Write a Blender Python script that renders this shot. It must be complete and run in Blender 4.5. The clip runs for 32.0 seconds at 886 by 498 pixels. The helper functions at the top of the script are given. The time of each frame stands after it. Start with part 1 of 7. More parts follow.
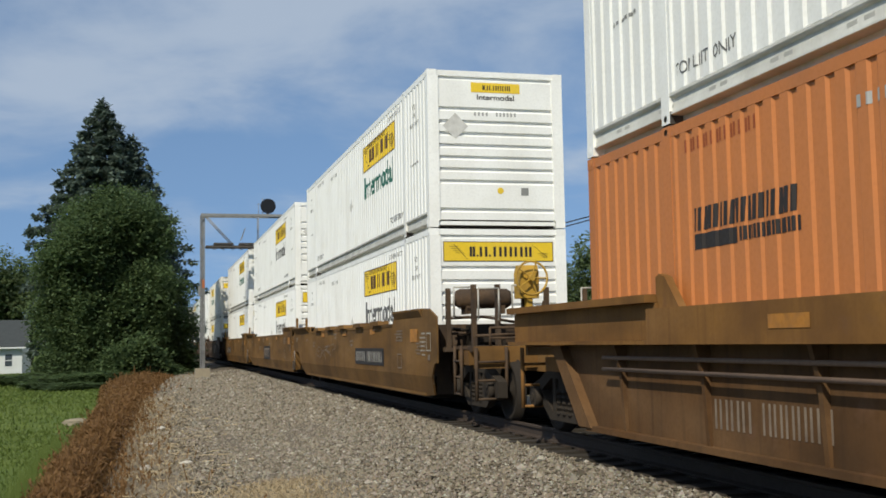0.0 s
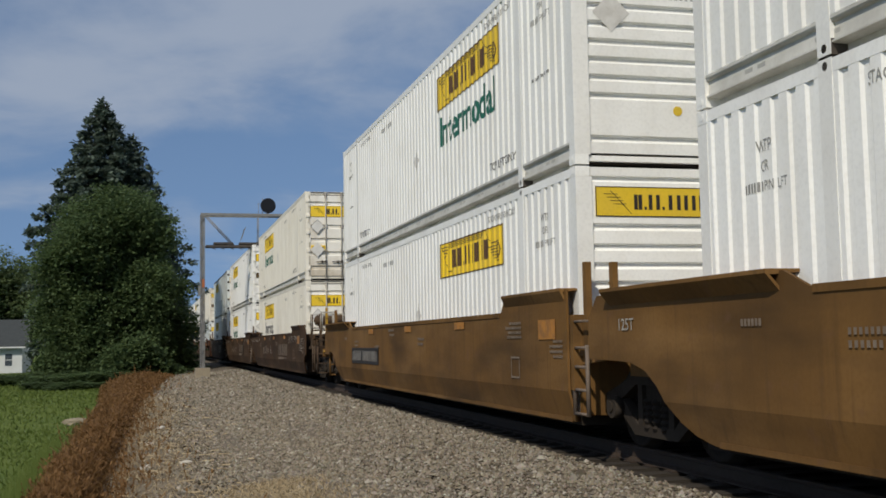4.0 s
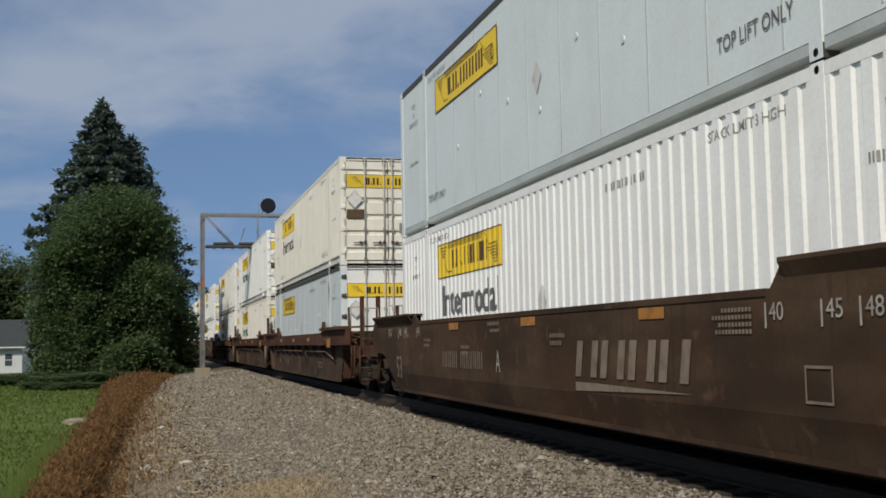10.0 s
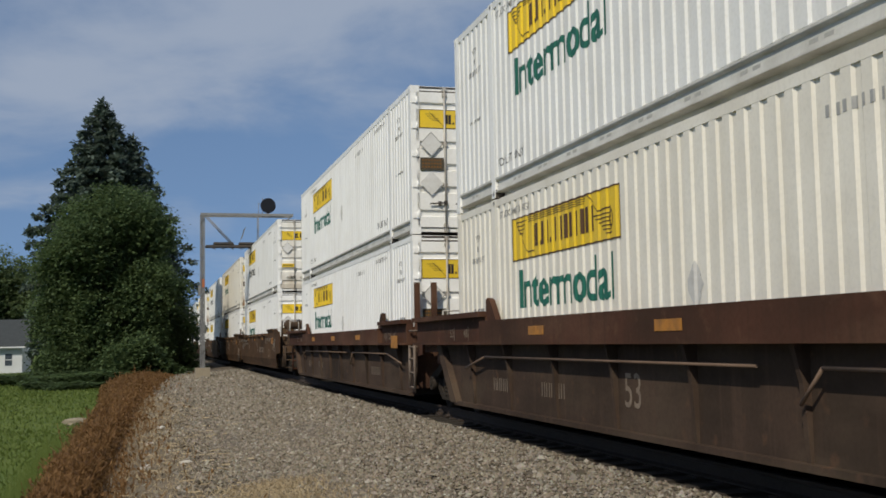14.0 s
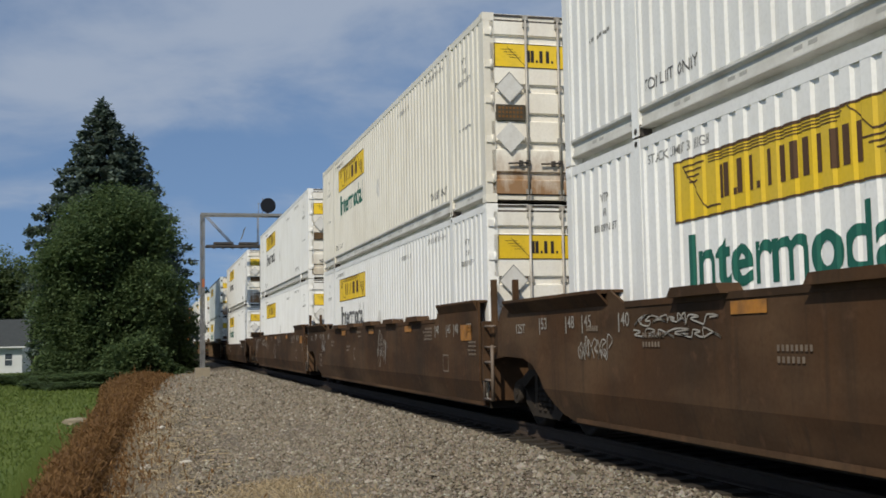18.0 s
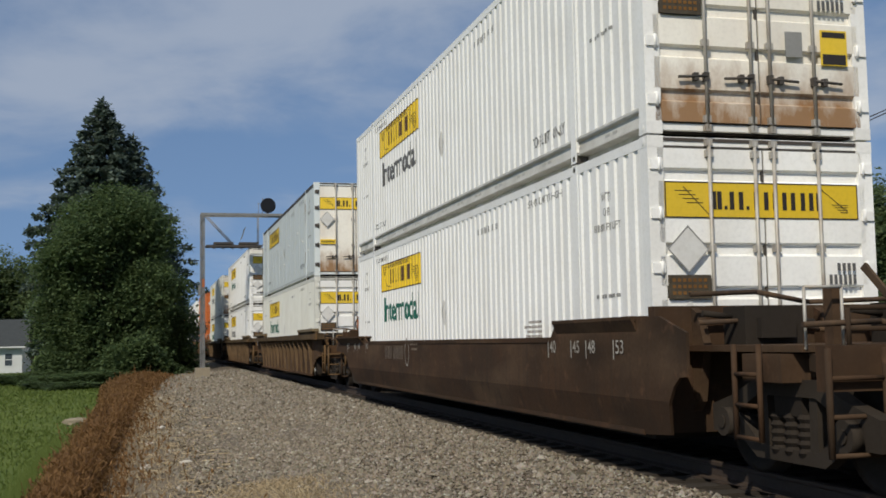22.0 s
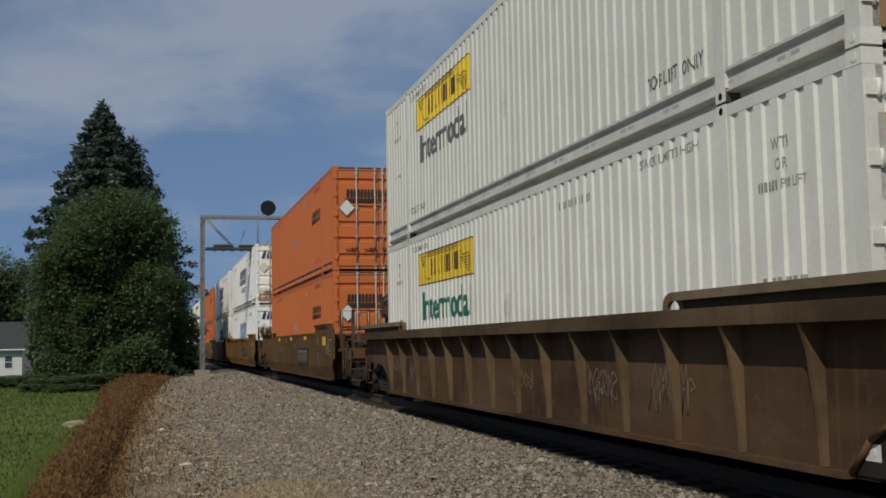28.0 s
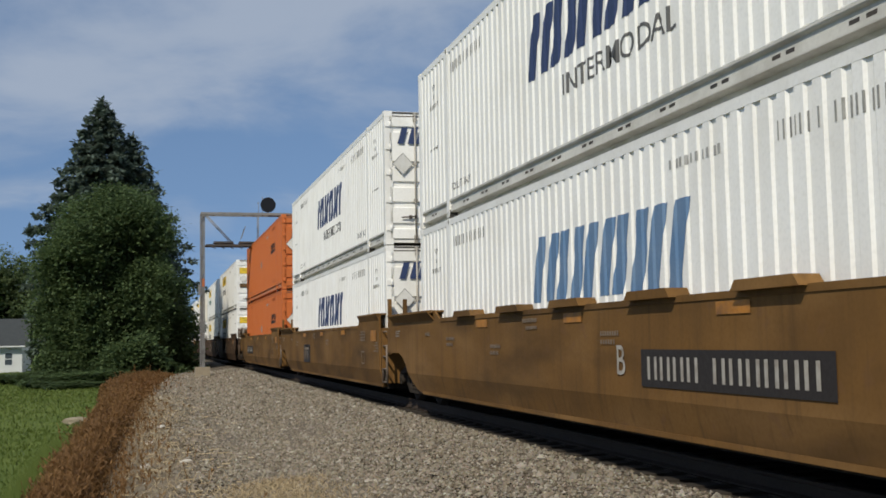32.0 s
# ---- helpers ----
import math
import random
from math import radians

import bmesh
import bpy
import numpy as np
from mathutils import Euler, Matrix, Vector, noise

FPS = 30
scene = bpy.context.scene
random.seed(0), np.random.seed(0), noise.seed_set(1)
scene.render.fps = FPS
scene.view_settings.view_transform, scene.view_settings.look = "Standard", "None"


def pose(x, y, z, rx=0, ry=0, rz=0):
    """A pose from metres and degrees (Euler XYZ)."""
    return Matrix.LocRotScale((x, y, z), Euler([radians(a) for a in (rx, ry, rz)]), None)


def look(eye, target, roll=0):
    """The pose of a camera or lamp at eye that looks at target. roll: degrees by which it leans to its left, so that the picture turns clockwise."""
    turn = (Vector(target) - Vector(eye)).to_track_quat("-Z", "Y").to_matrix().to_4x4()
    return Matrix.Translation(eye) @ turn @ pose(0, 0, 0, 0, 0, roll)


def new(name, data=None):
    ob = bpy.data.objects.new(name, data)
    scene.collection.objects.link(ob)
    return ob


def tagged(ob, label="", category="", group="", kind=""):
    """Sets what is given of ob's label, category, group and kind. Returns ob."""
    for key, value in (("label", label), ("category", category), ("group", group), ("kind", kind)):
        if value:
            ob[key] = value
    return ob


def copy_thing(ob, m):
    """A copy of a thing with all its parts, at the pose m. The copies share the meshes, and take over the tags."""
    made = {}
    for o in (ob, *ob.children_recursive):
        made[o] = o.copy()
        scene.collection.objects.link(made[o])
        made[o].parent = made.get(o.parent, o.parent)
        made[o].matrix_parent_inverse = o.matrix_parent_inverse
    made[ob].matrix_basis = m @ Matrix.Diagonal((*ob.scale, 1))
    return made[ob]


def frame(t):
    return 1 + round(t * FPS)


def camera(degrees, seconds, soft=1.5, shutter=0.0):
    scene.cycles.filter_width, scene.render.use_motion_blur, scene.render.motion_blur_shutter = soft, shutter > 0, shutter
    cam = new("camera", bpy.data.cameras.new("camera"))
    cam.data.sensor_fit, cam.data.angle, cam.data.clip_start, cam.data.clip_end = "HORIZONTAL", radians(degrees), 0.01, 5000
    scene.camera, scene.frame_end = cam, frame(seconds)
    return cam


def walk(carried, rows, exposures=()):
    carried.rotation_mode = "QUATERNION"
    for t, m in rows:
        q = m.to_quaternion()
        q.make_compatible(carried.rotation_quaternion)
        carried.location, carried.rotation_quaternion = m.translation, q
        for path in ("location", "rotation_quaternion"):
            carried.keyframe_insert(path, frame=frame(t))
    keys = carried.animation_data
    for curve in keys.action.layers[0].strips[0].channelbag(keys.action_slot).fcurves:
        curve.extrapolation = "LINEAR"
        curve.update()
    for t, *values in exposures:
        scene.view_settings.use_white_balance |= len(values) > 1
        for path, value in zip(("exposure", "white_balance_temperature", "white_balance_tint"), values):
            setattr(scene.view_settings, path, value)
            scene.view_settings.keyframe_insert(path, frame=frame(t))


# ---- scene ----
CLIP = 32.0
EYE = Vector((-6.109, 0.0, 1.226))
YAW, PITCH, ROLL = 14.85, 4.773, -1.014


def sight(lift):
    """The camera's pose, lifted by a few thousandths of a radian where the hand shook."""
    yaw, pitch = radians(YAW), radians(PITCH) + lift
    ahead = Vector((math.sin(yaw) * math.cos(pitch), math.cos(yaw) * math.cos(pitch), math.sin(pitch)))
    return look(EYE, EYE + ahead, ROLL)


cam = camera(43.897, CLIP, soft=1.7)
SHAKE = [(0, 0.4), (2, 0), (10, 0), (18, -0.2), (22, -0.2), (24, 0.4), (25.5, 0.6), (27.4, 0.7), (27.7, 0.8), (28.0, 2.0), (28.3, 0.7),
         (28.5, 0.1), (28.75, 1.0), (29.0, 2.4), (29.25, 1.0), (29.5, 0.2), (30, 0.3), (30.5, 0), (31.5, 0), (32, -0.8)]
# the clip's camera dims its picture when bright doors come near
GAIN = [(0, 0.30), (1, -0.06), (2, -0.08), (6, -0.06), (7, -0.13), (8, 0.0), (9, -0.01), (14, -0.04), (17, 0.02), (19, 0.03), (22, 0.0), (23, -0.28), (24, -0.31), (25, -0.36), (27.5, -0.38), (28, -0.31), (29, -0.07), (30, 0.26), (31, 0.33), (32, 0.08)]
walk(cam, [(t, sight(a / 1000)) for t, a in SHAKE], [(t, g, 7000, 9 - 12 * max(0, g)) for t, g in GAIN])

# ---- light ----
CLOUD_AT = (2.3, 0.4, 0.0)
CLOUD_BANKS = ((3.0, 19.5, 13.0, 4.0, 0.12), (-5.0, 13.3, 4.0, 2.2, 0.15), (1.2, 11.4, 3.0, 0.8, 0.12), (2.0, 8.5, 8.0, 2.6, -0.12), (6.0, 13.5, 3.2, 1.5, -0.10), (21.0, 14.0, 4.0, 3.0, 0.08), (-6.0, 7.2, 2.5, 0.9, 0.10))
SUN = Vector((-0.44, -0.60, 0.67)).normalized()
scene.view_settings.exposure = 0.0
world = bpy.data.worlds.new("sky")
scene.world = world
world.use_nodes = True
sun_data = bpy.data.lights.new("sun", "SUN")
sun_data.energy, sun_data.angle, sun_data.color = 3.28, radians(0.6), (1.0, 0.95, 0.86)
sun = new("sun", sun_data)
sun.matrix_world = look(SUN * 60, (0, 0, 0))


def sky_nodes():
    tree = world.node_tree
    tree.nodes.clear()
    add = tree.nodes.new
    link = tree.links.new
    sky = add("ShaderNodeTexSky")
    sky.sky_type, sky.sun_disc = "NISHITA", False
    sky.sun_elevation = math.asin(SUN.z)
    sky.sun_rotation = math.atan2(SUN.x, SUN.y)
    sky.air_density, sky.dust_density, sky.ozone_density = 1.0, 0.15, 4.0
    coord = add("ShaderNodeTexCoord")
    split = add("ShaderNodeSeparateXYZ")
    link(coord.outputs["Generated"], split.inputs[0])
    # the haze is thin: the low sky is nearly as deep a blue as the high sky
    raise_z = add("ShaderNodeMath")
    raise_z.operation = "MULTIPLY_ADD"
    raise_z.inputs[1].default_value, raise_z.inputs[2].default_value = 0.75, 0.30
    link(split.outputs[2], raise_z.inputs[0])
    tilted = add("ShaderNodeCombineXYZ")
    link(split.outputs[0], tilted.inputs[0])
    link(split.outputs[1], tilted.inputs[1])
    link(raise_z.outputs[0], tilted.inputs[2])
    unit = add("ShaderNodeVectorMath")
    unit.operation = "NORMALIZE"
    link(tilted.outputs[0], unit.inputs[0])
    link(unit.outputs[0], sky.inputs["Vector"])
    # thin cloud on a flat layer overhead
    lift = add("ShaderNodeMath")
    lift.operation = "ADD"
    lift.inputs[1].default_value = 0.22
    link(split.outputs[2], lift.inputs[0])
    flat = []
    for axis in (0, 1):
        div = add("ShaderNodeMath")
        div.operation = "DIVIDE"
        link(split.outputs[axis], div.inputs[0])
        link(lift.outputs[0], div.inputs[1])
        flat.append(div)
    layer = add("ShaderNodeCombineXYZ")
    link(flat[0].outputs[0], layer.inputs[0])
    link(flat[1].outputs[0], layer.inputs[1])
    place = add("ShaderNodeMapping")
    place.inputs["Location"].default_value = CLOUD_AT
    place.inputs["Rotation"].default_value = (0, 0, radians(20))
    place.inputs["Scale"].default_value = (1.0, 1.0, 1)
    link(layer.outputs[0], place.inputs[0])
    noise_a = add("ShaderNodeTexNoise")
    noise_a.inputs["Scale"].default_value, noise_a.inputs["Detail"].default_value = 1.9, 8
    noise_a.inputs["Roughness"].default_value = 0.55
    noise_a.inputs["Distortion"].default_value = 0.4
    link(place.outputs[0], noise_a.inputs["Vector"])
    # loose banks of cloud: azimuth and elevation of the middle, spreads, weight
    azimuth, high = add("ShaderNodeMath"), add("ShaderNodeMath")
    azimuth.operation, high.operation = "ARCTAN2", "ARCSINE"
    link(split.outputs[0], azimuth.inputs[0])
    link(split.outputs[1], azimuth.inputs[1])
    link(split.outputs[2], high.inputs[0])

    def eased(value, middle, wide):
        node = add("ShaderNodeMath")
        node.operation = "SUBTRACT"
        link(value, node.inputs[0])
        node.inputs[1].default_value = radians(middle)
        scaled = add("ShaderNodeMath")
        scaled.operation = "DIVIDE"
        link(node.outputs[0], scaled.inputs[0])
        scaled.inputs[1].default_value = radians(wide)
        squared = add("ShaderNodeMath")
        squared.operation = "POWER"
        link(scaled.outputs[0], squared.inputs[0])
        squared.inputs[1].default_value = 2
        return squared.outputs[0]

    def banked(value):
        for az, el, wide, tall, weight in CLOUD_BANKS:
            far = add("ShaderNodeMath")
            far.operation = "ADD"
            link(eased(azimuth.outputs[0], az, wide), far.inputs[0])
            link(eased(high.outputs[0], el, tall), far.inputs[1])
            bell = add("ShaderNodeMath")
            bell.operation = "POWER"
            bell.inputs[0].default_value = 0.3679
            link(far.outputs[0], bell.inputs[1])
            total = add("ShaderNodeMath")
            total.operation = "MULTIPLY_ADD"
            link(bell.outputs[0], total.inputs[0])
            total.inputs[1].default_value = weight
            link(value, total.inputs[2])
            value = total.outputs[0]
        return value

    # more cloud overhead than low down
    more = add("ShaderNodeMath")
    more.operation = "MULTIPLY_ADD"
    more.inputs[1].default_value = 0.55
    link(split.outputs[2], more.inputs[0])
    link(noise_a.outputs["Fac"], more.inputs[2])
    ramp = add("ShaderNodeMapRange")
    ramp.interpolation_type = "SMOOTHSTEP"
    ramp.inputs["From Min"].default_value, ramp.inputs["From Max"].default_value = 0.50, 0.84
    ramp.inputs["To Max"].default_value = 0.74
    link(banked(more.outputs[0]), ramp.inputs["Value"])
    mix = add("ShaderNodeMix")
    mix.data_type = "RGBA"
    link(ramp.outputs[0], mix.inputs["Factor"])
    link(sky.outputs[0], mix.inputs["A"])
    mix.inputs["B"].default_value = (3.05, 3.6, 4.65, 1)
    back = add("ShaderNodeBackground")
    back.inputs["Strength"].default_value = 0.123
    link(mix.outputs["Result"], back.inputs["Color"])
    out = add("ShaderNodeOutputWorld")
    link(back.outputs[0], out.inputs[0])


sky_nodes()

# ---- materials ----
MATS = {}


def material(name, base, rough=0.6, metal=0.0, dirt=None, amount=0.3, scale=1.5, streak=0.0, grain=25.0, bump=0.1, vary=0.06, spec=0.4, wear=0.0):
    """A worn surface: base colour, large stains of the dirt colour, running streaks, fine grain and relief."""
    if name in MATS:
        return MATS[name]
    mat = MATS[name] = bpy.data.materials.new(name)
    mat.use_nodes = True
    tree = mat.node_tree
    add, link = tree.nodes.new, tree.links.new
    shader = tree.nodes["Principled BSDF"]
    shader.inputs["Metallic"].default_value = metal
    shader.inputs["Specular IOR Level"].default_value = spec
    coord = add("ShaderNodeTexCoord")
    info = add("ShaderNodeObjectInfo")
    shift = add("ShaderNodeVectorMath")
    shift.operation = "MULTIPLY_ADD"
    shift.inputs[1].default_value = (1, 1, 1)
    spread = add("ShaderNodeMath")
    spread.operation = "MULTIPLY"
    spread.inputs[1].default_value = 37.0
    link(info.outputs["Random"], spread.inputs[0])
    link(coord.outputs["Object"], shift.inputs[0])
    link(spread.outputs[0], shift.inputs[2])

    def noise_at(sc, detail, stretch=None):
        tex = add("ShaderNodeTexNoise")
        tex.inputs["Scale"].default_value, tex.inputs["Detail"].default_value = sc, detail
        if stretch:
            mapping = add("ShaderNodeMapping")
            mapping.inputs["Scale"].default_value = stretch
            link(shift.outputs[0], mapping.inputs[0])
            link(mapping.outputs[0], tex.inputs["Vector"])
        else:
            link(shift.outputs[0], tex.inputs["Vector"])
        return tex.outputs["Fac"]

    def ramp_of(fac, low, high):
        node = add("ShaderNodeMapRange")
        node.inputs["From Min"].default_value, node.inputs["From Max"].default_value = low, high
        link(fac, node.inputs["Value"])
        return node.outputs[0]

    def mixed(fac, a, b, mode="MIX"):
        node = add("ShaderNodeMix")
        node.data_type, node.blend_type = "RGBA", mode
        for value, key in ((fac, "Factor"), (a, "A"), (b, "B")):
            if isinstance(value, (int, float)):
                node.inputs[key].default_value = value
            elif isinstance(value, tuple):
                node.inputs[key].default_value = (*value, 1)
            else:
                link(value, node.inputs[key])
        return node.outputs["Result"]

    def times(a, k):
        node = add("ShaderNodeMath")
        node.operation = "MULTIPLY"
        link(a, node.inputs[0])
        node.inputs[1].default_value = k
        return node.outputs[0]

    colour = base
    dirt = dirt or tuple(c * 0.45 for c in base)
    colour = mixed(times(ramp_of(noise_at(scale, 5), 0.42, 0.75), amount), colour, dirt)
    if streak:
        colour = mixed(times(ramp_of(noise_at(1.0, 4, (2.2, 2.2, 0.22)), 0.48, 0.78), streak), colour, dirt)
    if wear:
        # dusty patches, sooty clouds and thin runs of rust on the plates of the cars
        dust = tuple(1.1 * c + d for c, d in zip(base, (0.050, 0.038, 0.024)))
        soot = tuple(0.25 * c + d for c, d in zip(base, (0.014, 0.011, 0.008)))
        colour = mixed(times(ramp_of(noise_at(0.9, 6, (1, 0.45, 1.3)), 0.47, 0.68), wear * 0.75), colour, dust)
        colour = mixed(times(ramp_of(noise_at(0.55, 5, (1, 0.6, 2.2)), 0.50, 0.70), wear), colour, soot)
        colour = mixed(times(ramp_of(noise_at(1.0, 5, (9, 9, 0.5)), 0.55, 0.72), wear * 0.6), colour, dirt)
        colour = mixed(times(ramp_of(noise_at(4.5, 6), 0.60, 0.74), wear * 0.6), colour, (0.14, 0.075, 0.045))
    fine = noise_at(grain, 3)
    colour = mixed(times(ramp_of(fine, 0.45, 0.8), 0.25), colour, tuple(c * 0.6 for c in base))
    tone = add("ShaderNodeHueSaturation")
    value = add("ShaderNodeMapRange")
    value.inputs["To Min"].default_value, value.inputs["To Max"].default_value = 1 - vary, 1 + vary
    link(info.outputs["Random"], value.inputs["Value"])
    link(value.outputs[0], tone.inputs["Value"])
    link(colour, tone.inputs["Color"])
    link(tone.outputs[0], shader.inputs["Base Color"])
    rough_map = add("ShaderNodeMapRange")
    rough_map.inputs["To Min"].default_value, rough_map.inputs["To Max"].default_value = max(0.05, rough - 0.1), min(1, rough + 0.15)
    link(fine, rough_map.inputs["Value"])
    link(rough_map.outputs[0], shader.inputs["Roughness"])
    if bump:
        relief = add("ShaderNodeBump")
        relief.inputs["Strength"].default_value, relief.inputs["Distance"].default_value = bump, 0.01
        link(fine, relief.inputs["Height"])
        link(relief.outputs[0], shader.inputs["Normal"])
    return mat


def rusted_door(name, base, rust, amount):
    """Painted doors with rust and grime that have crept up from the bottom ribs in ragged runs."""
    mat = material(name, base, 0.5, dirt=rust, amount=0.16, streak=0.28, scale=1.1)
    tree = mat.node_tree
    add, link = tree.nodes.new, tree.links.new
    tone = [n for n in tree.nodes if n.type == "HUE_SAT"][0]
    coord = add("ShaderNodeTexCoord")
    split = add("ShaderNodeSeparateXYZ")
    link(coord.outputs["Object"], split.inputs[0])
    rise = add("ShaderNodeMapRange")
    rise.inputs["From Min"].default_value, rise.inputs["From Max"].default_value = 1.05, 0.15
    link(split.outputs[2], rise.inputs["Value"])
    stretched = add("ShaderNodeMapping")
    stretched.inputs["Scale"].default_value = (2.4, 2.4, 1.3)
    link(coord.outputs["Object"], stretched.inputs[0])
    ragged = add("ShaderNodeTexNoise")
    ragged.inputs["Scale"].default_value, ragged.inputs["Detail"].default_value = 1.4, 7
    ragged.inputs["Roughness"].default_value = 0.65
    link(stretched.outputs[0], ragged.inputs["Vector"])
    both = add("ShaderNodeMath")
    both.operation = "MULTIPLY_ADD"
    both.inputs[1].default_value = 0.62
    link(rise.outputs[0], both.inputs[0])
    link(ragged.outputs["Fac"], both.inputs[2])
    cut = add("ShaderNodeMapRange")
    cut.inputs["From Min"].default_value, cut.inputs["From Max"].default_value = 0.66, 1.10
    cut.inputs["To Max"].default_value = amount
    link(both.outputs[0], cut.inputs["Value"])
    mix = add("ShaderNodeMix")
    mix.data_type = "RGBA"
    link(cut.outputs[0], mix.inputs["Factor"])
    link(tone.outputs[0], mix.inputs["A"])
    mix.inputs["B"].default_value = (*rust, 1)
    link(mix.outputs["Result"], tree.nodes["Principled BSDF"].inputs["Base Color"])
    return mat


WHITE = material("white_paint", (0.86, 0.86, 0.835), 0.42, dirt=(0.50, 0.46, 0.39), amount=0.18, streak=0.22)
SLOT = material("faded_grey_mark", (0.44, 0.43, 0.40), 0.6, amount=0.3)
CREAM = material("cream_paint", (0.79, 0.755, 0.665), 0.48, dirt=(0.45, 0.39, 0.29), amount=0.22, streak=0.25)
PALE = material("pale_blue_panel", (0.66, 0.71, 0.71), 0.4, dirt=(0.46, 0.47, 0.44), amount=0.2, streak=0.2)
OLDORANGE = material("faded_orange_paint", (0.49, 0.170, 0.050), 0.55, dirt=(0.36, 0.14, 0.052), amount=0.4, streak=0.35)
ORANGE = material("orange_paint", (0.54, 0.140, 0.034), 0.5, dirt=(0.42, 0.12, 0.04), amount=0.25, streak=0.2)
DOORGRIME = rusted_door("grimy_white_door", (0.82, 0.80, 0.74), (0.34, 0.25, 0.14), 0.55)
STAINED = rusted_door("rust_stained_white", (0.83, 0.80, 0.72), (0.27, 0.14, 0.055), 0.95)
SEAM = material("grey_seam", (0.50, 0.54, 0.53), 0.5, amount=0.4)
RAILGREY = material("galvanised_rail", (0.61, 0.60, 0.56), 0.5, dirt=(0.27, 0.25, 0.21), amount=0.5, streak=0.3, scale=2.2)
ORANGERAIL = material("dull_orange_rail", (0.55, 0.17, 0.06), 0.55, dirt=(0.22, 0.10, 0.06), amount=0.5, scale=3)
DARKSTEEL = material("dark_steel", (0.055, 0.05, 0.045), 0.6, dirt=(0.10, 0.07, 0.05), amount=0.6)
ROD = material("grey_rod", (0.42, 0.40, 0.36), 0.5, metal=0.2, dirt=(0.2, 0.13, 0.08), amount=0.5, scale=4)
POSTYELLOW = material("worn_yellow_post", (0.46, 0.27, 0.03), 0.6, dirt=(0.2, 0.11, 0.04), amount=0.6, streak=0.4, scale=3)
YELLOW = material("yellow_panel", (0.80, 0.54, 0.025), 0.5, dirt=(0.55, 0.42, 0.12), amount=0.3, streak=0.25, vary=0.12)
BLACK = material("black_ink", (0.025, 0.02, 0.018), 0.6, amount=0.1)
BROWNINK = material("dark_brown_ink", (0.09, 0.045, 0.02), 0.6, amount=0.1)
GREEN = material("green_ink", (0.012, 0.12, 0.085), 0.55, amount=0.1)
NAVY = material("navy_ink", (0.03, 0.05, 0.13), 0.5, amount=0.1)
FADEDBLUE = material("faded_blue_ink", (0.10, 0.19, 0.33), 0.55, dirt=(0.3, 0.35, 0.4), amount=0.3)
FAINT = material("faded_grey_ink", (0.33, 0.33, 0.32), 0.6, amount=0.4, scale=5, dirt=(0.55, 0.55, 0.53))
DIMINK = material("worn_dark_ink", (0.23, 0.23, 0.22), 0.6, amount=0.5, scale=6, dirt=(0.50, 0.50, 0.47))
INK = material("grey_ink", (0.11, 0.11, 0.11), 0.6, amount=0.2)
TAN = material("mustard_brown_paint", (0.178, 0.091, 0.028), 0.75, dirt=(0.078, 0.043, 0.018), amount=0.7, streak=0.45, scale=0.7, spec=0.15, wear=0.8)
GOLD = material("golden_brown_paint", (0.215, 0.104, 0.030), 0.75, dirt=(0.09, 0.043, 0.018), amount=0.75, streak=0.4, spec=0.15, wear=0.65)
TANDIRTY = material("dirty_mustard_paint", (0.132, 0.069, 0.025), 0.8, dirt=(0.070, 0.040, 0.020), amount=0.7, streak=0.45, scale=0.8, spec=0.12, wear=0.70)
MAROON = material("dark_maroon_paint", (0.064, 0.035, 0.0198), 0.8, dirt=(0.034, 0.025, 0.018), amount=0.8, streak=0.6, scale=0.8, spec=0.12, wear=0.85)
OXIDE = material("red_oxide_paint", (0.082, 0.036, 0.023), 0.8, dirt=(0.038, 0.024, 0.016), amount=0.8, streak=0.5, scale=0.9, spec=0.12, wear=0.75)
BROWN = material("rail_brown_paint", (0.079, 0.041, 0.0205), 0.8, dirt=(0.040, 0.028, 0.019), amount=0.8, streak=0.65, scale=0.8, spec=0.12, wear=0.9)
OLIVE = material("olive_tan_sill", (0.17, 0.125, 0.068), 0.7, dirt=(0.065, 0.045, 0.03), amount=0.7, scale=2)
UNDER = material("sooty_steel", (0.028, 0.023, 0.019), 0.9, dirt=(0.045, 0.034, 0.025), amount=0.5, spec=0.1)
RAILSTEEL = material("rusty_rail", (0.045, 0.030, 0.021), 0.8, dirt=(0.024, 0.017, 0.013), amount=0.5)
AMBER = material("amber_reflector", (0.42, 0.175, 0.028), 0.5, amount=0.85, scale=7, dirt=(0.15, 0.075, 0.03))
STENCIL = material("white_stencil", (0.40, 0.375, 0.33), 0.6, dirt=(0.16, 0.12, 0.09), amount=0.7, scale=7)
CHALK = material("faded_tan_stencil", (0.215, 0.165, 0.120), 0.7, dirt=(0.10, 0.068, 0.048), amount=0.75, scale=6)
PLACARD = material("pale_placard", (0.66, 0.655, 0.63), 0.4, dirt=(0.5, 0.47, 0.42), amount=0.4, scale=8)
FADEDPLACARD = material("faded_placard", (0.60, 0.59, 0.56), 0.5, dirt=(0.38, 0.36, 0.33), amount=0.6, scale=7)
SIGNALBLACK = material("matt_black_signal", (0.012, 0.014, 0.019), 0.8, amount=0.2, spec=0.15)
GEAR = material("grimy_brown_gear", (0.052, 0.036, 0.026), 0.8, dirt=(0.15, 0.088, 0.045), amount=0.6, scale=3, spec=0.15, wear=0.55)
RIBGOLD = material("rusted_golden_paint", (0.135, 0.078, 0.034), 0.75, dirt=(0.055, 0.036, 0.022), amount=0.8, streak=0.5, scale=1.4, spec=0.15, wear=0.70)
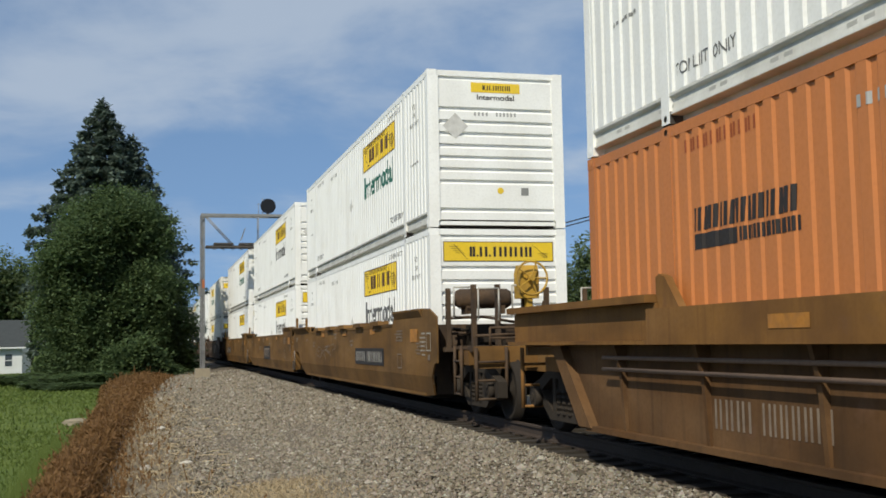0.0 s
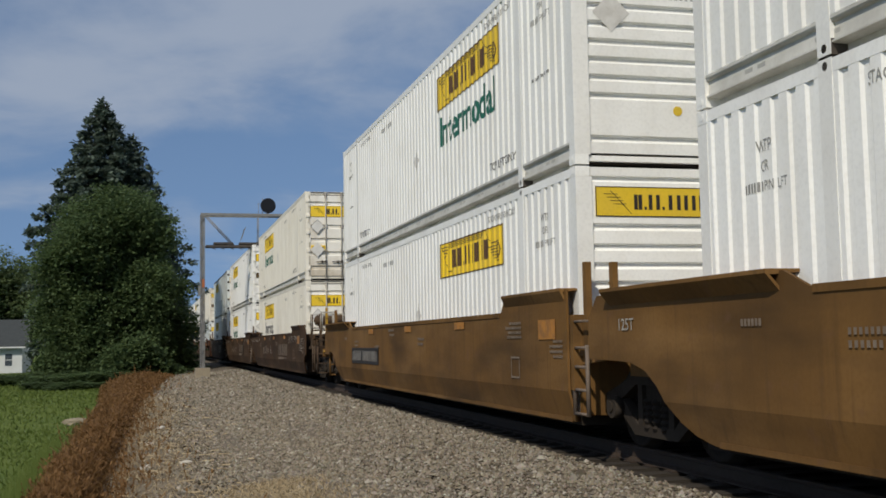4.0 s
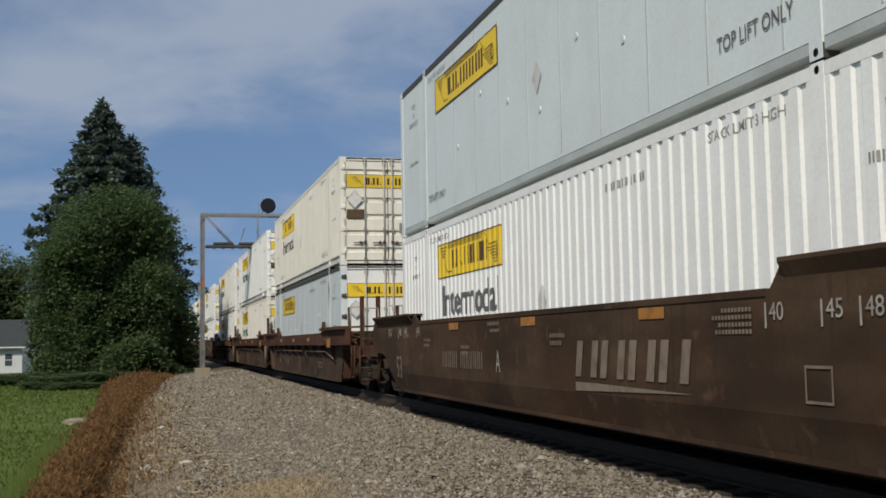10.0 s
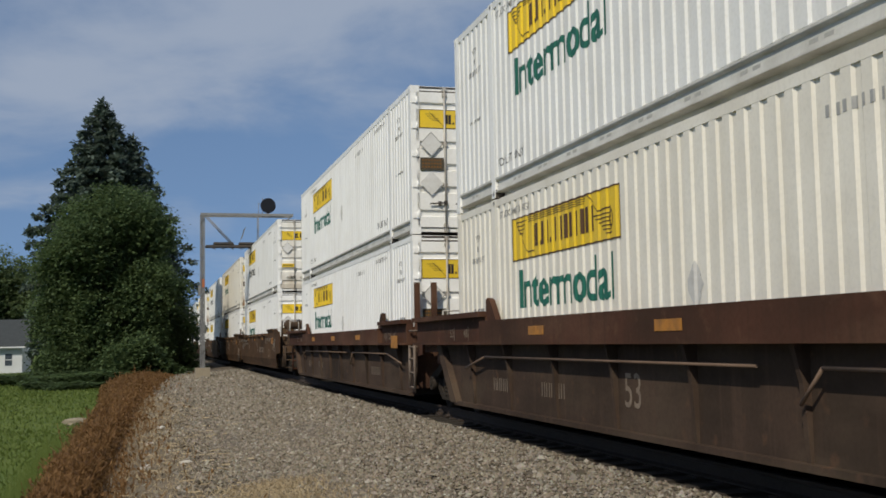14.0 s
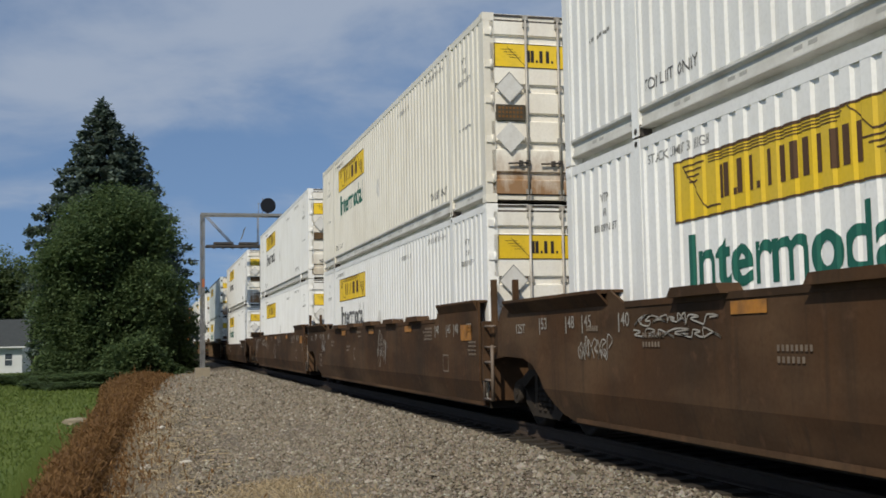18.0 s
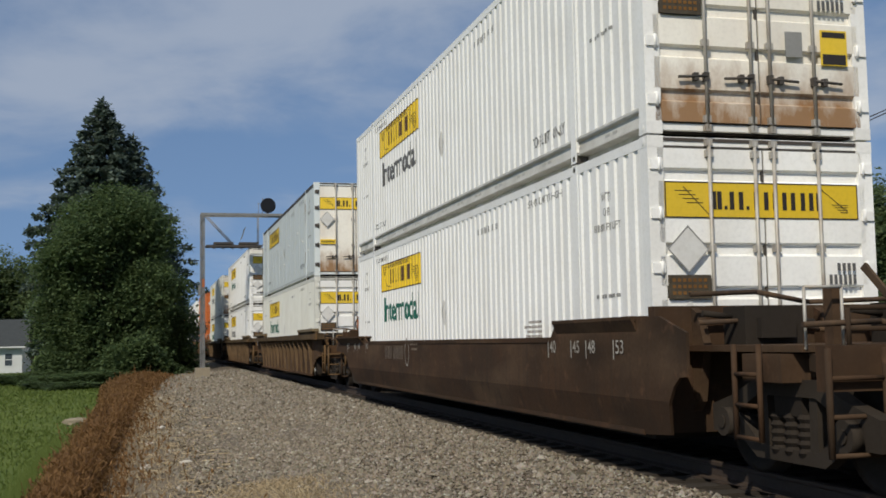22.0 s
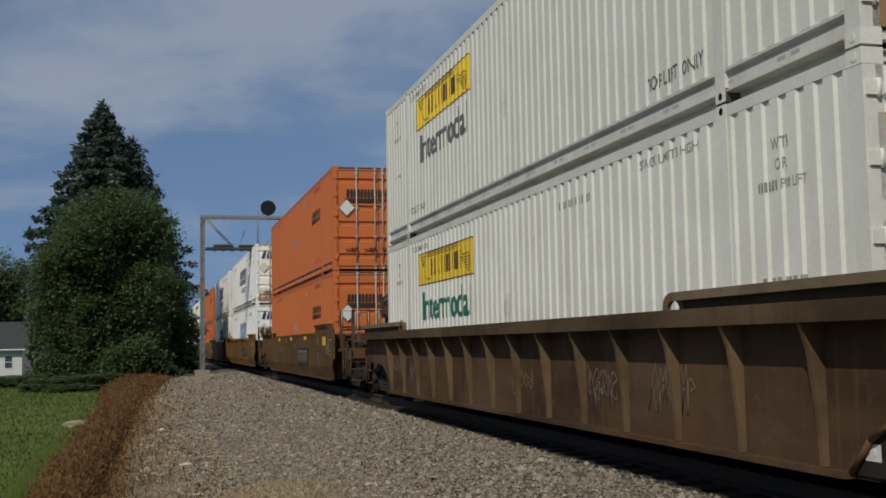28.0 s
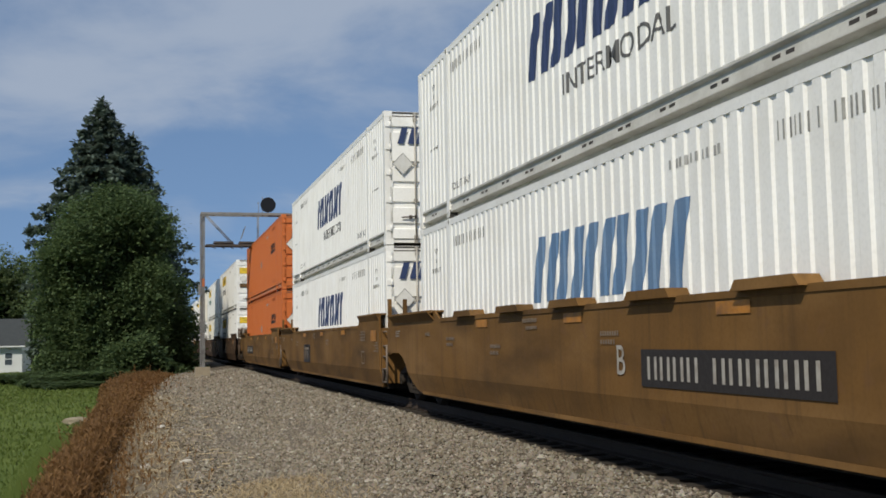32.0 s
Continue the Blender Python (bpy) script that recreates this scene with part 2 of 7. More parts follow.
RUSTWEB = material("rusted_brown_wall", (0.066, 0.036, 0.020), 0.85, dirt=(0.125, 0.070, 0.033), amount=0.45, streak=0.75, scale=1.0, spec=0.1, wear=0.9)
# grimy and darker than GOLD: the sill's shade is put into this paint
GOLDWEB = material("grimy_golden_wall", (0.118, 0.059, 0.024), 0.8, dirt=(0.048, 0.028, 0.016), amount=0.7, streak=0.6, spec=0.12, wear=0.75)
GRIMWEB = material("grimy_oxide_wall", (0.056, 0.038, 0.028), 0.85, dirt=(0.095, 0.060, 0.043), amount=0.4, streak=0.6, scale=0.9, spec=0.1, wear=0.8)
RUSTSILL = material("grimy_tan_sill", (0.088, 0.058, 0.030), 0.8, dirt=(0.042, 0.029, 0.018), amount=0.75, streak=0.4, scale=1.6, spec=0.12, wear=0.75)
DINGY = material("dingy_white_paint", (0.68, 0.68, 0.62), 0.5, dirt=(0.45, 0.43, 0.36), amount=0.3, streak=0.35)
WHEEL = material("sooty_wheel", (0.028, 0.023, 0.019), 0.85, dirt=(0.05, 0.038, 0.027), amount=0.4, scale=4, spec=0.15)
GREYPLATE = material("grey_plate", (0.25, 0.25, 0.24), 0.5, amount=0.2)
ORANGEWHEEL = material("orange_wheel_paint", (0.42, 0.13, 0.05), 0.6, dirt=(0.2, 0.1, 0.05), amount=0.6, scale=5)
GALV = material("weathered_galvanised", (0.205, 0.21, 0.21), 0.6, metal=0.1, dirt=(0.13, 0.12, 0.105), amount=0.4, streak=0.3)
CONCRETE = material("concrete", (0.27, 0.23, 0.165), 0.85, dirt=(0.17, 0.13, 0.09), amount=0.5, scale=3)
TIEWOOD = material("tie_timber", (0.034, 0.027, 0.020), 0.95, dirt=(0.020, 0.016, 0.012), amount=0.6, scale=4)
SIDING = material("white_siding", (0.60, 0.62, 0.62), 0.6, dirt=(0.5, 0.5, 0.48), amount=0.15)
SHINGLE = material("grey_shingle", (0.042, 0.048, 0.05), 0.9, dirt=(0.025, 0.03, 0.032), amount=0.5, scale=3)
GLASS = material("dark_window_glass", (0.05, 0.06, 0.07), 0.08, amount=0.1, bump=0.0, spec=0.8)
BARK = material("bark", (0.10, 0.075, 0.055), 0.9, dirt=(0.05, 0.04, 0.03), amount=0.5, scale=5, bump=0.6)
RIBRUST = material("rusty_tan_rib", (0.150, 0.098, 0.055), 0.8, dirt=(0.070, 0.045, 0.026), amount=0.7, streak=0.5, scale=1.5, spec=0.12, wear=0.6)
DUSTFRAME = material("dusty_cast_steel", (0.042, 0.034, 0.027), 0.85, dirt=(0.024, 0.019, 0.015), amount=0.6, scale=3, spec=0.1)
# lighter than the gear: sunlit highlights on the rungs are put into this tone
RUNG = material("worn_step_steel", (0.17, 0.13, 0.10), 0.6, dirt=(0.07, 0.05, 0.035), amount=0.6, scale=5)
PALESTONE = material("pale_debris", (0.45, 0.42, 0.37), 0.8, amount=0.3)


def leaf_material(name, a, b, trans=0.25):
    """Leaves whose tone changes from clump to clump and leaf to leaf."""
    mat = MATS[name] = bpy.data.materials.new(name)
    mat.use_nodes = True
    tree = mat.node_tree
    add, link = tree.nodes.new, tree.links.new
    shader = tree.nodes["Principled BSDF"]
    geo = add("ShaderNodeNewGeometry")
    coord = add("ShaderNodeTexCoord")
    noise_l = add("ShaderNodeTexNoise")
    noise_l.inputs["Scale"].default_value, noise_l.inputs["Detail"].default_value = 0.7, 3
    link(coord.outputs["Object"], noise_l.inputs["Vector"])
    total = add("ShaderNodeMath")
    total.operation = "ADD"
    link(geo.outputs["Random Per Island"], total.inputs[0])
    link(noise_l.outputs["Fac"], total.inputs[1])
    ramp = add("ShaderNodeMapRange")
    ramp.inputs["From Min"].default_value, ramp.inputs["From Max"].default_value = 0.3, 1.4
    link(total.outputs[0], ramp.inputs["Value"])
    mix = add("ShaderNodeMix")
    mix.data_type = "RGBA"
    mix.inputs["A"].default_value, mix.inputs["B"].default_value = (*a, 1), (*b, 1)
    link(ramp.outputs[0], mix.inputs["Factor"])
    link(mix.outputs["Result"], shader.inputs["Base Color"])
    shader.inputs["Roughness"].default_value = 0.6
    shader.inputs["Specular IOR Level"].default_value = 0.25
    glow = add("ShaderNodeBsdfTranslucent")
    link(mix.outputs["Result"], glow.inputs["Color"])
    both = add("ShaderNodeMixShader")
    both.inputs[0].default_value = trans
    link(shader.outputs[0], both.inputs[1])
    link(glow.outputs[0], both.inputs[2])
    link(both.outputs[0], tree.nodes["Material Output"].inputs[0])
    return mat


LEAF = leaf_material("broad_leaf", (0.064, 0.106, 0.048), (0.116, 0.168, 0.068), 0.5)
NEEDLE = leaf_material("spruce_needle", (0.063, 0.095, 0.078), (0.126, 0.166, 0.132), 0.35)
FARLEAF = leaf_material("far_leaf", (0.10, 0.15, 0.07), (0.165, 0.215, 0.10), 0.55)
DRYWEED = leaf_material("dry_weed", (0.140, 0.074, 0.030), (0.250, 0.138, 0.056), 0.45)
STRAW = leaf_material("straw", (0.27, 0.20, 0.115), (0.45, 0.36, 0.225))
BLADE = leaf_material("grass_blade", (0.074, 0.112, 0.022), (0.112, 0.152, 0.034))


def ground_material():
    """Ballast along the line, bare dirt beside it and mown grass beyond, by the distance from the track."""
    mat = MATS["ground"] = bpy.data.materials.new("ground")
    mat.use_nodes = True
    tree = mat.node_tree
    add, link = tree.nodes.new, tree.links.new
    shader = tree.nodes["Principled BSDF"]
    shader.inputs["Roughness"].default_value = 0.95
    shader.inputs["Specular IOR Level"].default_value = 0.15
    coord = add("ShaderNodeTexCoord")
    split = add("ShaderNodeSeparateXYZ")
    link(coord.outputs["Object"], split.inputs[0])

    def noise_g(scale, detail):
        tex = add("ShaderNodeTexNoise")
        tex.inputs["Scale"].default_value, tex.inputs["Detail"].default_value = scale, detail
        link(coord.outputs["Object"], tex.inputs["Vector"])
        return tex.outputs["Fac"]

    def math_g(op, a, b):
        node = add("ShaderNodeMath")
        node.operation = op
        for i, v in enumerate((a, b)):
            if isinstance(v, (int, float)):
                node.inputs[i].default_value = v
            else:
                link(v, node.inputs[i])
        return node.outputs[0]

    def span(v, low, high):
        node = add("ShaderNodeMapRange")
        node.inputs["From Min"].default_value, node.inputs["From Max"].default_value = low, high
        link(v, node.inputs["Value"])
        return node.outputs[0]

    def blend(fac, a, b):
        node = add("ShaderNodeMix")
        node.data_type = "RGBA"
        link(fac, node.inputs["Factor"])
        for v, key in ((a, "A"), (b, "B")):
            if isinstance(v, tuple):
                node.inputs[key].default_value = (*v, 1)
            else:
                link(v, node.inputs[key])
        return node.outputs["Result"]

    off = math_g("ABSOLUTE", split.outputs[0], 0)
    edge = math_g("ADD", off, math_g("MULTIPLY", math_g("SUBTRACT", noise_g(0.9, 4), 0.5), 2.0))
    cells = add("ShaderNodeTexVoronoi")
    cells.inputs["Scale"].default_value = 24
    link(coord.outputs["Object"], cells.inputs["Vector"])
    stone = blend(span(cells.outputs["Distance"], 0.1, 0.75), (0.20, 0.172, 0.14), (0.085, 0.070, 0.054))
    stone = blend(span(noise_g(0.5, 4), 0.4, 0.75), stone, (0.16, 0.13, 0.10))
    dirt = blend(span(noise_g(2.5, 6), 0.35, 0.7), (0.125, 0.098, 0.068), (0.215, 0.178, 0.128))
    grass = blend(span(noise_g(0.35, 5), 0.35, 0.65), (0.070, 0.104, 0.022), (0.108, 0.142, 0.032))
    grass = blend(span(noise_g(14, 3), 0.35, 0.8), grass, (0.095, 0.135, 0.034))
    # dark band under the train: its shade plus brake-dust fouling, put into the colour
    foul_and_shade = math_g("ADD", off, math_g("MULTIPLY", math_g("SUBTRACT", noise_g(3.0, 4), 0.5), 0.5))
    stone = blend(span(foul_and_shade, 1.35, 1.1), stone, (0.034, 0.028, 0.022))
    base = blend(span(edge, 5.0, 6.3), stone, dirt)
    base = blend(span(edge, 6.9, 7.9), base, grass)
    link(base, shader.inputs["Base Color"])
    relief = add("ShaderNodeBump")
    relief.inputs["Strength"].default_value, relief.inputs["Distance"].default_value = 0.8, 0.03
    link(cells.outputs["Distance"], relief.inputs["Height"])
    relief.invert = True
    link(relief.outputs[0], shader.inputs["Normal"])
    return mat


GROUND = ground_material()

# ---- shaping helpers ----
SHARED = {}


def shared(key, shape, mat):
    """One mesh for all parts with the same key; shape(bm) draws it the first time."""
    if key not in SHARED:
        bm = bmesh.new()
        shape(bm)
        bm.normal_update()
        data = bpy.data.meshes.new(key)
        bm.to_mesh(data)
        bm.free()
        data.materials.append(mat)
        SHARED[key] = data
    return SHARED[key]


def part(name, data, parent, label="", m=None):
    """Links a mesh, or a bmesh's mesh, as one part under its thing."""
    ob = new(name, data)
    ob.parent = parent
    if m:
        ob.matrix_basis = m
    if label:
        ob["label"] = label
    if name in ("inscription", "stencil", "side_inscription", "door_inscription", "nose_inscription", "emblem", "scrawl", "side_stripe"):
        ob["kind"] = "stuff"
    return ob


def empty(name, label, category, group="", m=None):
    ob = new(name)
    ob.empty_display_size = 0.3
    if m:
        ob.matrix_basis = m
    return tagged(ob, label, category, group)


def block(bm, x0, x1, y0, y1, z0, z1):
    """A box between two corners."""
    v = [bm.verts.new((x, y, z)) for z in (z0, z1) for y in (y0, y1) for x in (x0, x1)]
    for f in ((0, 2, 3, 1), (4, 5, 7, 6), (0, 1, 5, 4), (2, 6, 7, 3), (0, 4, 6, 2), (1, 3, 7, 5)):
        bm.faces.new([v[i] for i in f])


def slab(bm, outline, x0, x1):
    """A plate with an outline in (y, z), from x0 to x1."""
    a = [bm.verts.new((x0, y, z)) for y, z in outline]
    b = [bm.verts.new((x1, y, z)) for y, z in outline]
    n = len(a)
    made = [bm.faces.new(a), bm.faces.new(b[::-1])]
    made += [bm.faces.new((a[i], b[i], b[(i + 1) % n], a[(i + 1) % n])) for i in range(n)]
    bmesh.ops.recalc_face_normals(bm, faces=made)


def rod(bm, p, q, r, n=8, r2=None):
    """A round bar from p to q."""
    p, q = Vector(p), Vector(q)
    way = (q - p).normalized()
    a = way.orthogonal().normalized()
    b = way.cross(a)
    rings = []
    for c, rr in ((p, r), (q, r if r2 is None else r2)):
        rings.append([bm.verts.new(c + rr * (math.cos(2 * math.pi * i / n) * a + math.sin(2 * math.pi * i / n) * b)) for i in range(n)])
    for i in range(n):
        f = bm.faces.new((rings[0][i], rings[0][(i + 1) % n], rings[1][(i + 1) % n], rings[1][i]))
        f.smooth = n > 5
    bm.faces.new(rings[0][::-1])
    bm.faces.new(rings[1])


def bar(bm, pts, r, n=6):
    """A bent round bar through the points."""
    for p, q in zip(pts, pts[1:]):
        rod(bm, p, q, r, n)


def ring(bm, centre, r, thick, n=20):
    """A round rim standing across the track."""
    pts = [Vector(centre) + Vector((r * math.cos(2 * math.pi * i / n), 0, r * math.sin(2 * math.pi * i / n))) for i in range(n)]
    for i in range(n):
        rod(bm, pts[i], pts[(i + 1) % n], thick, 5)


def patch(bm, quad):
    bm.faces.new([bm.verts.new(p) for p in quad])


TEXTS = {}


def lettering(text):
    """The words as triangles in a box from 0 to 1, with Blender's own font."""
    if text not in TEXTS:
        curve = bpy.data.curves.new("words", "FONT")
        curve.body = text
        curve.offset = 0.020 if text == "Intermodal" else 0.004
        holder = bpy.data.objects.new("words", curve)
        data = bpy.data.meshes.new_from_object(holder)
        co = np.array([v.co[:2] for v in data.vertices])
        low, high = co.min(0), co.max(0)
        TEXTS[text] = ((co - low) / (high - low), [tuple(p.vertices) for p in data.polygons])
        bpy.data.objects.remove(holder)
        bpy.data.meshes.remove(data)
        bpy.data.curves.remove(curve)
    return TEXTS[text]


def write(bm, text, at):
    """Puts the words into bm; at(s, t) gives the place for 0..1 along and up."""
    co, faces = lettering(text)
    v = [bm.verts.new(at(*c)) for c in co]
    for f in faces:
        bm.faces.new([v[i] for i in f])


def strokes(bm, count, at, skew=0.0, weight=0.26, gap=0.22):
    """A row of upright bars set in pairs, one pair for each figure."""
    cell = 1 / count
    for i in range(count):
        for k in (0, 1):
            a = i * cell + k * cell * (1 - gap - weight)
            b = a + cell * weight
            patch(bm, [at(a, 0), at(b, 0), at(b + skew, 1), at(a + skew, 1)])


def stretch(at, s0, s1, t0=0.0, t1=1.0):
    """A smaller field within a field."""
    return lambda s, t: at(s0 + (s1 - s0) * s, t0 + (t1 - t0) * t)


def marks(bm, count, at, skew=0.0, gap=0.34, low=0.0, high=1.0, rnd=None):
    """A row of plain upright bars in place of words."""
    for i in range(count):
        a, b = i / count, (i + 1 - gap) / count
        hi = high if rnd is None else low + (high - low) * rnd.uniform(0.75, 1.0)
        patch(bm, [at(a, low), at(b, low), at(b + skew * (hi - low), hi), at(a + skew * (hi - low), hi)])


# ---- containers ----
LONG, WIDE, TALL = 16.154, 2.59, 2.896
HALF = WIDE / 2
POSTS = (1.98, 14.17)


def corrugation():
    """Breaks along the wall and how deep the sheet lies there."""
    ys, ds = [0.0], [0.0]
    edges = [0.17, POSTS[0] - 0.09, POSTS[0] + 0.09, POSTS[1] - 0.09, POSTS[1] + 0.09, LONG - 0.17]
    for a, b in zip(edges[::2], edges[1::2]):
        n = round((b - a) / 0.245)
        p = (b - a) / n
        for i in range(n):
            for s, d in ((0.25, 0), (0.37, 0.020), (0.63, 0.020), (0.75, 0)):
                ys.append(a + (i + s) * p)
                ds.append(d)
    return np.array(ys + [LONG]), np.array(ds + [0.0])


CY, CD = corrugation()


def drape(bm, side, smooth=False):
    """Lays flat paint, drawn in y and z, onto the corrugated wall."""
    if not smooth and bm.verts:
        low, high = min(v.co.y for v in bm.verts), max(v.co.y for v in bm.verts)
        for y in CY:
            if low < y < high:
                bmesh.ops.bisect_plane(bm, geom=bm.verts[:] + bm.edges[:] + bm.faces[:], plane_co=(0, y, 0), plane_no=(0, 1, 0))
    for v in bm.verts:
        v.co.x = side * (HALF + v.co.x - (0 if smooth else float(np.interp(v.co.y, CY, CD))))


def paint(key, draw, mat, side, smooth=False, out=0.004):
    """Paint on a long wall; draw(bm, at) works in metres from the doors and above the floor, left to right as it is read."""
    def shape(bm):
        def at_for(a, b, z0, z1):
            # read towards the doors on the left wall and away from them on the right one
            first, last = (b, a) if side < 0 else (a, b)
            return lambda s, t: (out, first + (last - first) * s, z0 + (z1 - z0) * t)
        draw(bm, at_for)
        drape(bm, side, smooth)
    return shared(f"{key}_{'l' if side < 0 else 'r'}{'s' if smooth else ''}", shape, mat)


def corrugated_wall(bm, side):
    lo, hi = 0.29, 2.785
    a = [bm.verts.new((side * (HALF - d), y, lo)) for y, d in zip(CY, CD)]
    b = [bm.verts.new((side * (HALF - d), y, hi)) for y, d in zip(CY, CD)]
    for i in range(len(a) - 1):
        bm.faces.new((a[i], a[i + 1], b[i + 1], b[i]) if side > 0 else (a[i], b[i], b[i + 1], a[i + 1]))


def smooth_wall(bm, side):
    block(bm, side * (HALF - 0.05), side * (HALF - 0.008), 0.05, LONG - 0.05, 0.16, 2.80)


def panel_seam(bm, side):
    block(bm, side * (HALF - 0.02), side * (HALF - 0.003), -0.012, 0.012, 0.2, 2.76)


def rivet_boss(bm, side):
    rod(bm, (side * (HALF - 0.02), 0, 0), (side * (HALF + 0.006), 0, 0), 0.045, 10)


def base_rail(bm, side):
    slant = [(HALF - d, z) for d, z in ((0.024, 0.310), (0.008, 0.300), (0.0, 0.285), (0.0, 0.262), (0.012, 0.246), (0.040, 0.238), (0.040, 0.225),
                                        (0.028, 0.110), (0.004, 0.100), (0.004, 0.084), (0.03, 0.078), (0.14, 0.078), (0.14, 0.0), (0.2, 0.0), (0.2, 0.310))]
    ends = [[bm.verts.new((side * x, y, z)) for x, z in slant] for y in (0.17, LONG - 0.17)]
    n = len(slant)
    made = [bm.faces.new(ends[0]), bm.faces.new(ends[1][::-1])]
    made += [bm.faces.new((ends[0][i], ends[0][(i + 1) % n], ends[1][(i + 1) % n], ends[1][i])) for i in range(n)]
    bmesh.ops.recalc_face_normals(bm, faces=made)


def plain_rail(bm, side):
    """The flat bottom rail of a smooth-sided box."""
    foot = [(0.012, 0.158), (0.014, 0.065), (0.03, 0.055), (0.14, 0.055), (0.14, 0.0), (0.2, 0.0), (0.2, 0.158)]
    ends = [[bm.verts.new((side * (HALF - d), y, z)) for d, z in foot] for y in (0.17, LONG - 0.17)]
    n = len(foot)
    made = [bm.faces.new(ends[0]), bm.faces.new(ends[1][::-1])]
    made += [bm.faces.new((ends[0][i], ends[0][(i + 1) % n], ends[1][(i + 1) % n], ends[1][i])) for i in range(n)]
    bmesh.ops.recalc_face_normals(bm, faces=made)


def fork_slots(bm, side):
    y = 0.8
    while y < LONG - 0.6:
        for dy in (0, 0.2):
            block(bm, side * (HALF - 0.06), side * (HALF - 0.031), y + dy, y + dy + 0.12, 0.15, 0.185)
        y += 1.02


def casting(bm):
    block(bm, -0.09, 0.09, -0.09, 0.09, 0.0, 0.12)
    rod(bm, (-0.095, 0, 0.06), (0.095, 0, 0.06), 0.035, 8)


def roof_sheet(bm):
    block(bm, -HALF + 0.05, HALF - 0.05, 0.1, LONG - 0.1, 2.80, 2.87)
    y = 0.6
    while y < LONG - 0.6:
        block(bm, -HALF + 0.12, HALF - 0.12, y, y + 0.12, 2.868, 2.886)
        y += 0.36


def pressed(bm, x0, x1, back, outline):
    """A pressed sheet: its outline in (y, z) drawn along x."""
    pts = outline + [(back, outline[-1][1]), (back, outline[0][1])]
    low = [bm.verts.new((x0, y, z)) for y, z in pts]
    high = [bm.verts.new((x1, y, z)) for y, z in pts]
    n = len(pts)
    made = [bm.faces.new(low), bm.faces.new(high[::-1])]
    made += [bm.faces.new((low[i], high[i], high[(i + 1) % n], low[(i + 1) % n])) for i in range(n)]
    bmesh.ops.recalc_face_normals(bm, faces=made)


def door_leaf(bm, side):
    outline = [(0.0, 0.13)]
    for z in (0.40, 0.86, 1.30, 1.74, 2.50):
        outline += [(0.0, z - 0.07), (0.045, z - 0.045), (0.045, z + 0.045), (0.0, z + 0.07)]
    pressed(bm, side * 0.012, side * 1.19, 0.08, outline + [(0.0, 2.77)])


def flat_leaf(bm, side):
    block(bm, side * 0.012, side * 1.19, 0.01, 0.07, 0.13, 2.77)


def door_seal(bm):
    block(bm, -0.014, 0.014, 0.02, 0.06, 0.12, 2.78)
    for s in (-1, 1):
        block(bm, s * 1.19, s * 1.212, 0.012, 0.06, 0.12, 2.78)
    block(bm, -1.2, 1.2, 0.016, 0.06, 2.77, 2.80)
    block(bm, -1.2, 1.2, 0.03, 0.06, 0.112, 0.128)


def lock_rod(bm):
    rod(bm, (0, -0.032, 0.05), (0, -0.032, 2.85), 0.02, 8)
    for z in (0.16, 0.95, 1.75, 2.72):
        block(bm, -0.04, 0.04, -0.045, 0.01, z - 0.035, z + 0.035)
    for z in (0.03, 2.80):
        block(bm, -0.035, 0.035, -0.05, 0.01, z, z + 0.07)


def lock_handle(bm, side):
    rod(bm, (0, -0.05, 0.60), (side * 0.32, -0.05, 0.58), 0.015, 6)
    block(bm, side * 0.12 - 0.025, side * 0.12 + 0.025, -0.06, 0.0, 0.55, 0.63)
    block(bm, -0.028, 0.028, -0.055, 0.0, 0.55, 0.64)


def hinge(bm):
    block(bm, -0.06, 0.07, -0.022, 0.03, -0.05, 0.05)
    rod(bm, (-0.03, -0.015, -0.07), (-0.03, -0.015, 0.07), 0.018, 6)


def nose_sheet(bm):
    front, deep = LONG - 0.018, LONG - 0.062
    outline = [(front, 0.14)]
    for z in (0.32, 0.84, 1.06, 1.28, 1.50, 1.72, 1.94, 2.18, 2.76):
        outline += [(front, z - 0.05), (deep, z - 0.02), (deep, z + 0.02), (front, z + 0.04)]
    pressed(bm, -1.16, 1.16, LONG - 0.07, outline)


def corner_post(bm):
    block(bm, -0.085, 0.085, -0.085, 0.085, 0.12, TALL - 0.12)


def nose_post(bm):
    block(bm, -0.12, 0.085, -0.085, 0.085, 0.12, TALL - 0.12)


def mid_post(bm):
    block(bm, -0.02, 0.045, -0.085, 0.085, 0.0, TALL)


def end_sill(bm):
    block(bm, -HALF + 0.18, HALF - 0.18, 0.03, 0.16, 0.045, 0.112)


def end_header(bm):
    block(bm, -HALF + 0.16, HALF - 0.16, 0.02, 0.16, 2.785, TALL - 0.006)


def top_rail(bm, side):
    block(bm, side * (HALF - 0.09), side * (HALF + 0.002), 0.17, LONG - 0.17, 2.782, TALL - 0.01)


def thin_line(bm, at_all, a, b, w=0.016, flat=False):
    """A thin painted line between two places of a field."""
    ds, dt = (0.0, w) if flat else (w * 0.3, 0.0)
    quad = [at_all(a[0], a[1]), at_all(b[0], b[1]), at_all(b[0] + ds, b[1] + dt), at_all(a[0] + ds, a[1] + dt)]
    patch(bm, quad)


